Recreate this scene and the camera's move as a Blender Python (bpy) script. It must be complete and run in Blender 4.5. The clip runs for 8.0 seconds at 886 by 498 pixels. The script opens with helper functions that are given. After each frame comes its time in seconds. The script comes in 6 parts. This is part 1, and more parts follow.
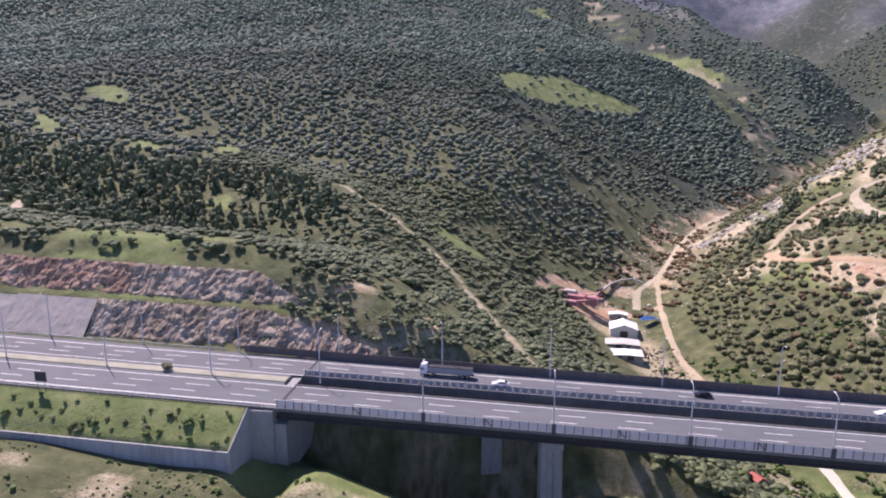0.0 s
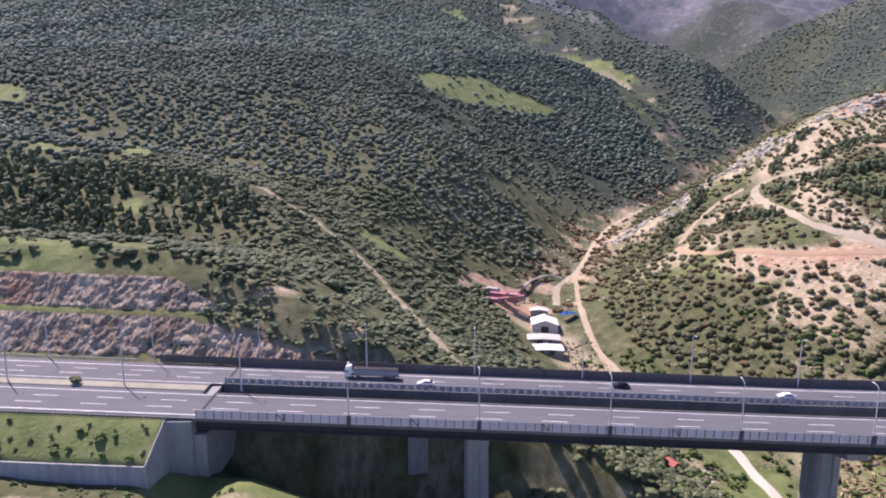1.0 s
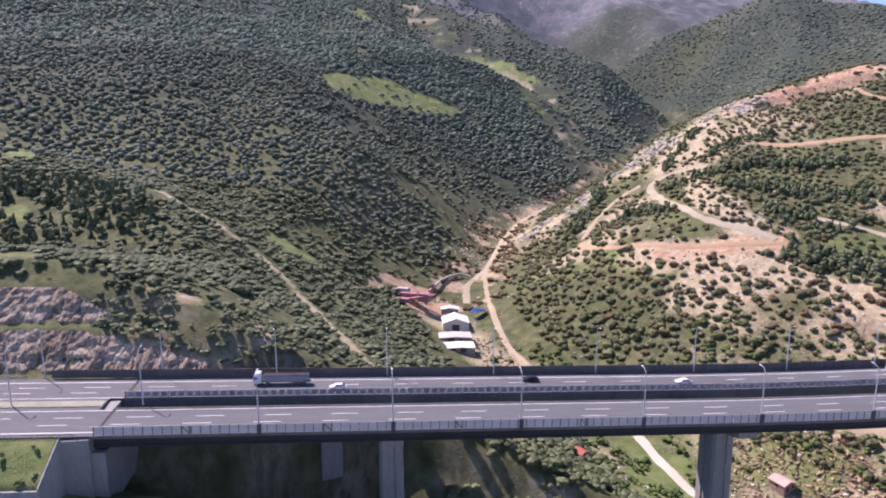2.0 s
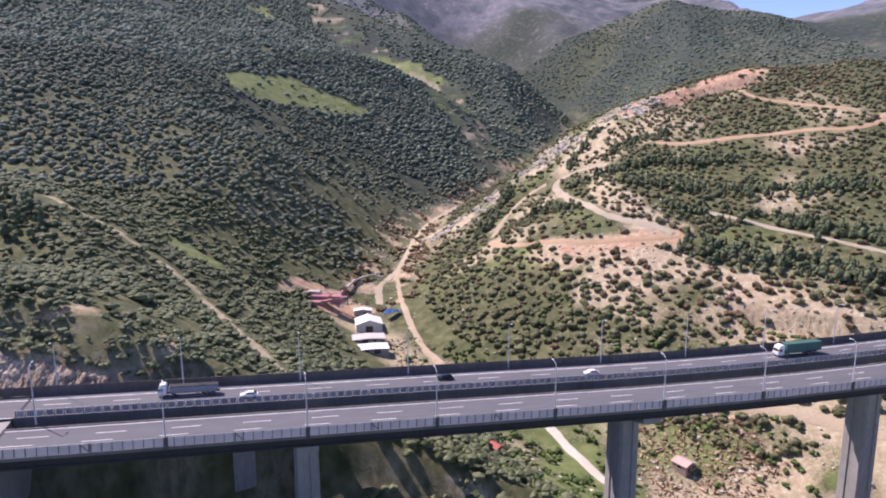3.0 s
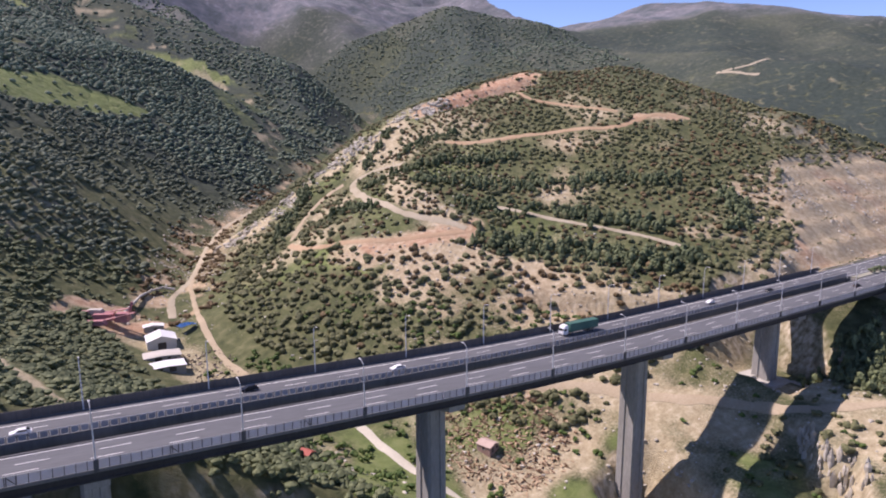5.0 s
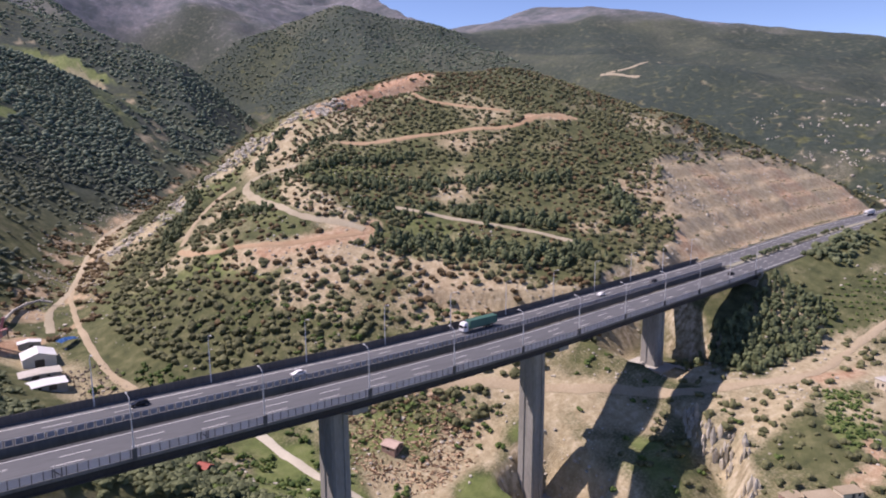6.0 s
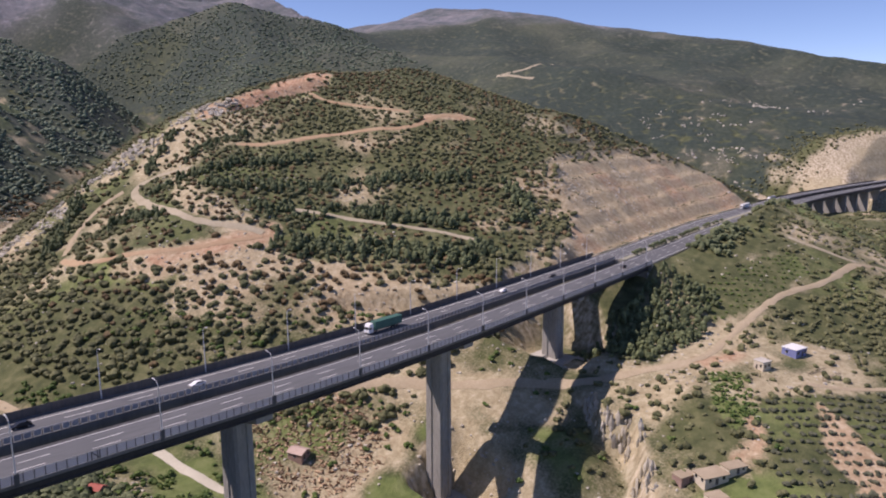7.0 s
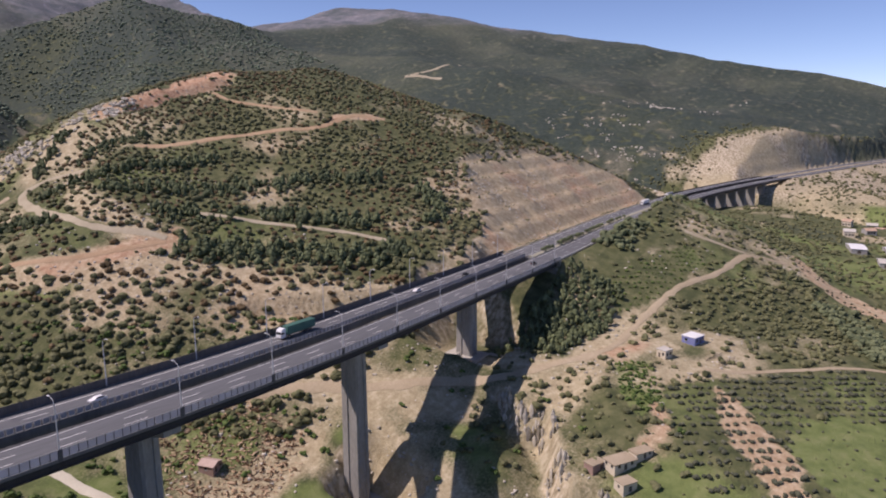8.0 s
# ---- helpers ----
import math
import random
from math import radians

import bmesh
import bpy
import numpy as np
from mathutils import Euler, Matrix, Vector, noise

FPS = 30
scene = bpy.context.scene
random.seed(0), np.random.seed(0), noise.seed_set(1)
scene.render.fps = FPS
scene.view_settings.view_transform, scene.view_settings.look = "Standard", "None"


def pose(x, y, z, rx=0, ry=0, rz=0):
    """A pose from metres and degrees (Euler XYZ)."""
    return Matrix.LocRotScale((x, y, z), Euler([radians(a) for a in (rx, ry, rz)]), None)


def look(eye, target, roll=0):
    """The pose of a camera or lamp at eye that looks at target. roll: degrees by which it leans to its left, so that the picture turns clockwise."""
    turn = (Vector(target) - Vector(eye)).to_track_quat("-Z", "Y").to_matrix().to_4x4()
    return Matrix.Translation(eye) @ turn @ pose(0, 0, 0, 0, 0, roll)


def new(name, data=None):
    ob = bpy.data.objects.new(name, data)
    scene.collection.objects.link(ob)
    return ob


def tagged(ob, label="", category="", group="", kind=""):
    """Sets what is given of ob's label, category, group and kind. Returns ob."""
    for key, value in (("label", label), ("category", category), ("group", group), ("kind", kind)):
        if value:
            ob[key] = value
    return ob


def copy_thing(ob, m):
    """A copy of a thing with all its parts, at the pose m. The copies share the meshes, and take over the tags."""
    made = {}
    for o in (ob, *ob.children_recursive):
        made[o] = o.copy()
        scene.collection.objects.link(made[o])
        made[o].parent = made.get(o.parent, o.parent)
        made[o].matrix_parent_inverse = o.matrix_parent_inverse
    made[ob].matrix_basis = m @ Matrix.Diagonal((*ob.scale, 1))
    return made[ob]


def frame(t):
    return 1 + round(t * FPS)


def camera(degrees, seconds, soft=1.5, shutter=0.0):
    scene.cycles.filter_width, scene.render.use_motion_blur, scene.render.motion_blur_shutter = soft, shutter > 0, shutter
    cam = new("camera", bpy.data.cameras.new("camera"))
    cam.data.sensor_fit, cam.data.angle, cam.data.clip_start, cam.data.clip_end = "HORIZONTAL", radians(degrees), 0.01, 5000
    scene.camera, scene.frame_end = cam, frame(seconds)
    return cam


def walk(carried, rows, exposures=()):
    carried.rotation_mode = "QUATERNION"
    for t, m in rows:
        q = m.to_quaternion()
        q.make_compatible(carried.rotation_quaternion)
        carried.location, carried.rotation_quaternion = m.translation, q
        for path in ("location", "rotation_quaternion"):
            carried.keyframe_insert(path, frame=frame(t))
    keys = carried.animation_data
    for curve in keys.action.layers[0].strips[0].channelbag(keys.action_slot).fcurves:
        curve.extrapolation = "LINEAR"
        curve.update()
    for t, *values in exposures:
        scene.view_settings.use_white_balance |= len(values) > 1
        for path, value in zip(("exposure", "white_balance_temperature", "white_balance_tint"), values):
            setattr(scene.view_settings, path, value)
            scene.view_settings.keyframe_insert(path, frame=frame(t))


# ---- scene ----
cam = camera(65.06, 8.0, soft=2.0)
# seconds, x, y, z, tilt, lean, turn
PATH = [
    (0, 0.0, 0.0, 68.0, 79.03, 0.19, 7.34),
    (0.5, 0.0, 0.0, 68.0, 79.03, 0.19, 4.71),
    (1, 0.0, 0.0, 68.0, 79.03, 0.19, 0.83),
    (1.5, 0.0, 0.0, 68.0, 79.03, 0.19, -3.07),
    (3, 0.0, 0.0, 68.0, 79.03, 0.19, -14.16),
    (3.5, 0.0, 0.0, 68.0, 79.03, 0.19, -18.19),
    (4, 0.0, 0.0, 68.0, 79.03, 0.19, -22.40),
    (4.5, 0.0, 0.0, 68.0, 79.03, 0.19, -26.57),
    (6, 0.0, 0.0, 68.0, 79.03, 0.19, -39.26),
    (6.5, 0.0, 0.0, 68.0, 79.03, 0.19, -43.39),
    (7, 0.0, 0.0, 68.0, 79.03, 0.19, -47.39),
    (7.5, 0.0, 0.0, 68.0, 79.03, 0.19, -51.26),
    (8, 0.0, 0.0, 68.0, 79.03, 0.19, -54.72),
]
walk(cam, [(t, pose(*p)) for t, *p in PATH], [(0.0, 0.54, 6320, 35), (2.0, 0.54, 6320, 36), (3.5, 0.43, 6340, 34), (6.5, 0.03, 6600, 30), (8.0, -0.2, 6680, 29)])

# ---- world and sun ----
SUN_AZ, SUN_EL = radians(-43), radians(51)  # azimuth from +y, positive to +x
world = bpy.data.worlds.new("world")
scene.world = world
world.use_nodes = True
wt = world.node_tree
sky = wt.nodes.new("ShaderNodeTexSky")
sky.sky_type, sky.sun_disc = "NISHITA", False
sky.sun_elevation, sky.sun_rotation = SUN_EL, SUN_AZ
sky.altitude = 2600
sky.air_density, sky.dust_density, sky.ozone_density = 0.75, 0.0, 3.5
wt.links.new(sky.outputs[0], wt.nodes["Background"].inputs[0])
wt.nodes["Background"].inputs[1].default_value = 0.15
sun = new("sun", bpy.data.lights.new("sun", "SUN"))
sun.data.energy, sun.data.angle, sun.data.color = 5.0, radians(0.6), (1.0, 0.94, 0.84)
sun.matrix_world = look((0, 0, 0), (-math.sin(SUN_AZ) * math.cos(SUN_EL), -math.cos(SUN_AZ) * math.cos(SUN_EL), -math.sin(SUN_EL)))

# ---- materials ----
def mat(name, rough=0.9, metal=0.0):
    m = bpy.data.materials.new(name)
    m.use_nodes = True
    b = m.node_tree.nodes["Principled BSDF"]
    b.inputs["Roughness"].default_value, b.inputs["Metallic"].default_value = rough, metal
    b.inputs["Specular IOR Level"].default_value = 0.3
    return m, m.node_tree, b


def surface(name, dark, light, scale=1.0, rough=0.9, metal=0.0, bump=0.3, depth=0.05, vary=0.0, stretch=(1, 1, 1)):
    """A procedural surface in world metres: two scales of noise between two colours, with relief."""
    m, t, b = mat(name, rough, metal)
    n, l = t.nodes, t.links
    geo = n.new("ShaderNodeNewGeometry")
    mp = n.new("ShaderNodeMapping")
    mp.inputs["Scale"].default_value = stretch
    l.new(geo.outputs["Position"], mp.inputs[0])
    big, fine = n.new("ShaderNodeTexNoise"), n.new("ShaderNodeTexNoise")
    big.inputs["Scale"].default_value, fine.inputs["Scale"].default_value = 0.13 * scale, 1.7 * scale
    big.inputs["Detail"].default_value, fine.inputs["Detail"].default_value = 4, 5
    for q in (big, fine):
        l.new(mp.outputs[0], q.inputs["Vector"])
    add = n.new("ShaderNodeMix")
    add.data_type, add.inputs[0].default_value = "FLOAT", 0.5
    l.new(big.outputs[0], add.inputs[2])
    l.new(fine.outputs[0], add.inputs[3])
    fac = add.outputs[0]
    if vary:
        oi, isl, sm = n.new("ShaderNodeObjectInfo"), n.new("ShaderNodeNewGeometry"), n.new("ShaderNodeMath")
        l.new(oi.outputs["Random"], sm.inputs[0])
        l.new(isl.outputs["Random Per Island"], sm.inputs[1])
        fr, ml, a2 = n.new("ShaderNodeMath"), n.new("ShaderNodeMath"), n.new("ShaderNodeMath")
        fr.operation = "FRACT"
        l.new(sm.outputs[0], fr.inputs[0])
        ml.operation, ml.inputs[1].default_value = "MULTIPLY_ADD", vary
        l.new(fr.outputs[0], ml.inputs[0])
        ml.inputs[2].default_value = -vary / 2
        l.new(ml.outputs[0], a2.inputs[0])
        l.new(fac, a2.inputs[1])
        fac = a2.outputs[0]
    ramp = n.new("ShaderNodeValToRGB")
    ramp.color_ramp.elements[0].position, ramp.color_ramp.elements[1].position = 0.3, 0.7
    ramp.color_ramp.elements[0].color, ramp.color_ramp.elements[1].color = (*dark, 1), (*light, 1)
    l.new(fac, ramp.inputs[0])
    l.new(ramp.outputs[0], b.inputs["Base Color"])
    if bump:
        bp = n.new("ShaderNodeBump")
        bp.inputs["Strength"].default_value, bp.inputs["Distance"].default_value = bump, depth
        l.new(fine.outputs[0], bp.inputs["Height"])
        l.new(bp.outputs[0], b.inputs["Normal"])
    return m


CONCRETE = surface("concrete", (0.22, 0.215, 0.20), (0.38, 0.37, 0.35), 1.0, stretch=(1, 1, 0.25))
# near black: the shade on the girders is put into their colour
GIRDER = surface("girder_shade_grey", (0.030, 0.028, 0.032), (0.052, 0.050, 0.055), 0.8, 0.7, stretch=(1, 1, 0.3))
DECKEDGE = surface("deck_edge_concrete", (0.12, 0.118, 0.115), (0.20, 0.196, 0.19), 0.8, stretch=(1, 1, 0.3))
ASPHALT = surface("asphalt", (0.098, 0.102, 0.109), (0.150, 0.155, 0.164), 0.8, 0.85, depth=0.01, stretch=(0.15, 1.2, 1))
PAINT = surface("road_paint", (0.55, 0.55, 0.53), (0.8, 0.8, 0.78), 2.0, 0.7, bump=0)
STEEL = surface("galvanised_steel", (0.35, 0.36, 0.37), (0.5, 0.51, 0.52), 1.5, 0.45, 0.7, bump=0)
PALE = surface("pale_concrete", (0.38, 0.36, 0.32), (0.55, 0.53, 0.48), 0.9, stretch=(1, 1, 0.4))
RUBBER = surface("dark_rubber", (0.025, 0.025, 0.027), (0.05, 0.05, 0.052), 2, 0.8, bump=0)
DARKSTEEL = surface("dark_painted_steel", (0.06, 0.062, 0.07), (0.11, 0.112, 0.12), 2, 0.55, bump=0)
PANEL = surface("railing_panel_sheet", (0.40, 0.41, 0.45), (0.54, 0.55, 0.60), 1.2, 0.4, bump=0, vary=0.25)
_t = PANEL.node_tree
_tr, _mx = _t.nodes.new("ShaderNodeBsdfTranslucent"), _t.nodes.new("ShaderNodeMixShader")
_tr.inputs[0].default_value, _mx.inputs[0].default_value = (0.6, 0.61, 0.66, 1), 0.4
_t.links.new(_t.nodes["Principled BSDF"].outputs[0], _mx.inputs[1])
_t.links.new(_tr.outputs[0], _mx.inputs[2])
_t.links.new(_mx.outputs[0], _t.nodes["Material Output"].inputs[0])
INNERPANEL = surface("inner_railing_panel_sheet", (0.24, 0.24, 0.26), (0.36, 0.36, 0.385), 1.2, 0.5, bump=0, vary=0.3)
SCREEN = surface("weathered_screen", (0.085, 0.074, 0.070), (0.16, 0.142, 0.132), 1.2, 0.8, stretch=(1, 1, 0.2))
LAMPPOST = surface("pale_lamp_post", (0.48, 0.48, 0.49), (0.62, 0.62, 0.63), 1.5, 0.5, bump=0)
LAMPHEAD = surface("lamp_head_paint", (0.5, 0.5, 0.5), (0.68, 0.68, 0.68), 2, 0.4, bump=0)
WALLMAT = surface("stained_wall_concrete", (0.25, 0.245, 0.24), (0.46, 0.455, 0.44), 0.8, stretch=(1, 1, 0.15))
MEDIAN = surface("median_gravel", (0.22, 0.22, 0.15), (0.44, 0.42, 0.34), 1.2, 0.95)
SIGNBACK = surface("sign_back_grey", (0.05, 0.052, 0.055), (0.08, 0.082, 0.085), 1, 0.6, bump=0)
WHITEWALL = surface("white_plaster", (0.58, 0.56, 0.52), (0.74, 0.73, 0.70), 1.0, 0.9)
WHITEROOF = surface("white_sheet_roof", (0.68, 0.68, 0.68), (0.84, 0.84, 0.84), 0.8, 0.5, bump=0.1)
PALEROOF = surface("dusty_pale_roof", (0.42, 0.39, 0.34), (0.60, 0.57, 0.52), 1.2, 0.85)
EARTHROOF = surface("earth_roof", (0.30, 0.24, 0.165), (0.47, 0.39, 0.28), 1.6, 0.95)
GREYWALL = surface("grey_block_wall", (0.26, 0.25, 0.24), (0.40, 0.39, 0.37), 1.2, 0.9)
CREAMWALL = surface("cream_plaster", (0.50, 0.43, 0.32), (0.68, 0.61, 0.49), 1.2, 0.9)
BLUEWALL = surface("blue_painted_plaster", (0.14, 0.16, 0.34), (0.22, 0.25, 0.45), 1.2, 0.8)
BRICKWALL = surface("old_brick", (0.24, 0.15, 0.12), (0.40, 0.29, 0.25), 2.2, 0.9)
REDROOF = surface("bright_red_roof", (0.30, 0.065, 0.05), (0.44, 0.13, 0.095), 2.0, 0.7)
REDROOF2 = surface("faded_red_roof", (0.40, 0.28, 0.23), (0.56, 0.44, 0.38), 2.0, 0.8)
CLAYROOF = surface("clay_roof", (0.40, 0.25, 0.17), (0.56, 0.42, 0.32), 2.0, 0.9)
BLUETARP = surface("blue_tarpaulin", (0.03, 0.13, 0.40), (0.06, 0.22, 0.55), 1.5, 0.5)
PINK = surface("faded_red_paint", (0.34, 0.13, 0.14), (0.52, 0.27, 0.27), 1.6, 0.7)
YELLOW = surface("dull_yellow_paint", (0.42, 0.40, 0.12), (0.55, 0.52, 0.22), 1.6, 0.7)
RUST = surface("rusty_steel", (0.10, 0.06, 0.045), (0.20, 0.14, 0.11), 2.0, 0.85)
DARKPANE = surface("dark_glass", (0.015, 0.018, 0.022), (0.03, 0.034, 0.04), 1.0, 0.12, bump=0)
DOORMAT = surface("dark_door", (0.07, 0.06, 0.05), (0.12, 0.10, 0.09), 1.5, 0.8)
CARWHITE = surface("white_car_paint", (0.74, 0.74, 0.74), (0.82, 0.82, 0.82), 0.5, 0.3, bump=0)
CARDARK = surface("black_car_paint", (0.012, 0.012, 0.014), (0.022, 0.022, 0.025), 0.5, 0.25, bump=0)
TIPGREY = surface("grey_tipper_steel", (0.22, 0.23, 0.25), (0.32, 0.33, 0.35), 1.0, 0.55, bump=0.1)
GREENTARP = surface("green_trailer_canvas", (0.04, 0.115, 0.09), (0.08, 0.18, 0.145), 1.0, 0.6, bump=0.2)

# ---- numeric noise ----
def lattice(ix, iy, seed):
    h = (ix * 374761393 + iy * 668265263 + seed * 974634777) & 0xFFFFFFFF
    h = ((h ^ (h >> 13)) * 1274126177) & 0xFFFFFFFF
    return ((h ^ (h >> 16)) & 0xFFFF) / 65535.0


def value_noise(x, y, seed=0):
    fx, fy = np.floor(x), np.floor(y)
    ix, iy = fx.astype(np.int64), fy.astype(np.int64)
    u, v = x - fx, y - fy
    u, v = u * u * u * (u * (6 * u - 15) + 10), v * v * v * (v * (6 * v - 15) + 10)
    a, b = lattice(ix, iy, seed), lattice(ix + 1, iy, seed)
    c, d = lattice(ix, iy + 1, seed), lattice(ix + 1, iy + 1, seed)
    return (a + (b - a) * u + (c - a) * v + (a - b - c + d) * u * v) * 2 - 1


def fbm(x, y, size, octaves=4, seed=0, ridged=False):
    total, amp, norm = 0.0, 1.0, 0.0
    for k in range(octaves):
        n = value_noise(x / size + 17.3 * k, y / size - 9.1 * k, seed + k)
        total = total + amp * (1 - 2 * np.abs(n) if ridged else n)
        norm += amp
        amp, size = amp * 0.5, size * 0.5
    return total / norm


def step(a, b, v):
    u = np.clip((v - a) / (b - a), 0, 1)
    return u * u * (3 - 2 * u)


def smax(a, b, k):
    h = np.clip(0.5 + 0.5 * (a - b) / k, 0, 1)
    return b + (a - b) * h + k * h * (1 - h)


def near_line(x, y, pts, slope, sign=-1.0, crest=0.0):
    """The envelope of slopes that fall (or, with sign 1, rise) from a line of crests: the height, and the distance to the line."""
    best, dist = None, None
    for (ax, ay, az), (bx, by, bz) in zip(pts[:-1], pts[1:]):
        dx, dy = bx - ax, by - ay
        u = np.clip(((x - ax) * dx + (y - ay) * dy) / (dx * dx + dy * dy), 0, 1)
        d = np.hypot(x - ax - u * dx, y - ay - u * dy)
        h = az + u * (bz - az) + sign * slope * (np.sqrt(d * d + crest * crest) - crest)
        if best is None:
            best, dist = h, d
        else:
            best = smax(best, h, 6) if sign < 0 else np.minimum(best, h)
            dist = np.minimum(dist, d)
    return dist, best


def ridge(x, y, pts, slope, crest=15.0):
    """A ridge whose flanks fall at slope from a rounded crest."""
    return near_line(x, y, pts, slope, -1.0, crest)[1]


# ---- road line ----
ROAD_X = [-900, -500, -300, -200, -100, 130, 201, 327, 488, 683, 834, 1000, 1230, 1500]
ROAD_Y = [240, 185, 163, 159.5, 158.4, 158.4, 164, 173.5, 189, 193, 174, 142, 88, 5]
ROAD_Z = [34, 19.4, 11.8, 8.0, 4.2, -4.5, -6.0, -8, -9, -9, -8.5, -8, -6, -4]
LEFT_END, RIGHT_END = -57.0, 327.0  # abutments of the long viaduct
FAR_START, FAR_END = 640.0, 915.0  # the second viaduct
HALF = 17.0


def smooth_line(x, xs, ys):
    """Rounded linear interpolation."""
    total = 0.0
    for o in (-45, -30, -15, 0, 15, 30, 45):
        total = total + np.interp(np.asarray(x, float) + o, xs, ys)
    return total / 7


def road_y(x):
    return smooth_line(x, ROAD_X, ROAD_Y)


def road_z(x):
    return smooth_line(x, ROAD_X, ROAD_Z)


def cut_height(d):
    """Height over the road of a benched cutting, d metres behind its edge."""
    h = np.minimum(np.maximum(d - 3, 0) * 1.05, 9.5) + np.minimum(np.maximum(d - 15.5, 0) * 1.05, 8.5)
    return h + np.maximum(d - 26, 0) * 0.6


# ---- the lie of the land ----
VALLEY = [(30, -400, -95), (100, 0, -80), (140, 110, -70), (138, 170, -64), (100, 225, -57), (60, 310, -53), (52, 376, -49), (80, 470, -41), (123, 587, -31), (219, 728, -24), (345, 895, -6), (430, 1020, 10), (570, 1241, 24), (690, 1462, 44), (705, 1640, 80), (650, 1860, 130), (560, 2050, 180)]
BIG = [(-2600, 300, 240), (-934, 1174, 262), (-500, 1350, 330), (-58, 1479, 287), (52, 1379, 226), (126, 1274, 172), (183, 1166, 118), (247, 1051, 42), (293, 977, 14), (336, 921, -2)]
SPUR = [(-40, 2150, 460), (70, 1949, 394), (179, 1841, 327), (243, 1733, 270), (324, 1649, 258), (421, 1544, 184), (471, 1445, 132), (534, 1316, 52), (545, 1268, 26)]
FORE = [(-700, 640, 100), (-413, 502, 70), (-193, 439, 45), (-104, 365, 30), (-49, 296, 10), (-14, 245, -4), (1, 215, -14), (10, 195, -30)]
FORE_CUT = [(-500, 330, 62), (-300, 258, 44), (-194, 224, 31), (-148, 216, 28), (-104, 213, 26), (-82, 211, 22), (-62, 204, 10), (-45, 196, 2), (-28, 188, -8)]
HILL = [(105, 480, -30), (128, 543, -15), (173, 531, 8), (232, 531, 31), (266, 516, 46), (287, 506, 66), (312, 503, 80), (345, 502, 92), (386, 500, 103), (450, 455, 107), (500, 341, 68), (470, 255, 45), (450, 225, 32)]
MID = [(800, 1900, 240), (938, 1769, 325), (1028, 1717, 350), (1160, 1543, 307), (1240, 1386, 230), (1258, 1284, 176)]
FAR_RIGHT = [(1500, 2150, 390), (1657, 2004, 362), (1837, 1840, 380), (1999, 1663, 420), (2184, 1216, 356), (2257, 1075, 297), (2434, 569, 152), (2595, 153, 60), (2700, -500, 20)]
FAR_LEFT = [(-1500, 3200, 700), (0, 3200, 700), (1000, 3000, 660), (1530, 2560, 520), (1674, 2368, 428), (1755, 2246, 378), (1849, 2103, 345)]
BLUE = [(590, 2420, 385), (606, 2322, 384), (665, 2254, 328), (725, 2183, 272), (771, 2114, 240), (860, 2040, 200)]
BANK_LEFT = [(-300, 100, 6), (-110, 120, -3), (-72, 124, -7.5), (-44, 128, -8), (-22, 126, -22)]
BANK_RIGHT = [(235, 150, -35), (290, 110, -34), (340, 95, -33), (600, 140, -22), (900, 100, -20), (1400, -80, -10)]
GULLY = [(440, 1060, 14), (380, 1180, 56), (310, 1300, 98), (240, 1420, 142), (150, 1560, 205), (40, 1720, 285)]
MID_SPUR = [(1008, 1716, 331), (909, 1826, 282), (791, 1946, 243), (709, 2040, 201), (623, 2110, 156)]
QUARRY = [(780, 262, -8), (862, 258, 3), (927, 250, 20), (970, 244, 37), (1038, 214, 48), (1116, 176, 40), (1213, 129, 33), (1328, 72, 36), (1550, -40, 34)]
FAR_RAVINE = [(830, 420, -8), (822, 300, -30), (812, 230, -44), (800, 160, -52), (786, 100, -58), (760, 0, -64), (720, -200, -70)]
HILLOCK = [(470, 150, -14), (537, 156, -16), (582, 143, -14), (608, 120, -22), (632, 101, -33)]


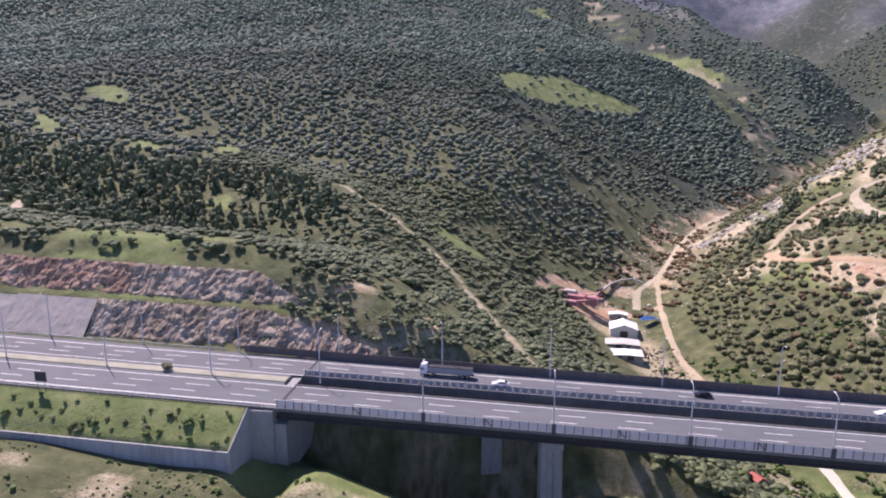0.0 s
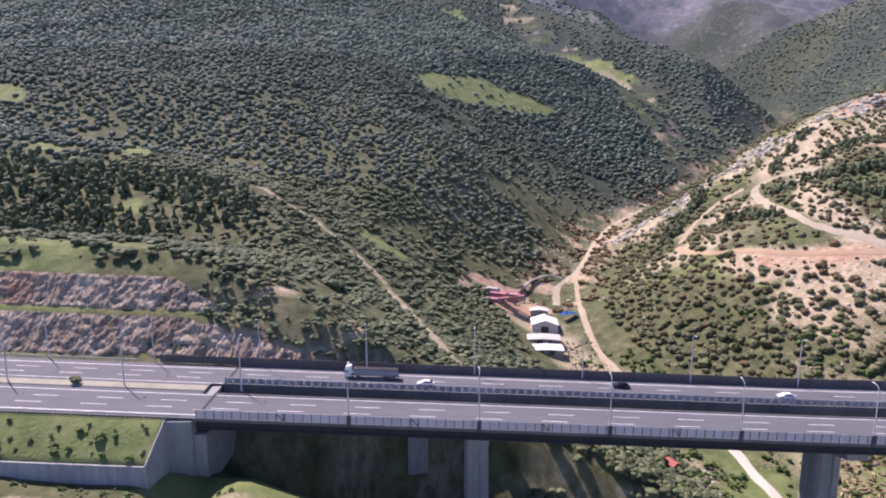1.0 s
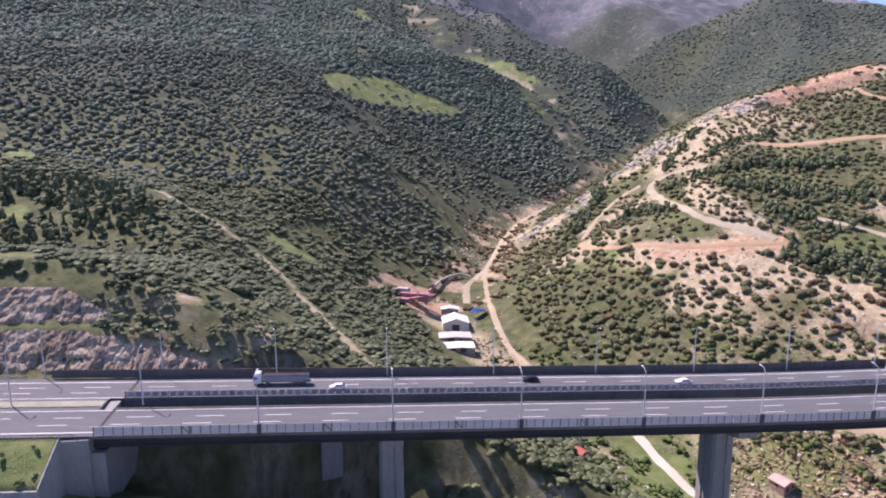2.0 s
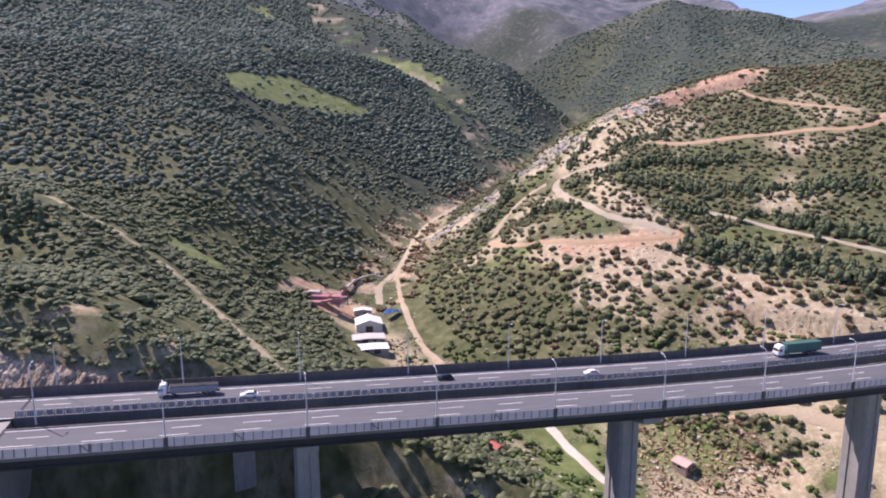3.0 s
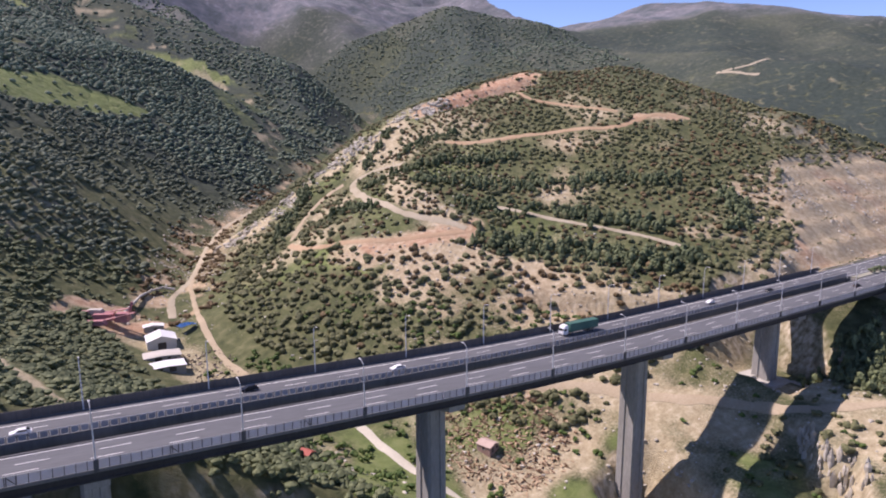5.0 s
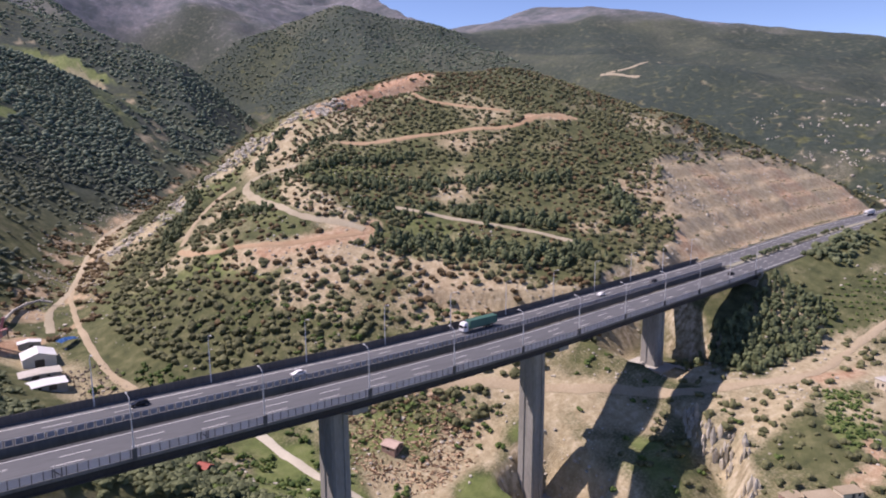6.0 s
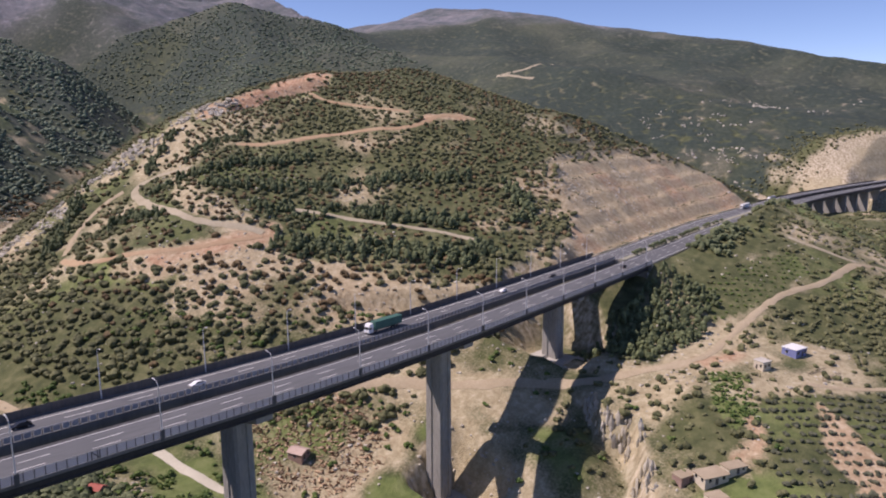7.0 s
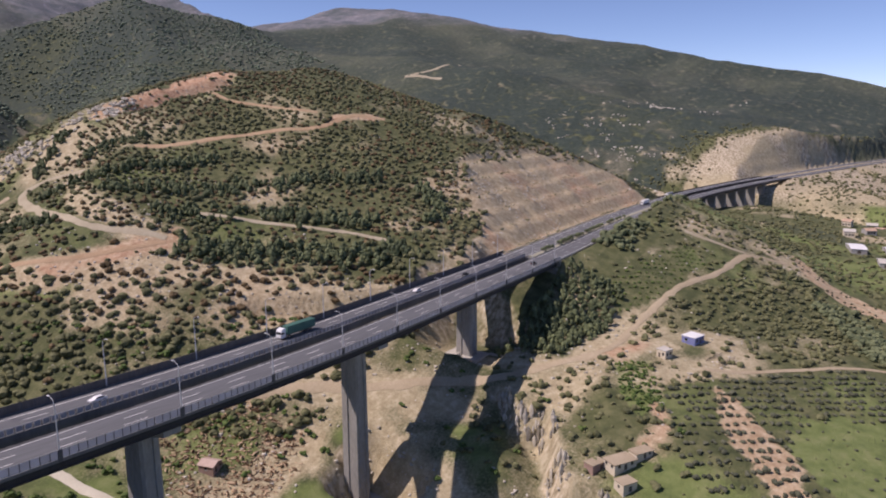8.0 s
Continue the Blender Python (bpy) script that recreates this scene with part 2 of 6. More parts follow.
def land(x, y):
    d, z = near_line(x, y, VALLEY, 0.07, 1.0, 14)
    z = np.minimum(z, 45)
    rough = fbm(x, y, 420, 5, 3, True) * 24 + fbm(x, y, 60, 3, 7) * 4
    far = step(350, 1000, np.hypot(x, y))
    z = smax(z, ridge(x, y, BIG, 0.325, 40) + rough * (0.2 + 0.5 * far), 20)
    z = smax(z, ridge(x, y, SPUR, 0.42, 40) + rough * 0.4, 20)
    z = smax(z, ridge(x, y, FORE, 0.42, 24), 10)
    z = smax(z, ridge(x, y, FORE_CUT, 0.30, 20) - 1.3 * np.maximum(176 - y, 0), 8)
    z = smax(z, ridge(x, y, HILL, 0.42, 25) + fbm(x, y, 90, 4, 11) * 3.0 + (fbm(x, y, 17, 3, 12) * 4.5 + fbm(x, y, 40, 2, 13, True) * 4) * step(45, 20, np.abs(y - 505) + 0.25 * np.abs(x - 215)), 10)
    z = smax(z, ridge(x, y, MID, 0.42, 40) + rough * 0.6, 20)
    z = smax(z, ridge(x, y, FAR_RIGHT, 0.25, 120) + rough * 0.5 + fbm(x, y, 700, 4, 6, True) * 40 * step(60, 250, np.hypot(x - 2000, y - 1600)), 30)
    z = smax(z, ridge(x, y, FAR_LEFT, 0.36, 120) + fbm(x, y, 620, 5, 5, True) * 95 - 30, 30)
    z = smax(z, ridge(x, y, BLUE, 0.5, 40) + rough * 0.5, 20)
    z = smax(z, ridge(x, y, MID_SPUR, 0.45, 40) + rough * 0.7, 20)
    z = smax(z, ridge(x, y, QUARRY, 0.45, 8) + fbm(x, y, 40, 3, 17) * 3, 8)
    z = smax(z, ridge(x, y, BANK_LEFT, 0.35, 12), 6)
    lip = 226 - 1.3 * np.clip(112 - y, 0, 28) - x + fbm(x * 0.3, y, 17, 3, 41) * 6 + fbm(x * 0.15, y, 6, 3, 42, True) * 2.6
    bank = ridge(x, y, BANK_RIGHT, 0.13, 20) - 1.55 * np.maximum(lip, 0) - 0.16 * np.clip(lip + 34, 0, 34)
    z = smax(z, bank, 3)
    z = smax(z, ridge(x, y, HILLOCK, 0.3, 12), 6)
    z = -smax(-z, -(near_line(x, y, FAR_RAVINE, 0.75, 1.0, 12)[1] + fbm(x, y, 25, 3, 53) * 2.5), 8)
    gully = near_line(x, y, GULLY, 0.5, 1.0, 25)[1] + fbm(x, y, 60, 3, 52) * 5
    z = -smax(-z, -gully, 14)
    carve = near_line(x, y, VALLEY, 0.6, 1.0, 22)[1] * 1.0 + 0.16 * d * step(420, 520, y) * step(680, 580, y) + fbm(x, y, 30, 3, 51) * 2 + 0.3 * np.maximum(d - 10, 0) * step(1000, 1500, y)
    z = -smax(-z, -carve, 8)
    pit = near_line(x, y, [(296, 480, 0), (322, 478, 0), (346, 476, 0), (364, 470, 0)], 1.0, 1.0)[0]
    z = z - 9 * np.exp(-((pit / 10) ** 2))
    z = z - 22 * np.exp(-(((x + 22) / 25) ** 2) - ((y - 155) / 13) ** 2)
    # a low quarried face above the road, and the broken red scar at the hill's top
    edge = np.interp(x, [196, 214, 232, 252, 266], [262, 243, 226, 211, 203]) + fbm(x, y * 0.2, 9, 3, 54) * 2.0
    fall = edge - y
    z = z - 6.5 * step(-0.8, 2.2, fall) * step(20, 6, fall) * step(192, 206, x) * step(272, 258, x)
    z = z + (fbm(x, y, 11, 4, 55, True) * 2.6 + fbm(x * 0.3, y, 5, 2, 56) * 1.2) * np.exp(-((pit / 15) ** 2))
    z = z - 7 * np.exp(-(((x + 55) / 5.5) ** 2) - ((y - 131) / 8) ** 2)
    z = z + 9 * np.exp(-(((x - 197) / 15) ** 2) - ((y - 116) / 22) ** 2)
    # excavations round the feet of two piers
    for cx, cy, hx, hy, low, steep in ((171, 150, 8, 11, -72, 2.2), (257, 166, 13, 15, -41.5, 1.15)):
        away = np.hypot(np.maximum(np.abs(x - cx) - hx, 0), np.maximum(np.abs(y - cy) - hy, 0))
        z = np.minimum(z, low + steep * away + fbm(x, y, 7, 3, 89) * 1.2 * step(0, 4, away))
    return z + fbm(x, y, 24, 3, 21) * 0.8


def ground(x, y):
    """The land with the motorway's cuttings and banks."""
    x, y = np.asarray(x, float), np.asarray(y, float)
    z = land(x, y)
    rz, off = road_z(x), y - road_y(x)
    d = np.abs(off) - HALF
    rock = fbm(x, y, 6, 3, 31) * step(1, 6, d) * step(40, 25, d)
    left = x < 100
    cut_left = cut_height(d + rock * 1.6) + np.maximum(d - 38, 0) * 3
    rise = np.maximum(d - 4, 0) * 0.66
    w = np.maximum(d - 4 + 2.0 * fbm(x, y * 0.3, 45, 3, 34), 0)
    bench = 8.6 * (np.floor(w / 13) + np.clip((w % 13) / 10.8, 0, 1))
    bench = bench * (1 + 0.8 * step(820, 900, x) + 1.6 * step(980, 1120, x))
    cut_right = bench + step(760, 640, x) * (fbm(x, y, 10, 4, 33) * 1.3 + fbm(x, y * 0.25, 5, 3, 35, True) * 0.7) * step(4, 12, d) + np.maximum(d - 130, 0) * 3
    cut_near = np.maximum(d - 2, 0) * 0.9 + np.maximum(d - 30, 0) * 3
    cut = np.where(off > 0, np.where(left, cut_left, cut_right), cut_near)
    fill = -np.maximum(d - 0.8, 0) * 0.56
    fill = np.where(left & (off < 0) & (d > 10.35), -60.0, fill)  # held by the retaining wall
    solid = np.where(x < LEFT_END - 6.5, 1.0, 0.0) * step(-900, -800, x) + step(RIGHT_END - 3, RIGHT_END + 3, x) * (1 - step(FAR_START - 4, FAR_START + 4, x)) + step(FAR_END - 4, FAR_END + 4, x) * step(1450, 1350, x)
    made = np.minimum(np.maximum(z, rz - 0.3 + fill), rz - 0.3 + np.maximum(cut, 0))
    low = rz - 0.6 - np.maximum(d - 3, 0) * 0.30 + fbm(x, y, 30, 3, 57) * 2.5 * step(3, 20, d)
    made = np.where((off < 0) & (x > 850), made + (np.minimum(made, np.maximum(low, -46)) - made) * step(860, 900, x), made)
    under = np.where(d < 3, np.minimum(z, rz - 6.5), z)
    slope_end = -6.5 + np.maximum(d - 3, 0) * 1.2 + np.maximum(d - 40, 0) * 3
    slope_end = np.where(left, cut_left + (slope_end - cut_left) * step(-60, -18, x), slope_end)
    under = np.where((off > 0) & (d > 1), np.minimum(np.where(d < 3, np.minimum(z, rz - 1.0), z), rz - 0.3 + slope_end), under)
    return under + (made - under) * solid


def axis(lo, hi, fine, end_lo, end_hi, grow=1.035, cap=1e9, until=0.0):
    mid = list(np.arange(lo, hi + 0.1, fine))
    s, v = fine, hi
    while v < end_hi:
        s = min(s * grow, cap) if v < until else s * 1.12
        v += s
        mid.append(v)
    s, v = fine, lo
    while v > end_lo:
        s *= grow
        v -= s
        mid.insert(0, v)
    return np.array(mid)


def mesh_arrays(name, co, faces, material, smooth=True):
    me = bpy.data.meshes.new(name)
    k = faces.shape[1]
    me.vertices.add(len(co))
    me.vertices.foreach_set("co", np.ascontiguousarray(co, np.float32).ravel())
    me.loops.add(faces.size)
    me.loops.foreach_set("vertex_index", np.ascontiguousarray(faces, np.int32).ravel())
    me.polygons.add(len(faces))
    me.polygons.foreach_set("loop_start", np.arange(0, faces.size, k, dtype=np.int32))
    me.polygons.foreach_set("use_smooth", np.full(len(faces), smooth))
    me.update(calc_edges=True)
    me.materials.append(material)
    return me



# ---- helpers for things ----
def part(name, bm, material, parent=None, label=""):
    me = bpy.data.meshes.new(name)
    bm.to_mesh(me)
    bm.free()
    me.materials.append(material)
    ob = new(name, me)
    ob.parent = parent
    if label:
        tagged(ob, label)
    return ob


def share(name, ob, m, parent=None):
    """Another object on the same mesh."""
    o = new(name, ob.data)
    o.parent, o.matrix_basis = parent, m
    return o


def empty(name, m, label, category, group="", kind=""):
    o = new(name)
    o.matrix_basis = m
    return tagged(o, label, category, group, kind)


def box(bm, x0, x1, y0, y1, z0, z1, bevel=0.0):
    v = [bm.verts.new(p) for p in ((x0, y0, z0), (x1, y0, z0), (x1, y1, z0), (x0, y1, z0), (x0, y0, z1), (x1, y0, z1), (x1, y1, z1), (x0, y1, z1))]
    fs = [bm.faces.new([v[i] for i in f]) for f in ((3, 2, 1, 0), (4, 5, 6, 7), (0, 1, 5, 4), (1, 2, 6, 5), (2, 3, 7, 6), (3, 0, 4, 7))]
    if bevel:
        bmesh.ops.bevel(bm, geom=list({e for f in fs for e in f.edges}), offset=bevel, segments=1, affect="EDGES")


def prism(bm, outline, z0, z1, top=1.0):
    """An outline of (x, y) raised from z0 to z1, the top scaled."""
    a = [bm.verts.new((x, y, z0)) for x, y in outline]
    b = [bm.verts.new((x * top, y * top, z1)) for x, y in outline]
    n = len(a)
    for i in range(n):
        bm.faces.new((a[i], a[(i + 1) % n], b[(i + 1) % n], b[i]))
    bm.faces.new(a[::-1])
    bm.faces.new(b)


def tube(bm, pts, radii, sides=8):
    """A round tube along points."""
    rings, n = [], len(pts)
    for i, (p, r) in enumerate(zip(pts, radii)):
        p = Vector(p)
        d = (Vector(pts[min(i + 1, n - 1)]) - Vector(pts[max(i - 1, 0)])).normalized()
        q = d.to_track_quat("Z", "Y")
        rings.append([bm.verts.new(p + q @ Vector((r * math.cos(2 * math.pi * k / sides), r * math.sin(2 * math.pi * k / sides), 0))) for k in range(sides)])
    for a, b in zip(rings[:-1], rings[1:]):
        for i in range(sides):
            bm.faces.new((a[i], a[(i + 1) % sides], b[(i + 1) % sides], b[i]))
    bm.faces.new(rings[0][::-1])
    bm.faces.new(rings[-1])


def on_road(x, across, height=0.0):
    """The pose of a thing on the road, facing along it."""
    y, z = float(road_y(x)), float(road_z(x))
    g, s = (float(road_y(x + 1)) - y), (float(road_z(x + 1)) - z)
    n = math.hypot(1, g)
    return pose(x - g / n * across, y + across / n, z + height, 0, -math.degrees(math.atan(s)), math.degrees(math.atan(g)))


def upright(m):
    """The same place and heading, standing plumb."""
    return Matrix.Translation(m.translation) @ Matrix.Rotation(m.to_euler().z, 4, "Z")


def sweep(bm, xs, profile, closed=True):
    """A profile of (offset across, height) swept along the road."""
    xs = np.asarray(xs, float)
    ry, rz = road_y(xs), road_z(xs)
    dy = road_y(xs + 0.5) - road_y(xs - 0.5)
    rings = []
    for x, y, z, g in zip(xs, ry, rz, dy):
        n = math.hypot(1, g)
        rings.append([bm.verts.new((x - g / n * o, y + o / n, z + h)) for o, h in profile])
    k = len(profile)
    for a, b in zip(rings[:-1], rings[1:]):
        for i in range(k if closed else k - 1):
            bm.faces.new((a[i], a[(i + 1) % k], b[(i + 1) % k], b[i]))
    if closed:
        bm.faces.new(rings[0][::-1])
        bm.faces.new(rings[-1])
    bmesh.ops.recalc_face_normals(bm, faces=bm.faces)


# ---- carriageways ----
NEAR, FAR = (-17.0, -2.6), (3.1, 16.6)  # outer and inner edge of each deck, across the road
all_xs = np.concatenate([np.linspace(-900, -120, 60), np.linspace(-110, 520, 130), np.linspace(535, 1500, 90)])
for lo, hi in ((NEAR[0] + 0.5, NEAR[1] - 0.4), (FAR[0] + 0.4, FAR[1] - 0.5)):
    bm = bmesh.new()
    sweep(bm, all_xs, [(lo, 0.02), (hi, 0.02), (hi, -0.25), (lo, -0.25)])
    carriageway = tagged(part("road", bm, ASPHALT), "grey asphalt motorway carriageway with white lane lines", "road", kind="structure")
    lines = (lo + 1.9, hi - 0.55) if lo < 0 else (lo + 0.2, hi - 2.6)
    for k, at in enumerate(lines):
        bm = bmesh.new()
        wide = 0.16 if k == (0 if lo < 0 else 1) else 0.13
        sweep(bm, all_xs, [(at - wide, 0.026), (at + wide, 0.026), (at + wide, 0.021), (at - wide, 0.021)])
        part("edge_line", bm, PAINT, carriageway)
    bm = bmesh.new()
    box(bm, -3, 3, -0.11, 0.11, 0.022, 0.028)
    dash = part("lane_dash", bm, PAINT, carriageway)
    width = (lines[1] - lines[0]) / 3
    first = True
    for at in (lines[0] + width, lines[0] + 2 * width):
        for n in range(-11, 60):
            m = on_road(-7.0 + 15 * n + (2 if at > lines[0] + 1.5 * width else 0), at)
            if first:
                dash.matrix_basis, first = m, False
            else:
                share("lane_dash", dash, m, carriageway)

# ---- the long viaduct ----
viaduct = empty("viaduct", pose(90, 158, -4), "long grey concrete motorway viaduct with twin decks on tall piers", "bridge")
viaduct.matrix_basis = Matrix.Identity(4)
bridge_xs = np.linspace(LEFT_END, RIGHT_END, 66)
for lo, hi, name in ((*NEAR, "near"), (*FAR, "far")):
    c = (lo + hi) / 2
    bm = bmesh.new()
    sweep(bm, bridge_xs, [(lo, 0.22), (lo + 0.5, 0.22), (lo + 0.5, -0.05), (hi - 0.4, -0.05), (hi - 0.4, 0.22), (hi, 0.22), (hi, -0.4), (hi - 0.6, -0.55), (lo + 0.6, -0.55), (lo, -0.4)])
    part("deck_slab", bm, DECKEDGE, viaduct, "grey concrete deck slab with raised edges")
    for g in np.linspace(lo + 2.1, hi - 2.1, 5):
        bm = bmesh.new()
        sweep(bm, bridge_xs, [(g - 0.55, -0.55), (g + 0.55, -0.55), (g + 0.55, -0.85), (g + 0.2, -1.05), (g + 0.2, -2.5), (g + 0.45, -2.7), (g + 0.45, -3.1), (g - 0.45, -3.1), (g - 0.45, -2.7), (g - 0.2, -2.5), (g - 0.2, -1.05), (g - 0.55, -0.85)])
        part("girder", bm, GIRDER, viaduct, "girder under the deck slab, its shade put into the colour")
    if lo > 0:
        bm = bmesh.new()
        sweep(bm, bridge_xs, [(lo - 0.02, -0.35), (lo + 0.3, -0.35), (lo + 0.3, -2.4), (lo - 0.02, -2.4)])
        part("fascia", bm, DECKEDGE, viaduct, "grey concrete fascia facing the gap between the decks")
    for x in (LEFT_END + 0.3, RIGHT_END - 0.3):
        bm = bmesh.new()
        box(bm, -0.35, 0.35, lo + 0.6 - c, hi - 0.5 - c, 0.024, 0.05)
        part("expansion_joint", bm, RUBBER, viaduct, "dark expansion joint strip across the lanes").matrix_basis = on_road(x, c)

# piers: rounded shaft with a groove, a crosshead under both decks and a footing
SHAFT = [(-3.0, -3.6), (-2.3, -4.3), (-0.9, -4.3), (-0.7, -3.9), (0.7, -3.9), (0.9, -4.3), (2.3, -4.3), (3.0, -3.6), (3.0, 3.6), (2.3, 4.3), (0.9, 4.3), (0.7, 3.9), (-0.7, 3.9), (-0.9, 4.3), (-2.3, 4.3), (-3.0, 3.6), (-3.0, 1.0), (-2.6, 0.8), (-2.6, -0.8), (-3.0, -1.0)]
for x, foot in ((5.6, -34.0), (90.0, -58.0), (173.0, -72.0), (256.0, -41.5)):
    top = float(road_z(x)) - 3.15
    y = float(road_y(x))
    bm = bmesh.new()
    prism(bm, SHAFT, foot, top - 3.2, 0.93)
    shaft = part("pier", bm, CONCRETE, viaduct, "tall grey concrete pier with a vertical groove")
    shaft.location = (x, y, 0)
    bm = bmesh.new()
    a = [bm.verts.new((sx * 2.4, yy, zz)) for sx in (-1, 1) for yy, zz in ((-14.2, top), (-14.2, top - 1.9), (-4.4, top - 4.4), (4.4, top - 4.4), (15.4, top - 2.6), (15.4, top))]
    bm.faces.new(a[:6])
    bm.faces.new(a[6:][::-1])
    for i in range(6):
        bm.faces.new((a[i], a[(i + 1) % 6], a[6 + (i + 1) % 6], a[6 + i]))
    bmesh.ops.recalc_face_normals(bm, faces=bm.faces)
    part("crosshead", bm, CONCRETE, shaft)
    bm = bmesh.new()
    box(bm, -7.5, 6.5, -9, 9, foot - 3.5, foot + 1.0, 0.15)
    if x > 200:
        box(bm, -9.4, -8.2, -11, 2, foot - 3, foot + 2.4, 0.1)
        box(bm, -8.2, -4.0, 0.8, 2.0, foot - 3, foot + 2.4, 0.1)
        box(bm, 5.0, 6.0, -16, -9.2, foot - 3, foot + 1.6, 0.1)
    part("footing", bm, PALE, shaft, "pale concrete pier footing")
    for yy in (-11.5, -7.5, 7.5, 11.5):
        bm = bmesh.new()
        box(bm, -0.6, 0.6, yy - 0.6, yy + 0.6, top - 0.02, top + 0.12)
        part("bearing", bm, RUBBER, shaft)
# a second leg beside the first pier
bm = bmesh.new()
prism(bm, [(-2.6, -2.6), (2.6, -2.6), (2.6, 2.6), (-2.6, 2.6)], -36, float(road_z(-9)) - 3.2)
part("pier", bm, CONCRETE, viaduct, "square concrete leg in shade").location = (-9, 167, 0)

for x, side in ((LEFT_END, -1), (RIGHT_END, 1)):
    z, y = float(road_z(x)), float(road_y(x))
    bm = bmesh.new()
    box(bm, -6.5 if side < 0 else 0.4, -0.4 if side < 0 else 3, -17.2, 17.2, -17 if side < 0 else -26, -0.5)
    box(bm, -3.2 if side < 0 else -2.4, 2.4 if side < 0 else 3.2, -16.4, 16.2, -17 if side < 0 else -26, -3.9)
    part("abutment", bm, CONCRETE, viaduct, "grey concrete abutment wall").location = (x, y, z)
    for dy in (-12, -7, 7, 12):
        bm = bmesh.new()
        box(bm, -0.6, 0.6, -0.6, 0.6, -3.9, -3.05)
        part("bearing", bm, RUBBER, viaduct).location = (x + (1.2 if side < 0 else -1.2), y + dy, z)

# railings: steel posts and grey panels on both edges of the near deck and the inner edge of the far deck
bm = bmesh.new()
box(bm, -0.07, 0.07, -0.08, 0.08, 0.2, 2.15)
post0 = part("railing_post", bm, DARKSTEEL, viaduct, "dark steel railing post")
bm = bmesh.new()
box(bm, -0.88, 0.88, -0.03, 0.03, 0.32, 2.05)
panel0 = part("railing_panel", bm, PANEL, viaduct, "grey translucent railing panel")
bm = bmesh.new()
box(bm, -0.1, 0.1, -0.08, 0.08, 0.2, 1.75)
post1 = part("railing_post", bm, DARKSTEEL, viaduct)
bm = bmesh.new()
box(bm, -0.72, 0.72, -0.03, 0.03, 0.35, 1.65)
panel1 = part("railing_panel", bm, INNERPANEL, viaduct, "dull grey inner railing panel")
n = 0
for across, post, panel in ((NEAR[0] + 0.25, post0, panel0), (FAR[0] + 0.2, post1, panel1)):
    x, k = LEFT_END + 0.6, 0
    while x < RIGHT_END - 1:
        m, q = on_road(x, across), on_road(x + 0.975, across)
        if k == 0:
            post.matrix_basis, panel.matrix_basis = m, q
        else:
            share("railing_post", post, m, viaduct)
            share("railing_panel", panel, q, viaduct)
        x, k = x + 1.95, k + 1
    bm = bmesh.new()
    h = 2.15 if post is post0 else 1.75
    sweep(bm, bridge_xs, [(across - 0.06, h), (across + 0.06, h), (across + 0.06, h + 0.1), (across - 0.06, h + 0.1)])
    part("top_rail", bm, STEEL, viaduct)
# dark screen along the far edge
bm = bmesh.new()
a = FAR[1] - 0.3
sweep(bm, np.linspace(-78, RIGHT_END, 66), [(a - 0.06, 0.2), (a + 0.06, 0.2), (a + 0.06, 2.3), (a - 0.06, 2.3)])
screen = part("wind_screen", bm, SCREEN, viaduct, "dark weathered screen along the outer deck edge")
bm = bmesh.new()
box(bm, -0.08, 0.08, -0.14, 0.0, 0.2, 2.35)
for k in range(130):
    x = -76 + 3.1 * k
    if k == 0:
        sp = part("screen_post", bm, DARKSTEEL, screen)
        sp.matrix_basis = on_road(x, a)
    else:
        share("screen_post", sp, on_road(x, a), screen)
# braced gates in the railing
bm = bmesh.new()
box(bm, -0.9, -0.7, -0.1, 0.02, 0.3, 2.2)
box(bm, 0.7, 0.9, -0.1, 0.02, 0.3, 2.2)
tube(bm, [(-0.8, -0.05, 2.1), (0.8, -0.05, 0.4)], [0.1, 0.1], 6)
gate = None
for x in (-38, -8.5, 20, 48.5):
    if gate is None:
        gate = part("railing_gate", bm, DARKSTEEL, viaduct, "dark braced gate in the railing")
        gate.matrix_basis = on_road(x, NEAR[0] + 0.15)
    else:
        share("railing_gate", gate, on_road(x, NEAR[0] + 0.15), viaduct)
# thick lamp pedestals
bm = bmesh.new()
box(bm, -0.45, 0.45, -0.22, 0.2, -0.3, 2.3, 0.04)
ped = None
LAMPS = [5.6 + 28.5 * k for k in range(-2, 12)]
for x in LAMPS[1:]:
    if x > RIGHT_END:
        continue
    if ped is None:
        ped = part("lamp_pedestal", bm, DARKSTEEL, viaduct)
        ped.matrix_basis = on_road(x, NEAR[0] + 0.1)
    else:
        share("lamp_pedestal", ped, on_road(x, NEAR[0] + 0.1), viaduct)

# ---- street lamps ----
def street_lamp(m, side):
    lamp = empty("street_lamp", m, "tall galvanised steel street lamp with curved arm beside the motorway", "street lamp", "motorway lamps")
    bm = bmesh.new()
    tube(bm, [(0, 0, 0), (0, 0, 5), (0, 0, 12.3)], [0.18, 0.15, 0.1])
    part("pole", bm, LAMPPOST, lamp)
    bm = bmesh.new()
    tube(bm, [(0, 0, 12.2), (0, 0.2 * side, 12.7), (0, 0.7 * side, 13.1), (0, 1.7 * side, 13.35)], [0.085, 0.08, 0.07, 0.06], 6)
    part("arm", bm, LAMPPOST, lamp)
    bm = bmesh.new()
    box(bm, -0.17, 0.17, 1.6 if side > 0 else -2.5, 2.5 if side > 0 else -1.6, 13.27, 13.45, 0.05)
    part("lamp_head", bm, LAMPHEAD, lamp, "pale lamp head")
    bm = bmesh.new()
    box(bm, -0.25, 0.25, -0.25, 0.25, -0.3, 0.12, 0.03)
    part("base", bm, CONCRETE, lamp)
    return lamp


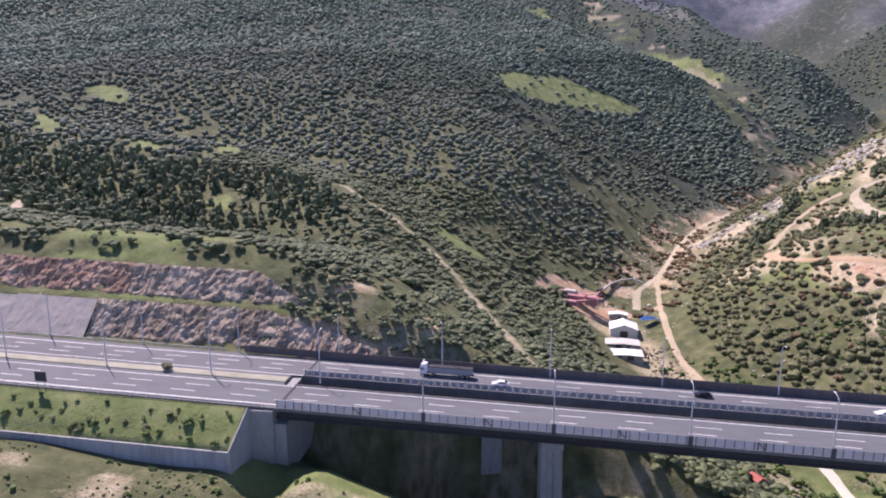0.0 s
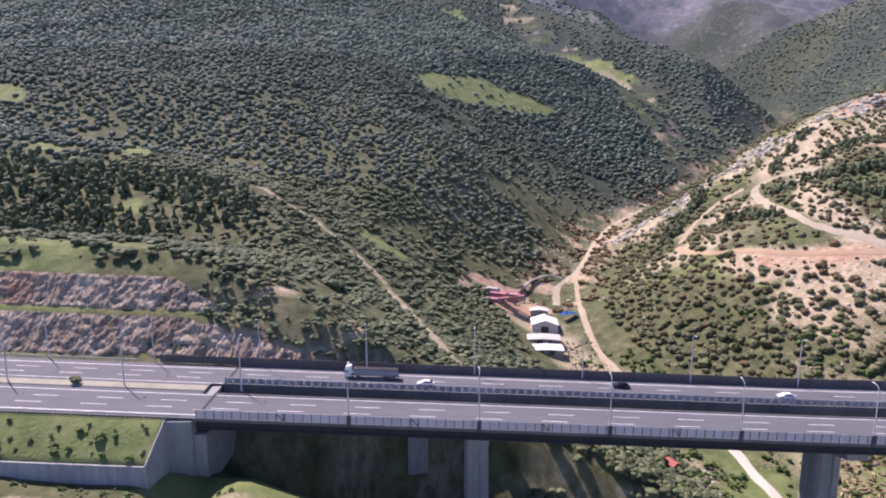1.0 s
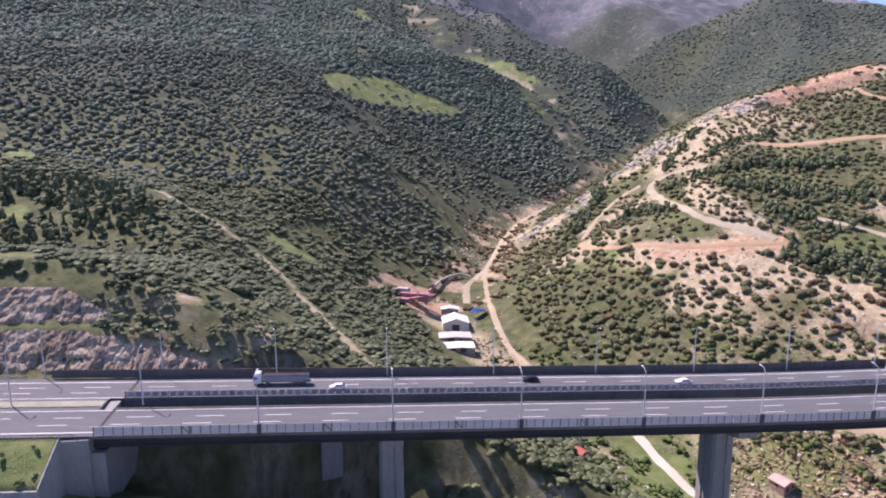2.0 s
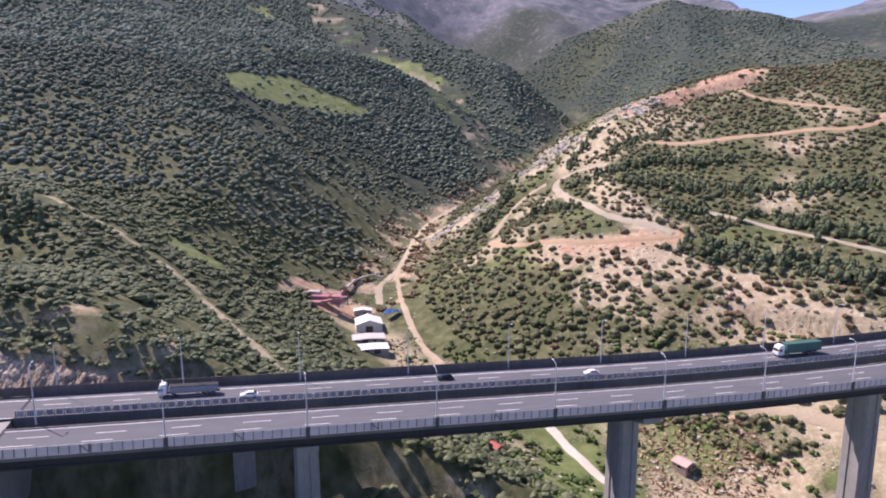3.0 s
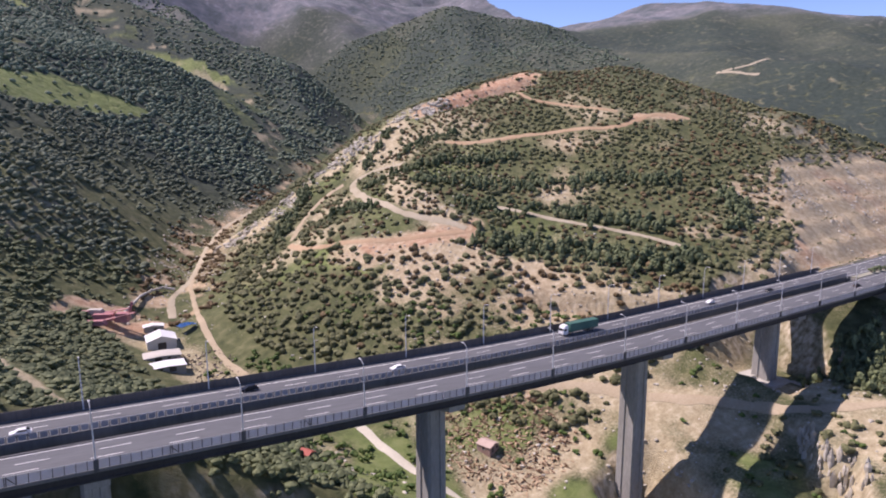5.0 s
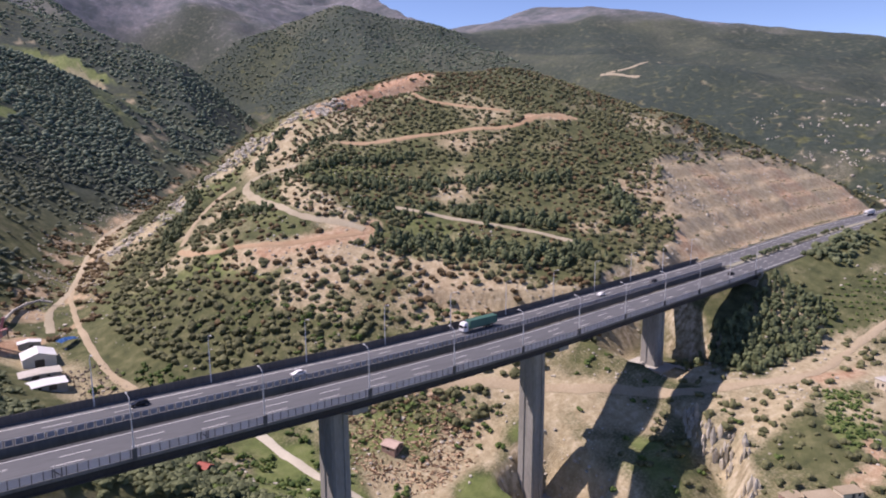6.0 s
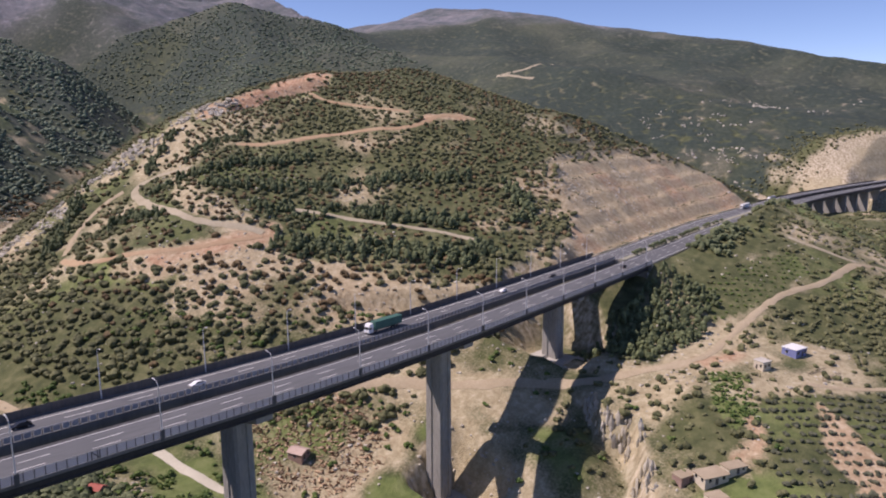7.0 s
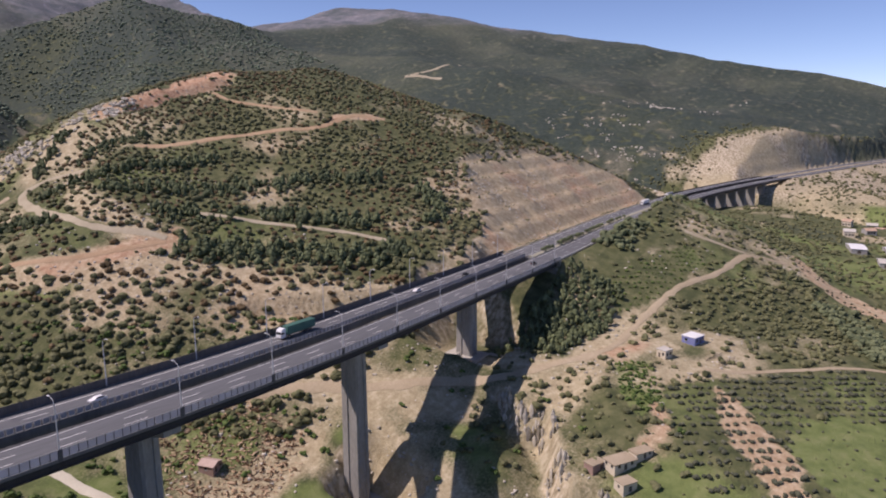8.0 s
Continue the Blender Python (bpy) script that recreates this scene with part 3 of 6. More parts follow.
lamp_near = street_lamp(upright(on_road(LAMPS[1], NEAR[0] + 0.25, 0.2)), 1)
lamp_far = street_lamp(upright(on_road(LAMPS[1], FAR[1] - 0.55, 0.2)), -1)
for x in LAMPS[2:]:
    copy_thing(lamp_near, upright(on_road(x, NEAR[0] + 0.25, 0.2)))
    copy_thing(lamp_far, upright(on_road(x, FAR[1] - 0.55, 0.2)))
for k in range(1, 6):
    x = LAMPS[1] - 28.5 * k
    copy_thing(lamp_far, upright(on_road(x, FAR[1] + 0.3, -0.1)))
    copy_thing(lamp_near, upright(on_road(x, -0.3, 0.1)))

# ---- what covers the land ----
def from_line(x, y, pts):
    """Distance to a polyline on the map."""
    best = np.full(np.shape(x), 1e9)
    for (ax, ay), (bx, by) in zip(pts[:-1], pts[1:]):
        dx, dy = bx - ax, by - ay
        u = np.clip(((x - ax) * dx + (y - ay) * dy) / (dx * dx + dy * dy), 0, 1)
        best = np.minimum(best, np.hypot(x - ax - u * dx, y - ay - u * dy))
    return best


def band(x, y, pts, wide, soft=4.0):
    return step(wide + soft, wide - soft, from_line(x, y, pts))


MEADOW = [(-49, 778), (-21, 832), (23, 886), (43, 891), (63, 891), (91, 894), (126, 892), (127, 874), (86, 846), (19, 789), (1, 778), (-26, 768)]
GULLY_GREEN = [(224, 1525), (289, 1512), (334, 1439), (345, 1381), (300, 1330), (262, 1400), (232, 1460)]
GULLY_OPEN = [(112, 1860), (187, 1771), (225, 1657), (271, 1546), (346, 1390), (350, 1240), (325, 1063), (318, 937), (275, 915), (260, 1020), (255, 1120), (240, 1240), (215, 1380), (158, 1633)]
PINES = [(-460, 460), (-321, 441), (-270, 424), (-216, 407), (-170, 394), (-133, 376), (-95, 337), (-90, 316), (-116, 308), (-141, 298), (-150, 268), (-185, 252), (-260, 288), (-460, 360)]
HIGH_STRIP = [(-30, 1790), (15, 1818), (44, 1707), (13, 1680)]


OLIVES = [(259, 79), (283, 57), (302, 44), (268, 26), (243, 31), (226, 14), (196, 40), (214, 58)]
TILLED = [(270, 62), (267, 54), (251, 41), (239, 29), (216, 17), (208, 25), (228, 41), (240, 51)]
YOUNG_ORCHARD = [(336, 134), (377, 125), (410, 112), (393, 100), (368, 104), (334, 111), (315, 120)]
FAR_OLIVES = [(296, 46), (330, 18), (318, 0), (280, 4), (272, 25)]
GREEN_FIELD = [(243, 31), (263, 29), (276, 20), (280, 2), (270, -30), (215, -20), (223, 14)]
FRESH_PLOT = [(267, 100), (275, 89), (243, 73), (233, 78), (244, 90)]
FAR_TILLED = [(489, 70), (464, 50), (454, 34), (442, 14), (420, 12), (433, 37), (450, 58)]
MAQUIS_PLOT = [(345, 99), (397, 84), (440, 70), (440, 52), (405, 20), (337, 22), (312, 41), (333, 68), (325, 90)]


def inside(x, y, poly):
    """1 within a closed outline on the map, 0 outside."""
    odd = np.zeros(np.shape(x), bool)
    for (ax, ay), (bx, by) in zip(poly, poly[1:] + poly[:1]):
        if ay != by:
            odd ^= ((ay > y) != (by > y)) & (x < ax + (y - ay) * (bx - ax) / (by - ay))
    return odd * 1.0


MEADOWS = [([(-366, 556), (-342, 553)], 13), ([(-372, 500), (-340, 462)], 7), ([(-264, 443), (-251, 434)], 6), ([(-230, 484), (-212, 462), (-194, 430)], 7), ([(-174, 357), (-161, 347)], 5), ([(-52, 390), (-34, 380)], 8)]
TRACKS = [  # line, half width, tone (0 pale, 1 orange)
    ([(96, 262), (88, 280), (78, 302), (74, 318), (72, 351), (73, 383), (82, 457), (115, 552), (148, 621), (201, 694), (240, 740)], 1.5, 0.3),
    ([(62, 405), (67, 440), (88, 476), (112, 545), (140, 610), (190, 690)], 2.2, 0.0),
    ([(138, 425), (136, 395), (140, 379), (161, 346), (185, 325), (206, 314)], 1.8, 0.65),
    ([(206, 316), (199, 330), (183, 354), (183, 401), (194, 455), (215, 440), (222, 420)], 2.2, 0.1),
    ([(194, 458), (173, 462), (150, 440), (139, 424)], 1.8, 0.25),
    ([(407, 337), (391, 355), (354, 354), (325, 377), (291, 395), (262, 407), (250, 425)], 2.3, 0.75),
    ([(372, 372), (354, 413), (341, 443), (346, 470)], 1.8, 0.6),
    ([(222, 337), (240, 311), (254, 289), (274, 255), (286, 224)], 1.3, 0.1),
    ([(103, 260), (103, 239), (106, 224), (110, 200), (118, 176)], 1.9, -0.6),
    ([(160, 222), (175, 212), (190, 196), (202, 176), (222, 158), (243, 130), (258, 119), (272, 107)], 2.6, 0.35),
    ([(262, 117), (280, 106), (305, 110), (332, 108), (365, 102), (390, 91), (417, 89), (432, 86), (446, 76), (456, 64)], 1.8, 0.3),
    ([(280, 72), (289, 58), (309, 40), (330, 21), (342, 2), (380, -40)], 1.2, 0.3),
    ([(-240, 300), (-215, 262), (-185, 246), (-150, 243), (-120, 240)], 1.8, 0.0),
    ([(1012, 803), (1033, 783), (1070, 766), (1120, 772), (1190, 800), (1270, 850)], 3.0, 0.0),
    ([(1012, 803), (1024, 770), (1034, 730)], 4.5, 0.0),
    ([(424, 124), (426, 111), (428, 97), (435, 84)], 1.5, 0.0),
    ([(454, 83), (456, 65), (447, 40), (430, 10), (410, -20)], 1.3, 0.3),
]
SCAR = [(-102, 371), (-78, 359), (-50, 340), (-38, 327), (-22, 299), (-7, 240), (2, 212)]
PALE_BAND = [(150, 352), (182, 316), (203, 275), (222, 236), (246, 207)]
FLANK = [(124, 520), (150, 498), (185, 500), (222, 500), (255, 492), (285, 484)]
ORANGE = [([(8, 404), (26, 412), (40, 412)], 6), ([(158, 345), (185, 325), (206, 316)], 7), ([(274, 481), (295, 488), (325, 489), (355, 490), (374, 488)], 12), ([(398, 345), (372, 356)], 7), ([(30, 396), (48, 396)], 9), ([(243, 76), (228, 69), (214, 64)], 3.2), ([(276, 104), (290, 98)], 5)]


def cover(x, y, slope):
    """Shares of bare soil, grass, rock, and how orange the soil is."""
    wx, wy = x + fbm(x, y, 18, 3, 61) * 7, y + fbm(x, y, 18, 3, 62) * 7
    far = step(500, 800, np.hypot(x, y))
    wx, wy = wx + far * fbm(x, y, 80, 4, 79) * 42, wy + far * fbm(x, y, 80, 4, 80) * 42
    n = fbm(x, y, 45, 4, 63)
    soil, grass, rock, red = np.zeros_like(x), np.zeros_like(x), np.zeros_like(x), np.zeros_like(x)
    hill = step(40, 90, x - 0.12 * (y - 250)) * step(640, 560, y) * step(120, 190, y) * step(560, 470, x)
    soil = np.maximum(soil, hill * np.clip(0.2 + n * 0.8, 0.03, 0.7))
    soil = np.maximum(soil, band(wx, wy, PALE_BAND, 13, 6) * np.clip(0.85 + n * 0.7, 0, 1))
    soil = np.maximum(soil, band(wx, wy, [(160, 306), (178, 264), (202, 226)], 17, 8) * np.clip(0.7 + n * 0.8, 0, 1))
    soil = np.maximum(soil, band(wx, wy, [(194, 462), (232, 470), (262, 505), (310, 520)], 14, 8) * np.clip(0.55 + n, 0.1, 0.9))
    spoil = np.maximum(band(wx, wy, [(210, 416), (196, 371), (198, 339), (207, 316)], 10, 5), band(wx, wy, [(237, 457), (215, 465), (191, 454), (174, 433), (149, 444)], 11, 7))
    soil = np.maximum(soil, spoil * np.clip(0.8 + n, 0.2, 0.95))
    grass = np.maximum(grass, hill * step(-0.3, 0.35, fbm(x, y, 55, 3, 64)) * 0.5 * step(360, 240, x))
    grass = np.maximum(grass, band(wx, wy, [(138, 367), (150, 338)], 9))
    for pts, wide in MEADOWS:
        grass = np.maximum(grass, band(wx, wy, pts, wide, max(3, wide * 0.15)))
    mx, my = x + fbm(x, y, 30, 3, 79) * 6, y + fbm(x, y, 30, 3, 80) * 6
    grass = np.maximum(grass, inside(mx, my, MEADOW))
    grass = np.maximum(grass, np.maximum(inside(wx, wy, GULLY_GREEN), inside(mx, my, HIGH_STRIP)) * 0.75)
    gully = inside(wx, wy, GULLY_OPEN)
    grass = np.maximum(grass, gully * np.clip(0.14 + 0.9 * n, 0, 0.5))
    soil = np.maximum(soil, gully * np.clip(0.2 - 1.1 * n, 0, 0.6))
    front = step(225, 260, x) * step(175, 140, y) * step(1000, 800, x)
    bank = step(5, -15, x) * step(145, 138, y)
    grass = np.maximum(grass, bank * np.maximum(np.clip(0.3 + 1.2 * n, 0.05, 0.75), step(130.5, 131.5, y)))
    grass = np.maximum(grass, band(x, y, [(-58, 133), (-40, 132), (-20, 130)], 7, 3))
    soil = np.maximum(soil, bank * step(131, 127, y) * np.clip(0.15 - 1.6 * fbm(x, y, 12, 4, 77), 0, 0.6))
    grass = np.maximum(grass, front * np.clip(0.28 + 1.2 * n, 0.05, 0.8))
    soil = np.maximum(soil, front * np.clip(0.1 - 1.2 * fbm(x, y, 38, 3, 66), 0, 0.75))
    fx, fy = x + fbm(x, y, 9, 3, 59) * 2, y + fbm(x, y, 9, 3, 60) * 2
    olives = np.maximum(inside(fx, fy, OLIVES), inside(fx, fy, FAR_OLIVES))
    grass, soil = np.maximum(grass * (1 - olives), olives * np.clip(0.5 + 0.9 * n, 0.2, 0.8)), soil * (1 - 0.7 * olives)
    plot = inside(fx, fy, YOUNG_ORCHARD)
    grass, soil = np.maximum(grass, plot * np.clip(0.5 + n, 0.2, 0.7)), np.maximum(soil * (1 - plot), plot * 0.22)
    field_ = inside(fx, fy, GREEN_FIELD)
    grass, soil = np.maximum(grass, field_), soil * (1 - field_)
    tilled = np.maximum(inside(fx, fy, TILLED), inside(fx, fy, FAR_TILLED))
    soil, grass, red = np.maximum(soil, tilled), grass * (1 - tilled), np.maximum(red, tilled * 0.45)
    slopes = step(186, 196, x) * step(262, 246, x) * step(60, 70, y) * step(128, 120, y) * step(222, 214, x + 0.35 * y - 8)
    grass = np.maximum(grass * (1 - slopes), slopes * np.clip(0.2 + 1.1 * fbm(x, y, 14, 3, 69), 0, 0.75))
    soil = np.maximum(soil, slopes * np.clip(0.45 - 1.0 * fbm(x, y, 14, 3, 69), 0, 0.9))
    under = step(60, 80, x) * step(230, 205, x) * step(260, 225, y)
    grass = np.maximum(grass, under * np.clip(0.55 + 1.4 * fbm(x, y, 26, 3, 67), 0, 0.9))
    soil = np.maximum(soil, under * np.clip(0.28 - 1.2 * fbm(x, y, 26, 3, 67), 0, 0.8) * np.where(y < 125, 0.5, 1.0))
    soil = np.maximum(soil, band(wx, wy, [(165, 222), (190, 200), (206, 174)], 9, 5))
    soil = np.maximum(soil, band(wx, wy, [(30, 398), (56, 352), (62, 318), (70, 300)], 12, 7) * 0.6)
    stream = step(30, 14, from_line(x, y, [(p[0], p[1]) for p in VALLEY]) + 10 * fbm(x, y, 18, 3, 85)) * step(385, 400, y) * step(1000, 900, y)
    soil, red = np.maximum(soil, stream * np.clip(0.22 + 1.2 * fbm(x, y, 12, 3, 86), 0, 0.8)), np.maximum(red, 0.35 * stream)
    soil = np.maximum(soil, band(wx, wy, [(96, 470), (130, 560), (190, 680)], 16, 10) * 0.5)
    head = step(46, 26, from_line(x, y, [(p[0], p[1]) for p in VALLEY]) + 16 * n) * step(820, 900, y) * step(1750, 1500, y)
    grass, soil = np.maximum(grass, head * np.clip(0.3 + n, 0, 0.5)), np.maximum(soil, head * np.clip(0.2 - n, 0, 0.5))
    soil = np.maximum(soil, band(wx, wy, [(266, 113), (280, 106), (292, 94)], 11, 4))
    grass = np.maximum(grass, band(fx, fy, SCAR, 4.5, 3) * 0.5)
    soil = np.maximum(soil, band(fx, fy, SCAR, 2.8, 1.5) * np.clip(0.85 + 0.9 * fbm(x, y, 9, 3, 94), 0.2, 0.95))
    tail = step(-78, -60, x) * step(6, -8, x) * step(176, 180, y) * step(214, 200, y + 0.25 * x + 12)
    soil, red = np.maximum(soil, tail * np.clip(0.22 + 1.2 * fbm(x, y, 10, 3, 70), 0, 0.8)), np.maximum(red, tail * np.clip(0.3 + fbm(x, y, 16, 3, 88), 0, 0.8))
    road = y - road_y(x)
    right_cut = step(288, 296, x) * step(19, 22, road) * step(0.35, 0.5, slope) * step(100, 88, road) * step(620, 560, x)
    soil = np.maximum(soil, right_cut * 0.97)
    red = np.maximum(red, 0.14 * right_cut)
    crest = np.interp(x, [p[0] for p in QUARRY], [p[1] for p in QUARRY]) + fbm(x, y, 30, 3, 58) * 9
    quarry = step(640, 720, x) * step(-8, -18, y - crest + 6 * n) * np.maximum(step(8, 18, road), step(815, 860, x) * step(-170, -100, road + 40 * n)) * step(1700, 1600, x)
    soil = np.maximum(soil, quarry * np.clip(0.5 + n, 0, 0.9))
    rock = np.maximum(rock, quarry * np.clip(0.8 - n, 0, 1))
    left_top = step(-62, -75, x) * step(18, 22, road) * step(75, 55, road)
    grass = np.maximum(grass, left_top * np.clip(0.55 + n, 0, 1) * step(0.9, 0.5, slope))
    steep = step(0.72, 1.0, slope) * step(700, 500, np.hypot(x, y))
    patch = np.clip(0.62 + 1.5 * fbm(x, y, 13, 3, 72), 0.0, 1.0)
    rock = np.maximum(rock, steep * patch * np.where((x < 40) & (y < 300), 0.4, 1.0))
    far_rock = step(0.22, 0.5, fbm(x, y, 38, 4, 71)) * step(640, 760, x) * step(1700, 1300, x) * step(0, 60, road) * step(620, 300, road) * 0.75
    rock = np.maximum(rock, far_rock)
    exc = step(152, 166, wx) * step(268, 252, wx) * step(92, 104, wy) * step(222, 208, wy) * np.clip(0.75 + 0.9 * fbm(x, y, 18, 3, 75), 0, 1)
    soil, grass = np.maximum(soil, exc * 0.85), grass * (1 - exc)
    rock = np.maximum(rock, band(wx, wy, [(203, 246), (228, 222), (252, 205)], 7, 4) * np.clip(0.9 + fbm(x, y, 12, 2, 76), 0, 1))
    flank = band(wx, wy, FLANK, 15, 8)
    soil = np.maximum(soil, flank * np.clip(0.55 + 1.0 * fbm(x, y, 12, 3, 73), 0, 1))
    grass = np.maximum(grass, inside(fx, fy, FRESH_PLOT))
    for pts, wide in ORANGE:
        b = band(wx, wy, pts, wide, 4) * np.clip(0.82 + 0.8 * fbm(x, y, 13, 4, 84), 0.2, 1)
        red, soil = np.maximum(red, b * 0.9), np.maximum(soil, np.minimum(b * 1.4, 0.95))
    red = np.maximum(red, 0.18 * hill * step(-0.1, 0.5, fbm(x, y, 60, 3, 68)))
    red = np.maximum(red, band(fx, fy, [(296, 488), (328, 491), (357, 494), (376, 490)], 9, 4))
    grass = np.maximum(grass, band(fx, fy, [(374, 474), (350, 465), (322, 454)], 6, 3) * 0.85)
    soil = np.maximum(soil, band(fx, fy, [(284, 480), (310, 482), (345, 480)], 7, 4) * 0.9)
    grass = grass * (1 - rock)
    return soil, grass, rock, red


# terrain material
def ground_material():
    m, t, b = mat("hillside", 0.95)
    n, l = t.nodes, t.links
    geo, at = n.new("ShaderNodeNewGeometry"), n.new("ShaderNodeAttribute")
    at.attribute_name = "cover"
    at2 = n.new("ShaderNodeAttribute")
    at2.attribute_name = "scrub"
    sep = n.new("ShaderNodeSeparateColor")
    l.new(at.outputs["Color"], sep.inputs[0])

    def noise(scale, detail=5, rough=0.6):
        q = n.new("ShaderNodeTexNoise")
        q.inputs["Scale"].default_value, q.inputs["Detail"].default_value, q.inputs["Roughness"].default_value = scale, detail, rough
        l.new(geo.outputs["Position"], q.inputs["Vector"])
        return q.outputs[0]

    def ramp(fac, stops):
        q = n.new("ShaderNodeValToRGB")
        while len(q.color_ramp.elements) < len(stops):
            q.color_ramp.elements.new(0.5)
        for e, (p, c) in zip(q.color_ramp.elements, stops):
            e.position, e.color = p, (*c, 1)
        l.new(fac, q.inputs[0])
        return q.outputs[0]

    def mix(fac, a, c):
        q = n.new("ShaderNodeMix")
        q.data_type = "RGBA"
        l.new(fac, q.inputs[0])
        l.new(a, q.inputs[6])
        l.new(c, q.inputs[7])
        return q.outputs[2]

    def sharpen(v, with_noise, gain=2.4):
        a, s = n.new("ShaderNodeMath"), n.new("ShaderNodeMath")
        a.operation, s.operation = "ADD", "MULTIPLY_ADD"
        l.new(with_noise, a.inputs[0])
        l.new(v, a.inputs[1])
        l.new(a.outputs[0], s.inputs[0])
        s.inputs[1].default_value, s.inputs[2].default_value, s.use_clamp = gain, 0.5 - gain, True
        return s.outputs[0]

    big, mid, fine = noise(0.02), noise(0.16), noise(1.1, 6, 0.7)
    floor = ramp(mid, [(0.3, (0.058, 0.072, 0.031)), (0.5, (0.105, 0.115, 0.050)), (0.7, (0.180, 0.178, 0.088))])
    grit = noise(0.3, 9, 0.78)
    soil = ramp(grit, [(0.3, (0.27, 0.215, 0.125)), (0.52, (0.46, 0.39, 0.255)), (0.72, (0.66, 0.59, 0.43))])
    red = ramp(grit, [(0.3, (0.30, 0.135, 0.07)), (0.5, (0.49, 0.305, 0.195)), (0.7, (0.66, 0.51, 0.37))])
    grass = ramp(mid, [(0.3, (0.105, 0.140, 0.046)), (0.5, (0.166, 0.208, 0.070)), (0.72, (0.24, 0.258, 0.112))])
    tall = n.new("ShaderNodeMapping")
    tall.inputs["Scale"].default_value = (0.9, 0.9, 0.12)
    l.new(geo.outputs["Position"], tall.inputs[0])
    streak = n.new("ShaderNodeTexNoise")
    streak.inputs["Scale"].default_value, streak.inputs["Detail"].default_value = 0.55, 6
    l.new(tall.outputs[0], streak.inputs["Vector"])
    rock = ramp(streak.outputs[0], [(0.36, (0.23, 0.185, 0.115)), (0.48, (0.41, 0.345, 0.235)), (0.62, (0.62, 0.54, 0.41))])
    # bare heath tone with distance haze put into it as pale blue and purple
    heath_haze = ramp(big, [(0.35, (0.125, 0.145, 0.165)), (0.5, (0.215, 0.218, 0.25)), (0.66, (0.33, 0.305, 0.335))])
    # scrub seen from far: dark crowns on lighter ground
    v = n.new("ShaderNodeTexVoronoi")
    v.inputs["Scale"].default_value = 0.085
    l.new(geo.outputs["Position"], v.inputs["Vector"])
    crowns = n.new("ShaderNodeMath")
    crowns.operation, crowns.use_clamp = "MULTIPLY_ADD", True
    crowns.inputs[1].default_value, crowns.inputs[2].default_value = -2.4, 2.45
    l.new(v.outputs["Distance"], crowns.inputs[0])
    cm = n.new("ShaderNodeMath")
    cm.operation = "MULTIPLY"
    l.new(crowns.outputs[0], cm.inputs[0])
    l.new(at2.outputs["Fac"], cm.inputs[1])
    # crown green with some distance haze put in as a bluish lean
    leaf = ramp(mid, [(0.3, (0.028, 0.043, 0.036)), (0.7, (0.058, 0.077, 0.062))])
    col = mix(sep.outputs["Blue"], floor, rock)
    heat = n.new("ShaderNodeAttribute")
    heat.attribute_name = "heath_haze"
    col = mix(heat.outputs["Fac"], col, heath_haze)
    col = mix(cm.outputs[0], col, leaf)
    col = mix(sharpen(sep.outputs["Green"], fine), col, grass)
    redm = n.new("ShaderNodeAttribute")
    redm.attribute_name = "red"
    soils = mix(redm.outputs["Fac"], soil, red)
    col = mix(sharpen(sep.outputs["Red"], fine), col, soils)
    l.new(col, b.inputs["Base Color"])
    add = n.new("ShaderNodeMath")
    add.operation = "MULTIPLY_ADD"
    add.inputs[1].default_value = 3.0
    l.new(cm.outputs[0], add.inputs[0])
    l.new(fine, add.inputs[2])
    bp = n.new("ShaderNodeBump")
    bp.inputs["Strength"].default_value, bp.inputs["Distance"].default_value = 0.7, 0.9
    l.new(add.outputs[0], bp.inputs["Height"])
    l.new(bp.outputs[0], b.inputs["Normal"])
    return m


HILLSIDE = ground_material()
XS = axis(-230, 480, 2.6, -4600, 4600, 1.024, 22, 2700)
YS = axis(60, 480, 2.6, -1500, 4700, 1.032, 24, 3000)
XS = np.array(sorted([*XS, -63.65, -63.4]))
YS = np.array(sorted([*YS, 130.95, 131.2, 141.3]))
GX, GY = np.meshgrid(XS, YS)
GZ = ground(GX, GY)
GSLOPE = np.hypot(np.gradient(GZ, XS, axis=1), np.gradient(GZ, YS, axis=0))


def grid_at(field, x, y):
    """Bilinear look-up in a field on the terrain grid."""
    x, y = np.asarray(x, float), np.asarray(y, float)
    i = np.clip(np.searchsorted(XS, x) - 1, 0, len(XS) - 2)
    j = np.clip(np.searchsorted(YS, y) - 1, 0, len(YS) - 2)
    u, v = (x - XS[i]) / (XS[i + 1] - XS[i]), (y - YS[j]) / (YS[j + 1] - YS[j])
    return field[j, i] * (1 - u) * (1 - v) + field[j, i + 1] * u * (1 - v) + field[j + 1, i] * (1 - u) * v + field[j + 1, i + 1] * u * v


def gz(x, y):
    return grid_at(GZ, x, y)


SOIL, GRASS, ROCK, RED = cover(GX, GY, GSLOPE)
RADIUS = np.hypot(GX, GY)
CUT = step(0.3, 1.0, land(GX, GY) - GZ) * (GX > 292) * (GX < 620) * (GY - road_y(GX) > 18) * step(94, 82, GY - road_y(GX) + 22 * fbm(GX, GY, 40, 3, 74) + 0.05 * (GX - 400))
SOIL, RED, GRASS, ROCK = np.maximum(SOIL * (1 - CUT), CUT * np.clip(0.92 + 0.6 * fbm(GX, GY, 9, 3, 78), 0.3, 1)), np.maximum(RED, CUT * np.clip(0.22 + 0.8 * fbm(GX, GY, 26, 3, 87), 0.08, 0.85)), GRASS * (1 - CUT), np.maximum(ROCK, CUT)
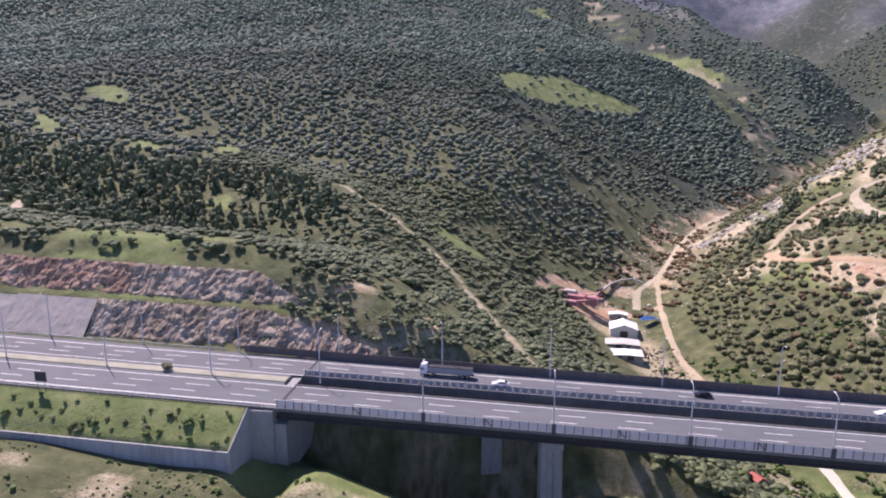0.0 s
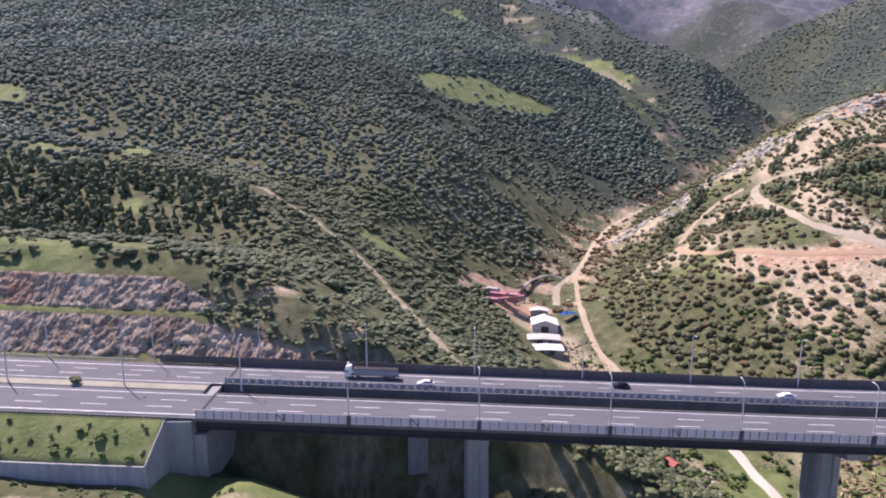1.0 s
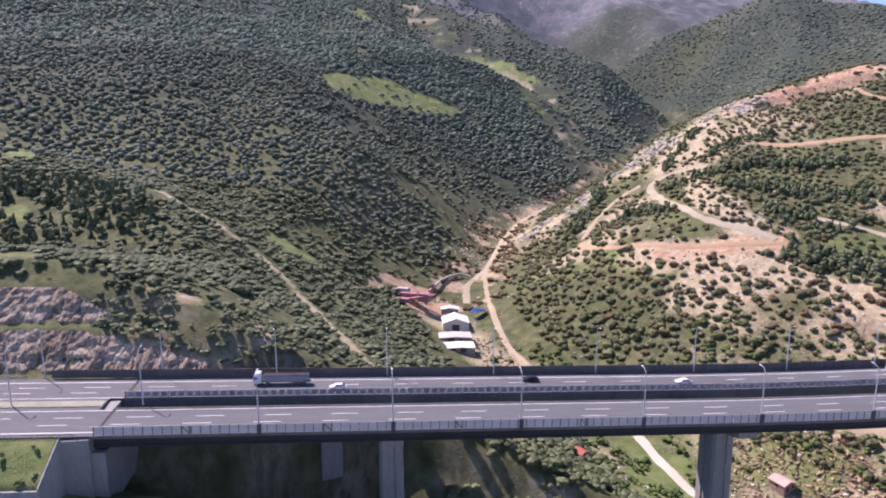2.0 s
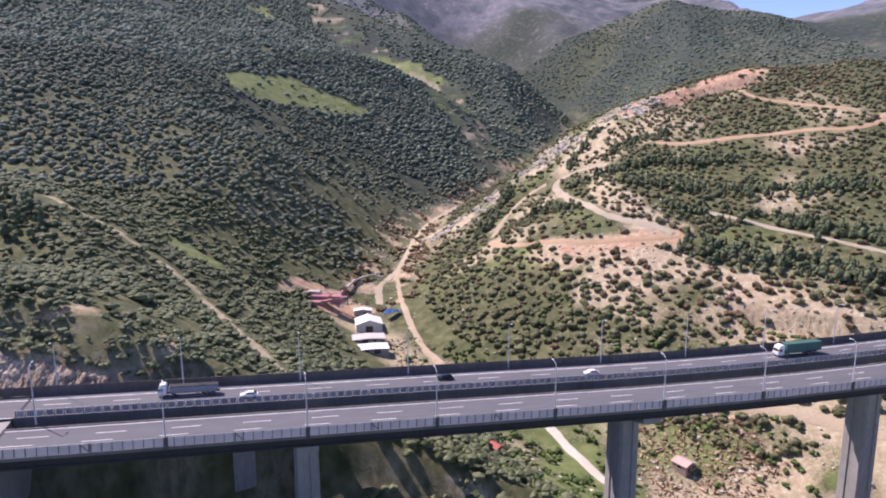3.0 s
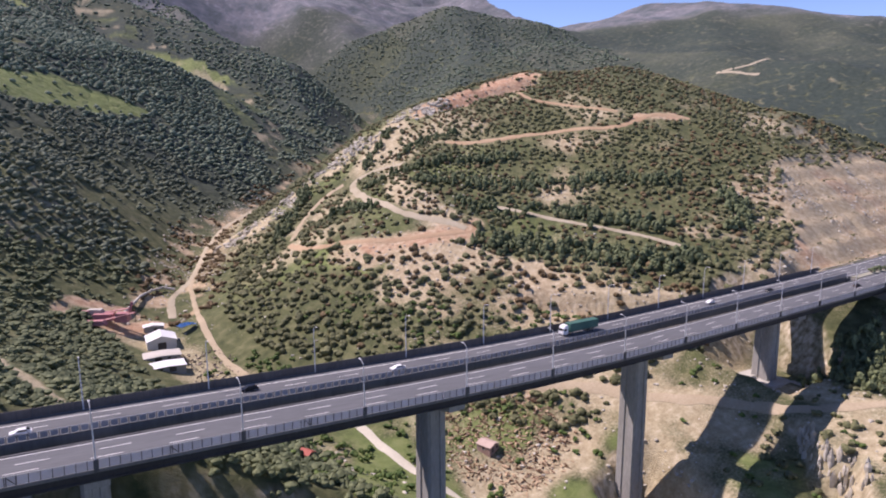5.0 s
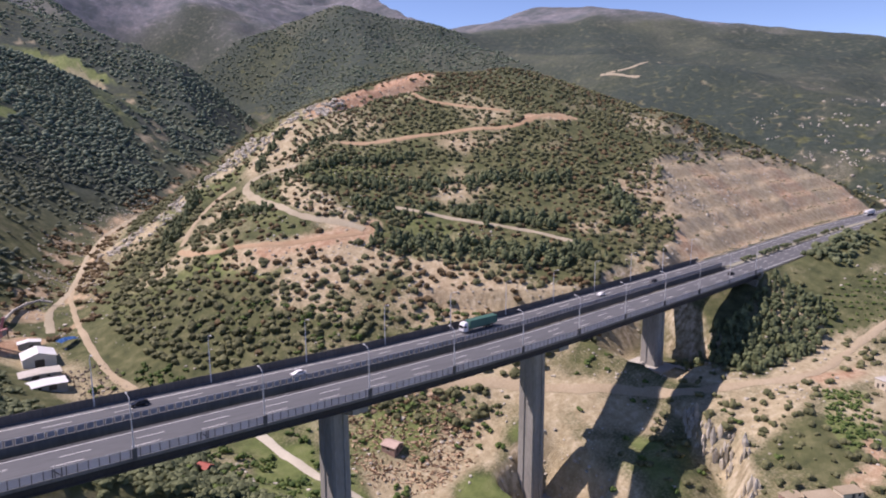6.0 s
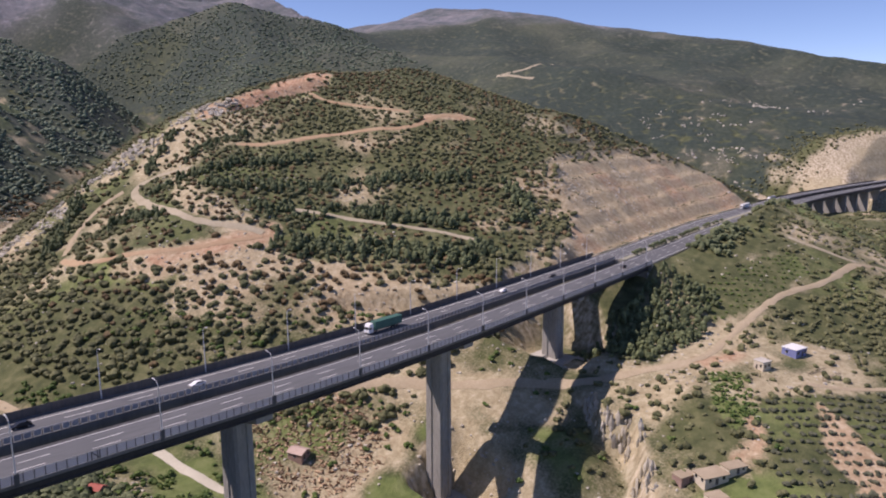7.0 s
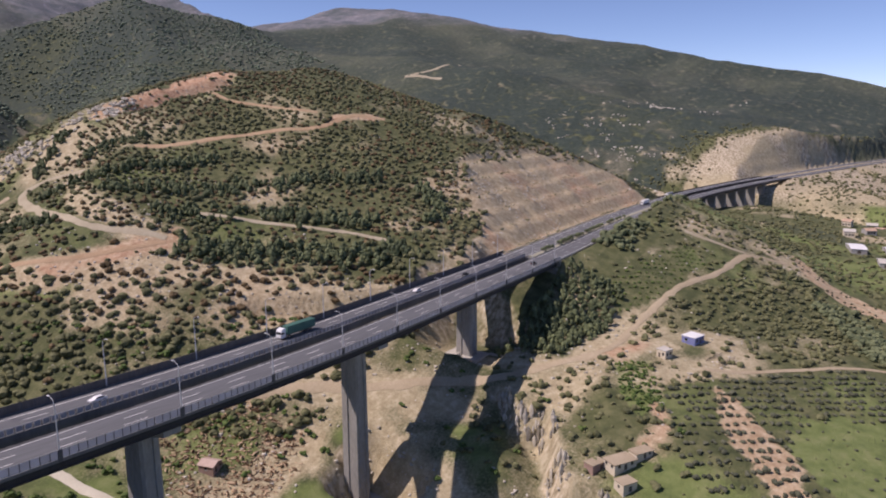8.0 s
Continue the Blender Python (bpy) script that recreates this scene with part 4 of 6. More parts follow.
# where haze is put into the colour: by distance, at right by height too
HEATH_HAZE = step(1830, 2200, RADIUS + 500 * fbm(GX, GY, 300, 3, 81)) * np.where(GX > 1000, step(230, 350, GZ + 60 * fbm(GX, GY, 250, 3, 83)), 1.0)
# plus a fifth of that haze tint over the far right mountain
GRAND = np.maximum(HEATH_HAZE, 0.2 * step(1000, 1400, RADIUS) * (GX > 900))
SCRUB = np.clip(0.95 + 0.6 * fbm(GX, GY, 160, 4, 82), 0, 1) * (1 - 0.5 * HEATH_HAZE) * step(500, 800, RADIUS)
SCRUB = SCRUB * (1 - np.clip(1.3 * ROCK, 0, 1) * (GY - road_y(GX) < 130)) * np.where((GX > 640) & (GY < np.interp(GX, [q[0] for q in QUARRY], [q[1] for q in QUARRY]) + 12), 0.0, 1.0)
idx = np.arange(GX.size).reshape(GX.shape)
quads = np.stack([idx[:-1, :-1], idx[:-1, 1:], idx[1:, 1:], idx[1:, :-1]], -1).reshape(-1, 4)
terrain_mesh = mesh_arrays("ground", np.stack([GX, GY, GZ], -1).reshape(-1, 3), quads, HILLSIDE)
attr = terrain_mesh.attributes.new("cover", "FLOAT_COLOR", "POINT")
attr.data.foreach_set("color", np.stack([SOIL, GRASS, ROCK, np.ones_like(SOIL)], -1).astype(np.float32).ravel())
for key, field in (("scrub", SCRUB), ("heath_haze", GRAND), ("red", RED)):
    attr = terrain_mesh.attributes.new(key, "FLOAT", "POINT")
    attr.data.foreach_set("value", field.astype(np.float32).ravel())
tagged(new("ground", terrain_mesh), "scrubby hillsides and valley floor with grass, soil and rock", "ground", kind="structure")

# ---- dirt tracks ----
TRACK_MATS = [surface("track_dirt_pale", (0.32, 0.275, 0.19), (0.46, 0.405, 0.30), 0.7, 0.95), surface("track_dirt", (0.33, 0.265, 0.17), (0.47, 0.39, 0.275), 0.7, 0.95), surface("track_dirt_orange", (0.33, 0.215, 0.125), (0.48, 0.355, 0.23), 0.7, 0.95), surface("track_concrete", (0.48, 0.44, 0.34), (0.62, 0.58, 0.47), 0.7, 0.9)]
for k, (pts, half, tone) in enumerate(TRACKS):
    pts = np.array(pts, float)
    s = np.concatenate([[0], np.cumsum(np.hypot(*np.diff(pts, axis=0).T))])
    u = np.arange(0, s[-1], 2.0)
    raw = np.stack([np.interp(u, s, pts[:, 0]), np.interp(u, s, pts[:, 1])], -1)
    pad = np.pad(raw, ((6, 6), (0, 0)), mode="edge")
    line = sum(pad[o : o + len(raw)] for o in range(13)) / 13
    way = np.gradient(line, axis=0)
    way /= np.hypot(way[:, 0], way[:, 1])[:, None] + 1e-9
    side = np.stack([-way[:, 1], way[:, 0]], -1)
    w = half * (1 + 0.3 * fbm(u, u * 0 + 7.0 * k, 14, 3, 90) + 0.15 * fbm(u, u * 0 + 3.0 * k, 3, 2, 91))
    across = np.array([-1.0, -0.55, 0, 0.55, 1.0])
    w2 = w[:, None] * across[None]
    w2[:, 0] += 0.35 * half * fbm(u, u * 0 + 50.0 + k, 6, 3, 92)
    w2[:, -1] += 0.35 * half * fbm(u, u * 0 + 80.0 + k, 6, 3, 93)
    px, py = line[:, :1] + side[:, :1] * w2, line[:, 1:] + side[:, 1:] * w2
    pz = gz(px, py) + np.array([0.05, 0.22, 0.25, 0.22, 0.05])[None] + 0.05
    i = np.arange(px.size).reshape(px.shape)
    q = np.stack([i[:-1, :-1], i[:-1, 1:], i[1:, 1:], i[1:, :-1]], -1).reshape(-1, 4)[:, ::-1]
    tm = TRACK_MATS[3 if tone < 0 else 0 if tone < 0.2 else 1 if tone < 0.5 else 2]
    tagged(new("dirt_track", mesh_arrays("dirt_track", np.stack([px, py, pz], -1).reshape(-1, 3), q, tm)), "unpaved dirt track winding over the slope", "track", kind="structure")

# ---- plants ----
# far leaves: green with distance haze put in, bluer than the near maquis
LEAF_HIGH_HAZE = surface("high_scrub_leaves_haze", (0.080, 0.110, 0.074), (0.210, 0.258, 0.178), 0.3, 0.8, bump=0.4, depth=0.3, vary=0.32)
LEAF_FAR_HAZE = surface("mountain_scrub_leaves_haze", (0.062, 0.082, 0.055), (0.165, 0.192, 0.130), 0.3, 0.8, bump=0.4, depth=0.3, vary=0.32)
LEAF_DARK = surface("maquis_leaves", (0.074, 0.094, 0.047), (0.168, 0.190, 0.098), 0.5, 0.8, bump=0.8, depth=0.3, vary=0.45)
LEAF_OLIVE = surface("olive_shrub_leaves", (0.076, 0.082, 0.038), (0.170, 0.172, 0.083), 0.5, 0.8, bump=0.8, depth=0.3, vary=0.45)
LEAF_PINE = surface("pine_needles", (0.060, 0.078, 0.038), (0.152, 0.178, 0.086), 0.5, 0.8, bump=0.8, depth=0.3, vary=0.4)
LEAF_FRESH = surface("fresh_leaves", (0.045, 0.085, 0.02), (0.13, 0.18, 0.05), 0.5, 0.8, bump=0.8, depth=0.3, vary=0.4)
LEAF_GREY = surface("olive_tree_leaves", (0.05, 0.058, 0.036), (0.12, 0.125, 0.082), 0.5, 0.8, bump=0.8, depth=0.3, vary=0.4)
LEAF_RUST = surface("rusty_shrub_leaves", (0.085, 0.06, 0.03), (0.19, 0.135, 0.07), 0.5, 0.85, bump=0.8, depth=0.3, vary=0.4)
BARK = surface("bark", (0.05, 0.04, 0.03), (0.11, 0.09, 0.07), 2, 0.95)
STONE = surface("pale_boulder", (0.34, 0.31, 0.25), (0.62, 0.58, 0.50), 1.2, 0.95, vary=0.3)
rng = np.random.default_rng(5)
ICO_V, ICO_F = None, None
_bm = bmesh.new()
bmesh.ops.create_icosphere(_bm, subdivisions=1, radius=1)
_bm.verts.ensure_lookup_table()
ICO_V = np.array([v.co[:] for v in _bm.verts])
ICO_F = np.array([[v.index for v in f.verts] for f in _bm.faces])
_bm.free()


def lobes(count, spread, low, high, size, squash=0.8, jitter=0.22):
    """A clump of uneven lobes as vertices and triangles."""
    vs, fs = [], []
    for k in range(count):
        a, r = rng.uniform(0, 6.28), spread * math.sqrt(rng.uniform(0, 1))
        z = low + (high - low) * (1 - (r / max(spread, 1e-6)) ** 2 * 0.7) * rng.uniform(0.4, 1.0) if count > 1 else (low + high) / 2
        s = size * rng.uniform(0.75, 1.25)
        v = ICO_V * (1 + rng.uniform(-jitter, jitter, (len(ICO_V), 1))) * s * np.array([1, 1, squash])
        vs.append(v + np.array([r * math.cos(a), r * math.sin(a), z]))
        fs.append(ICO_F + k * len(ICO_V))
    return np.concatenate(vs), np.concatenate(fs)


def needles(tiers, height, radius, sides=7):
    """An uneven conifer of ragged tiers."""
    vs, fs, n = [], [], 0
    for k in range(tiers):
        z0, z1 = height * (0.12 + 0.8 * k / tiers), height * (0.12 + 0.8 * (k + 1.7) / tiers)
        r = radius * (1 - 0.8 * k / tiers)
        a = np.arange(sides) * 6.283 / sides + rng.uniform(0, 1)
        rr = r * rng.uniform(0.55, 1.25, sides)
        ring = np.stack([rr * np.cos(a), rr * np.sin(a), z0 + rng.uniform(-0.06, 0.06, sides) * height], -1)
        vs.append(np.concatenate([ring, [[rng.uniform(-0.1, 0.1) * r, rng.uniform(-0.1, 0.1) * r, min(z1, height)], [0, 0, z0 + 0.1 * height]]]))
        for i in range(sides):
            fs.append((n + i, n + (i + 1) % sides, n + sides))
            fs.append((n + (i + 1) % sides, n + i, n + sides + 1))
        n += sides + 2
    return np.concatenate(vs), np.array(fs)


def scatter(name, places, sizes, kinds, material, label, category, flat=True, sink=0.1, tallness=1.0):
    """One mesh of many plants, each turned and sized on its own."""
    vs, fs, n = [], [], 0
    pick = rng.integers(0, len(kinds), len(places))
    turn = rng.uniform(0, 6.28, len(places))
    z = gz(places[:, 0], places[:, 1])
    for k, (v, f) in enumerate(kinds):
        who = np.where(pick == k)[0]
        if not len(who):
            continue
        c, s = np.cos(turn[who])[:, None], np.sin(turn[who])[:, None]
        w = sizes[who][:, None]
        tall = w * tallness * rng.uniform(0.8, 1.2, (len(who), 1))
        x = (v[None, :, 0] * c - v[None, :, 1] * s) * w + places[who, 0][:, None]
        y = (v[None, :, 0] * s + v[None, :, 1] * c) * w + places[who, 1][:, None]
        h = v[None, :, 2] * tall + (z[who] - sink * sizes[who])[:, None]
        vs.append(np.stack([x, y, h], -1).reshape(-1, 3))
        fs.append((f[None] + (np.arange(len(who)) * len(v))[:, None, None] + n).reshape(-1, 3))
        n += len(who) * len(v)
    me = mesh_arrays(name, np.concatenate(vs), np.concatenate(fs), material, not flat)
    return tagged(new(name, me), label, category, kind="stuff")


def field(x0, x1, y0, y1, gap, keep):
    """Jittered places on a lattice, kept with the chance that keep(x, y) gives."""
    x, y = np.meshgrid(np.arange(x0, x1, gap), np.arange(y0, y1, gap))
    x = (x + rng.uniform(-0.5, 0.5, x.shape) * gap).ravel()
    y = (y + rng.uniform(-0.5, 0.5, y.shape) * gap).ravel()
    az = np.degrees(np.arctan2(x, y))
    ok = (az > -44) & (az < 92) & (rng.uniform(0, 1, x.shape) < keep(x, y))
    return np.stack([x[ok], y[ok]], -1)


def free(x, y):
    """No plants on road, tracks, cuts or bridge sites."""
    ok = np.abs(y - road_y(x)) > np.where((x > LEFT_END) & (x < RIGHT_END), 0, HALF + 2)
    near = step(0, 1, np.abs(y - road_y(x)) - 20)
    ok = ok & (gz(x, y) < np.where(near > 0.5, 1e9, road_z(x) - 9))
    for pts, half, tone in TRACKS:
        ok = ok & (from_line(x, y, pts) > half + 1.2)
    return ok * 1.0


def open_ground(x, y):
    """How little soil, rock and meadow there is."""
    s, g, r = grid_at(SOIL, x, y), grid_at(GRASS, x, y), grid_at(ROCK, x, y)
    return s, g, r


def on_big(x, y):
    """The dense scrub of the wooded mountain sides."""
    s, g, r = open_ground(x, y)
    d = from_line(x, y, [(p[0], p[1]) for p in VALLEY])
    left = (x < np.interp(y, [p[1] for p in VALLEY], [p[0] for p in VALLEY]) + 5) & (d > 22)
    gap = step(-0.42, -0.1, fbm(x, y, 36, 3, 101) + 0.15)
    meadow = np.maximum(step(0.5, 0.25, g), 0.05)
    scree = 1 - 0.75 * step(110, 50, d) * step(420, 480, y) * step(0.0, 0.4, fbm(x, y, 40, 3, 102) + 0.2)
    scree = scree * (1 - 0.72 * inside(x, y, GULLY_OPEN))
    scree = scree * step(4.2, 6.5, from_line(x, y, SCAR) + 0.7)
    return left * (y > 205) * meadow * step(0.5, 0.2, s) * (0.25 + 0.75 * gap) * scree * free(x, y)


def pine_zone(x, y):
    return inside(x + 9 * fbm(x, y, 25, 3, 137), y + 9 * fbm(x, y, 25, 3, 138), PINES) > 0.5


near_kinds = [lobes(5, 0.78, 0.15, 0.95, 0.45) for _ in range(10)]
round_kinds = [lobes(5, 0.46, 0.12, 0.75, 0.58, 0.85, 0.16) for _ in range(8)]
mid_kinds = [lobes(3, 0.7, 0.2, 0.8, 0.55) for _ in range(6)]
tiny_kinds = [lobes(1, 0.1, 0.3, 0.6, 0.95, 0.75, 0.3) for _ in range(6)]
far_kinds = [lobes(2, 0.5, 0.3, 0.6, 0.75) for _ in range(5)]
pine_kinds = [lobes(5, 0.2, 0.2, 0.95, 0.22, 1.2, 0.3) for _ in range(4)] + [needles(5, 1.0, 0.28) for _ in range(2)]

p = field(-420, 130, 190, 520, 4.4, lambda x, y: on_big(x, y) * (np.hypot(x, y) < 470) * np.where(pine_zone(x, y), 0.25, 0.9))
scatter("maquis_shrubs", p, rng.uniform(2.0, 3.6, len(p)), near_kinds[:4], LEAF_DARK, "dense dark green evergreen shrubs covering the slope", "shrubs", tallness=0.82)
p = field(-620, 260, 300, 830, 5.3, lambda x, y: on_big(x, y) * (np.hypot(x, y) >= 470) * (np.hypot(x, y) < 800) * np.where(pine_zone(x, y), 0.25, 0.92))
scatter("maquis_shrubs", p, rng.uniform(2.3, 3.8, len(p)), far_kinds, LEAF_FAR_HAZE, "dense dark green evergreen scrub on the mountain side", "shrubs", flat=False, tallness=0.95)
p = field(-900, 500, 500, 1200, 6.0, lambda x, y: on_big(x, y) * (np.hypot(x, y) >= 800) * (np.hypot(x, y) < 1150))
scatter("maquis_shrubs", p, rng.uniform(2.3, 4.0, len(p)), tiny_kinds, LEAF_HIGH_HAZE, "dark green scrub high on the mountain side", "shrubs", flat=False, tallness=0.95)
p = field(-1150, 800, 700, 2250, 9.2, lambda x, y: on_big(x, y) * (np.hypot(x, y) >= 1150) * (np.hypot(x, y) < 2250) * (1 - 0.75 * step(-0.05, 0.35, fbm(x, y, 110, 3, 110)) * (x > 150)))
scatter("maquis_shrubs", p, rng.uniform(3.0, 5.0, len(p)), tiny_kinds, LEAF_HIGH_HAZE, "distant green scrub on the mountain side, haze put into its leaf colour", "shrubs", flat=False, tallness=0.95)
p = field(-460, -60, 240, 560, 5.2, lambda x, y: pine_zone(x, y) * free(x, y) * step(0.6, 0.3, grid_at(GRASS, x, y)) * (0.35 + 0.65 * step(-0.35, 0.05, fbm(x, y, 50, 3, 105))))
scatter("pine_wood", p, rng.uniform(4.5, 8.0, len(p)), pine_kinds, LEAF_PINE, "dark green pine wood on the low hill above the cutting", "pine trees")


def on_hill(x, y):
    s, g, r = open_ground(x, y)
    d = from_line(x, y, [(p[0], p[1]) for p in VALLEY])
    right = (x > np.interp(y, [p[1] for p in VALLEY], [p[0] for p in VALLEY])) & (d > 32) & (y - road_y(x) > 21) & (np.hypot(x, y) < 760)
    cut = grid_at(CUT, x, y) > 0.4
    bare = np.maximum(band(x, y, [(194, 462), (232, 470), (262, 505), (310, 520)], 11, 6), band(x, y, FLANK, 14, 6))
    for pts, wide in ORANGE:
        bare = np.maximum(bare, band(x, y, pts, wide, 4))
    return right * (1 - cut) * free(x, y) * step(1.1, 0.6, r) * (1 - 0.8 * bare)


def GSLOPE_at(x, y):
    return grid_at(GSLOPE, x, y)


upper = lambda x, y: step(-8, 14, gz(x, y) + 18 * fbm(x, y, 50, 2, 107) - 0.02 * (y - 300))
p = field(60, 640, 190, 620, 4.1, lambda x, y: on_hill(x, y) * (1 - upper(x, y)) * 0.85 * (1 - 0.42 * step(0.8, 1.0, grid_at(SOIL, x, y))))
some = rng.uniform(0, 1, len(p)) < 0.07 + 0.5 * band(p[:, 0], p[:, 1], PALE_BAND, 22, 8)
scatter("hillside_bushes", p[~some], rng.uniform(0.9, 2.1, (~some).sum()) ** 1.4 + 0.3, round_kinds, LEAF_OLIVE, "rounded olive green bushes dotted over pale stony ground", "bushes")
scatter("rusty_bushes", p[some], rng.uniform(0.9, 1.9, some.sum()) ** 1.35 + 0.3, round_kinds, LEAF_RUST, "reddish brown rounded bushes on pale stony ground", "bushes")
p = field(60, 640, 190, 760, 3.95, lambda x, y: on_hill(x, y) * upper(x, y) * np.clip(1.0 + 0.9 * fbm(x, y, 30, 3, 108), 0.3, 1.0) * (1 - 0.7 * step(0.9, 1.0, grid_at(SOIL, x, y))))
some = rng.uniform(0, 1, len(p)) < np.clip(0.24 + 0.5 * fbm(p[:, 0], p[:, 1], 50, 3, 118), 0, 0.5)
scatter("hillside_bushes", p[~some], rng.uniform(1.3, 2.7, (~some).sum()), far_kinds, LEAF_OLIVE, "olive green scrub on the terraced hill", "bushes")
scatter("rusty_bushes", p[some], rng.uniform(1.2, 2.3, some.sum()), far_kinds, LEAF_RUST, "reddish brown scrub on the terraced hill", "bushes")
# rows of young pines along the terraces
rows = []
for pts, gap, wide in (([(206, 306), (238, 262), (266, 232), (285, 222)], 2.6, 11), ([(215, 340), (250, 300), (290, 252)], 3.0, 9), ([(205, 385), (240, 345), (285, 318), (330, 280)], 3.4, 8), ([(135, 440), (150, 458), (168, 480), (180, 500)], 3.0, 8), ([(188, 428), (214, 404), (246, 384), (280, 366)], 3.0, 6), ([(205, 455), (222, 470), (240, 480)], 3.0, 5), ([(165, 425), (172, 400), (178, 380)], 3.2, 6), ([(228, 440), (262, 425)], 3.0, 6), ([(345, 262), (330, 240), (318, 225)], 2.8, 9)):
    pts = np.array(pts, float)
    s = np.concatenate([[0], np.cumsum(np.hypot(*np.diff(pts, axis=0).T))])
    n = int(s[-1] / gap * wide / 1.7)
    u = rng.uniform(0, s[-1], n)
    rows.append(np.stack([np.interp(u, s, pts[:, 0]), np.interp(u, s, pts[:, 1])], -1) + rng.normal(0, wide * 0.4, (n, 2)))
p = np.concatenate(rows)
p = p[free(p[:, 0], p[:, 1]) > 0.5]
scatter("young_pines", p, rng.uniform(3.5, 6.5, len(p)), pine_kinds, LEAF_PINE, "rows of young dark green pines on the hill terraces", "pine trees")
p = field(110, 310, 450, 530, 2.6, lambda x, y: band(x, y, FLANK, 15, 5) * step(-0.3, 0.15, fbm(x, y, 16, 3, 119)) * 0.75 * free(x, y))
scatter("outcrops", p, rng.uniform(1.0, 3.2, len(p)), [lobes(2, 0.5, 0.0, 0.4, 0.55, 0.8, 0.35) for _ in range(6)], STONE, "pale broken limestone outcrops on the hill's flank", "rocks")
near_stream = lambda x, y: step(34, 20, from_line(x, y, [(q[0], q[1]) for q in VALLEY])) * (y > 392) * free(x, y)
p = field(30, 420, 385, 960, 4.2, lambda x, y: near_stream(x, y) * step(-0.2, 0.3, fbm(x, y, 25, 3, 129)) * 0.75)
scatter("stream_shrubs", p, rng.uniform(1.2, 2.8, len(p)), mid_kinds, LEAF_RUST, "brown and olive shrubs along the stream bed", "shrubs")
p = field(30, 420, 385, 760, 3.4, lambda x, y: near_stream(x, y) * 0.3)
scatter("boulders", p, rng.uniform(0.5, 1.8, len(p)), [lobes(1, 0.1, 0.1, 0.3, 0.6, 0.7, 0.35) for _ in range(5)], STONE, "pale boulders strewn along the stream bed", "rocks")
def on_bench(x, y):
    w = y - road_y(x) - HALF - 4 + 2.0 * fbm(x, y * 0.3, 45, 3, 34)
    return (w % 13 > 10.6) * (grid_at(CUT, x, y) > 0.5) * step(-0.35, 0.1, fbm(x, y, 20, 2, 130)) * 0.5


p = field(296, 612, 190, 300, 1.7, on_bench)
scatter("bench_weeds", p, rng.uniform(0.35, 0.95, len(p)), far_kinds, LEAF_OLIVE, "low olive weeds along the benches of the bare cutting", "weeds")
p = field(296, 612, 190, 300, 3.4, lambda x, y: (grid_at(CUT, x, y) > 0.5) * step(0.05, 0.4, fbm(x, y, 18, 3, 131)) * 0.6)
scatter("rubble", p, rng.uniform(0.4, 1.3, len(p)), [lobes(1, 0.1, 0.1, 0.3, 0.6, 0.7, 0.35) for _ in range(5)], STONE, "pale broken stones on the bare cutting", "rocks")
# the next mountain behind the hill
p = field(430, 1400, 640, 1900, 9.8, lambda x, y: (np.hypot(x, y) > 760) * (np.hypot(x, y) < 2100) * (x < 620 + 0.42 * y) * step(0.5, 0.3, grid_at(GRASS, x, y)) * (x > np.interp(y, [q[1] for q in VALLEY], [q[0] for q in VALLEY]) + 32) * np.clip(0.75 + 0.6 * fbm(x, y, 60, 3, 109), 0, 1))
scatter("mountain_scrub", p, rng.uniform(3.0, 5.0, len(p)), tiny_kinds, LEAF_HIGH_HAZE, "dark scrub on the mountain behind the hill", "shrubs", flat=False, tallness=0.65)

p = field(640, 1400, 60, 420, 5.2, lambda x, y: step(-34, -10, y - np.interp(x, [q[0] for q in QUARRY], [q[1] for q in QUARRY]) + 14 * fbm(x, y, 30, 3, 139)) * step(60, 20, y - np.interp(x, [q[0] for q in QUARRY], [q[1] for q in QUARRY]) + 30 * fbm(x, y, 40, 3, 142)) * (y - road_y(x) > 30) * (0.7 - 0.55 * step(1000, 1080, x)))
scatter("mountain_scrub", p, rng.uniform(1.2, 2.6, len(p)), tiny_kinds, LEAF_OLIVE, "dark scrub hanging over the quarry's rim", "shrubs")
# valley floor and the ground before the bridge
def lowland(x, y):
    s, g, r = open_ground(x, y)
    return free(x, y) * (GSLOPE_at(x, y) < 1.0) * (np.abs(y - road_y(x)) > -30)


p = field(58, 232, 60, 330, 4.0, lambda x, y: lowland(x, y) * (gz(x, y) < -22) * np.clip(0.30 + 0.9 * fbm(x, y, 28, 3, 111), 0.05, 0.9) * (from_line(x, y, [(150, 120), (190, 150)]) > 8) * (1 - 0.85 * (x > 176) * (y < 168)))
scatter("valley_bushes", p, rng.uniform(1.0, 2.3, len(p)), near_kinds, LEAF_FRESH, "fresh green bushes on the valley floor", "bushes")
p = field(-2, 78, 146, 300, 3.8, lambda x, y: lowland(x, y) * (from_line(x, y, SCAR) > 5) * 0.85 * (np.hypot(x - 5.6, y - 158) > 12) * (gz(x, y) < -14) * (from_line(x, y, [(50, 380), (48, 315)]) > 22))
scatter("valley_trees", p, rng.uniform(1.8, 3.4, len(p)), near_kinds, LEAF_DARK, "dense dark trees on the steep bank below the bridge", "trees")
p = field(262, 335, 104, 158, 2.7, lambda x, y: free(x, y) * (from_line(x, y, [(268, 140), (296, 135), (325, 140)]) < 17) * 0.9)
scatter("young_pines", p, rng.uniform(3.0, 6.0, len(p)), pine_kinds, LEAF_PINE, "dense young pines beside the abutment", "pine trees")
p = field(372, 620, 118, 176, 4.4, lambda x, y: free(x, y) * (road_y(x) - y > 19) * (road_y(x) - y < 42) * step(-0.1, 0.25, fbm(x, y, 40, 2, 112)))
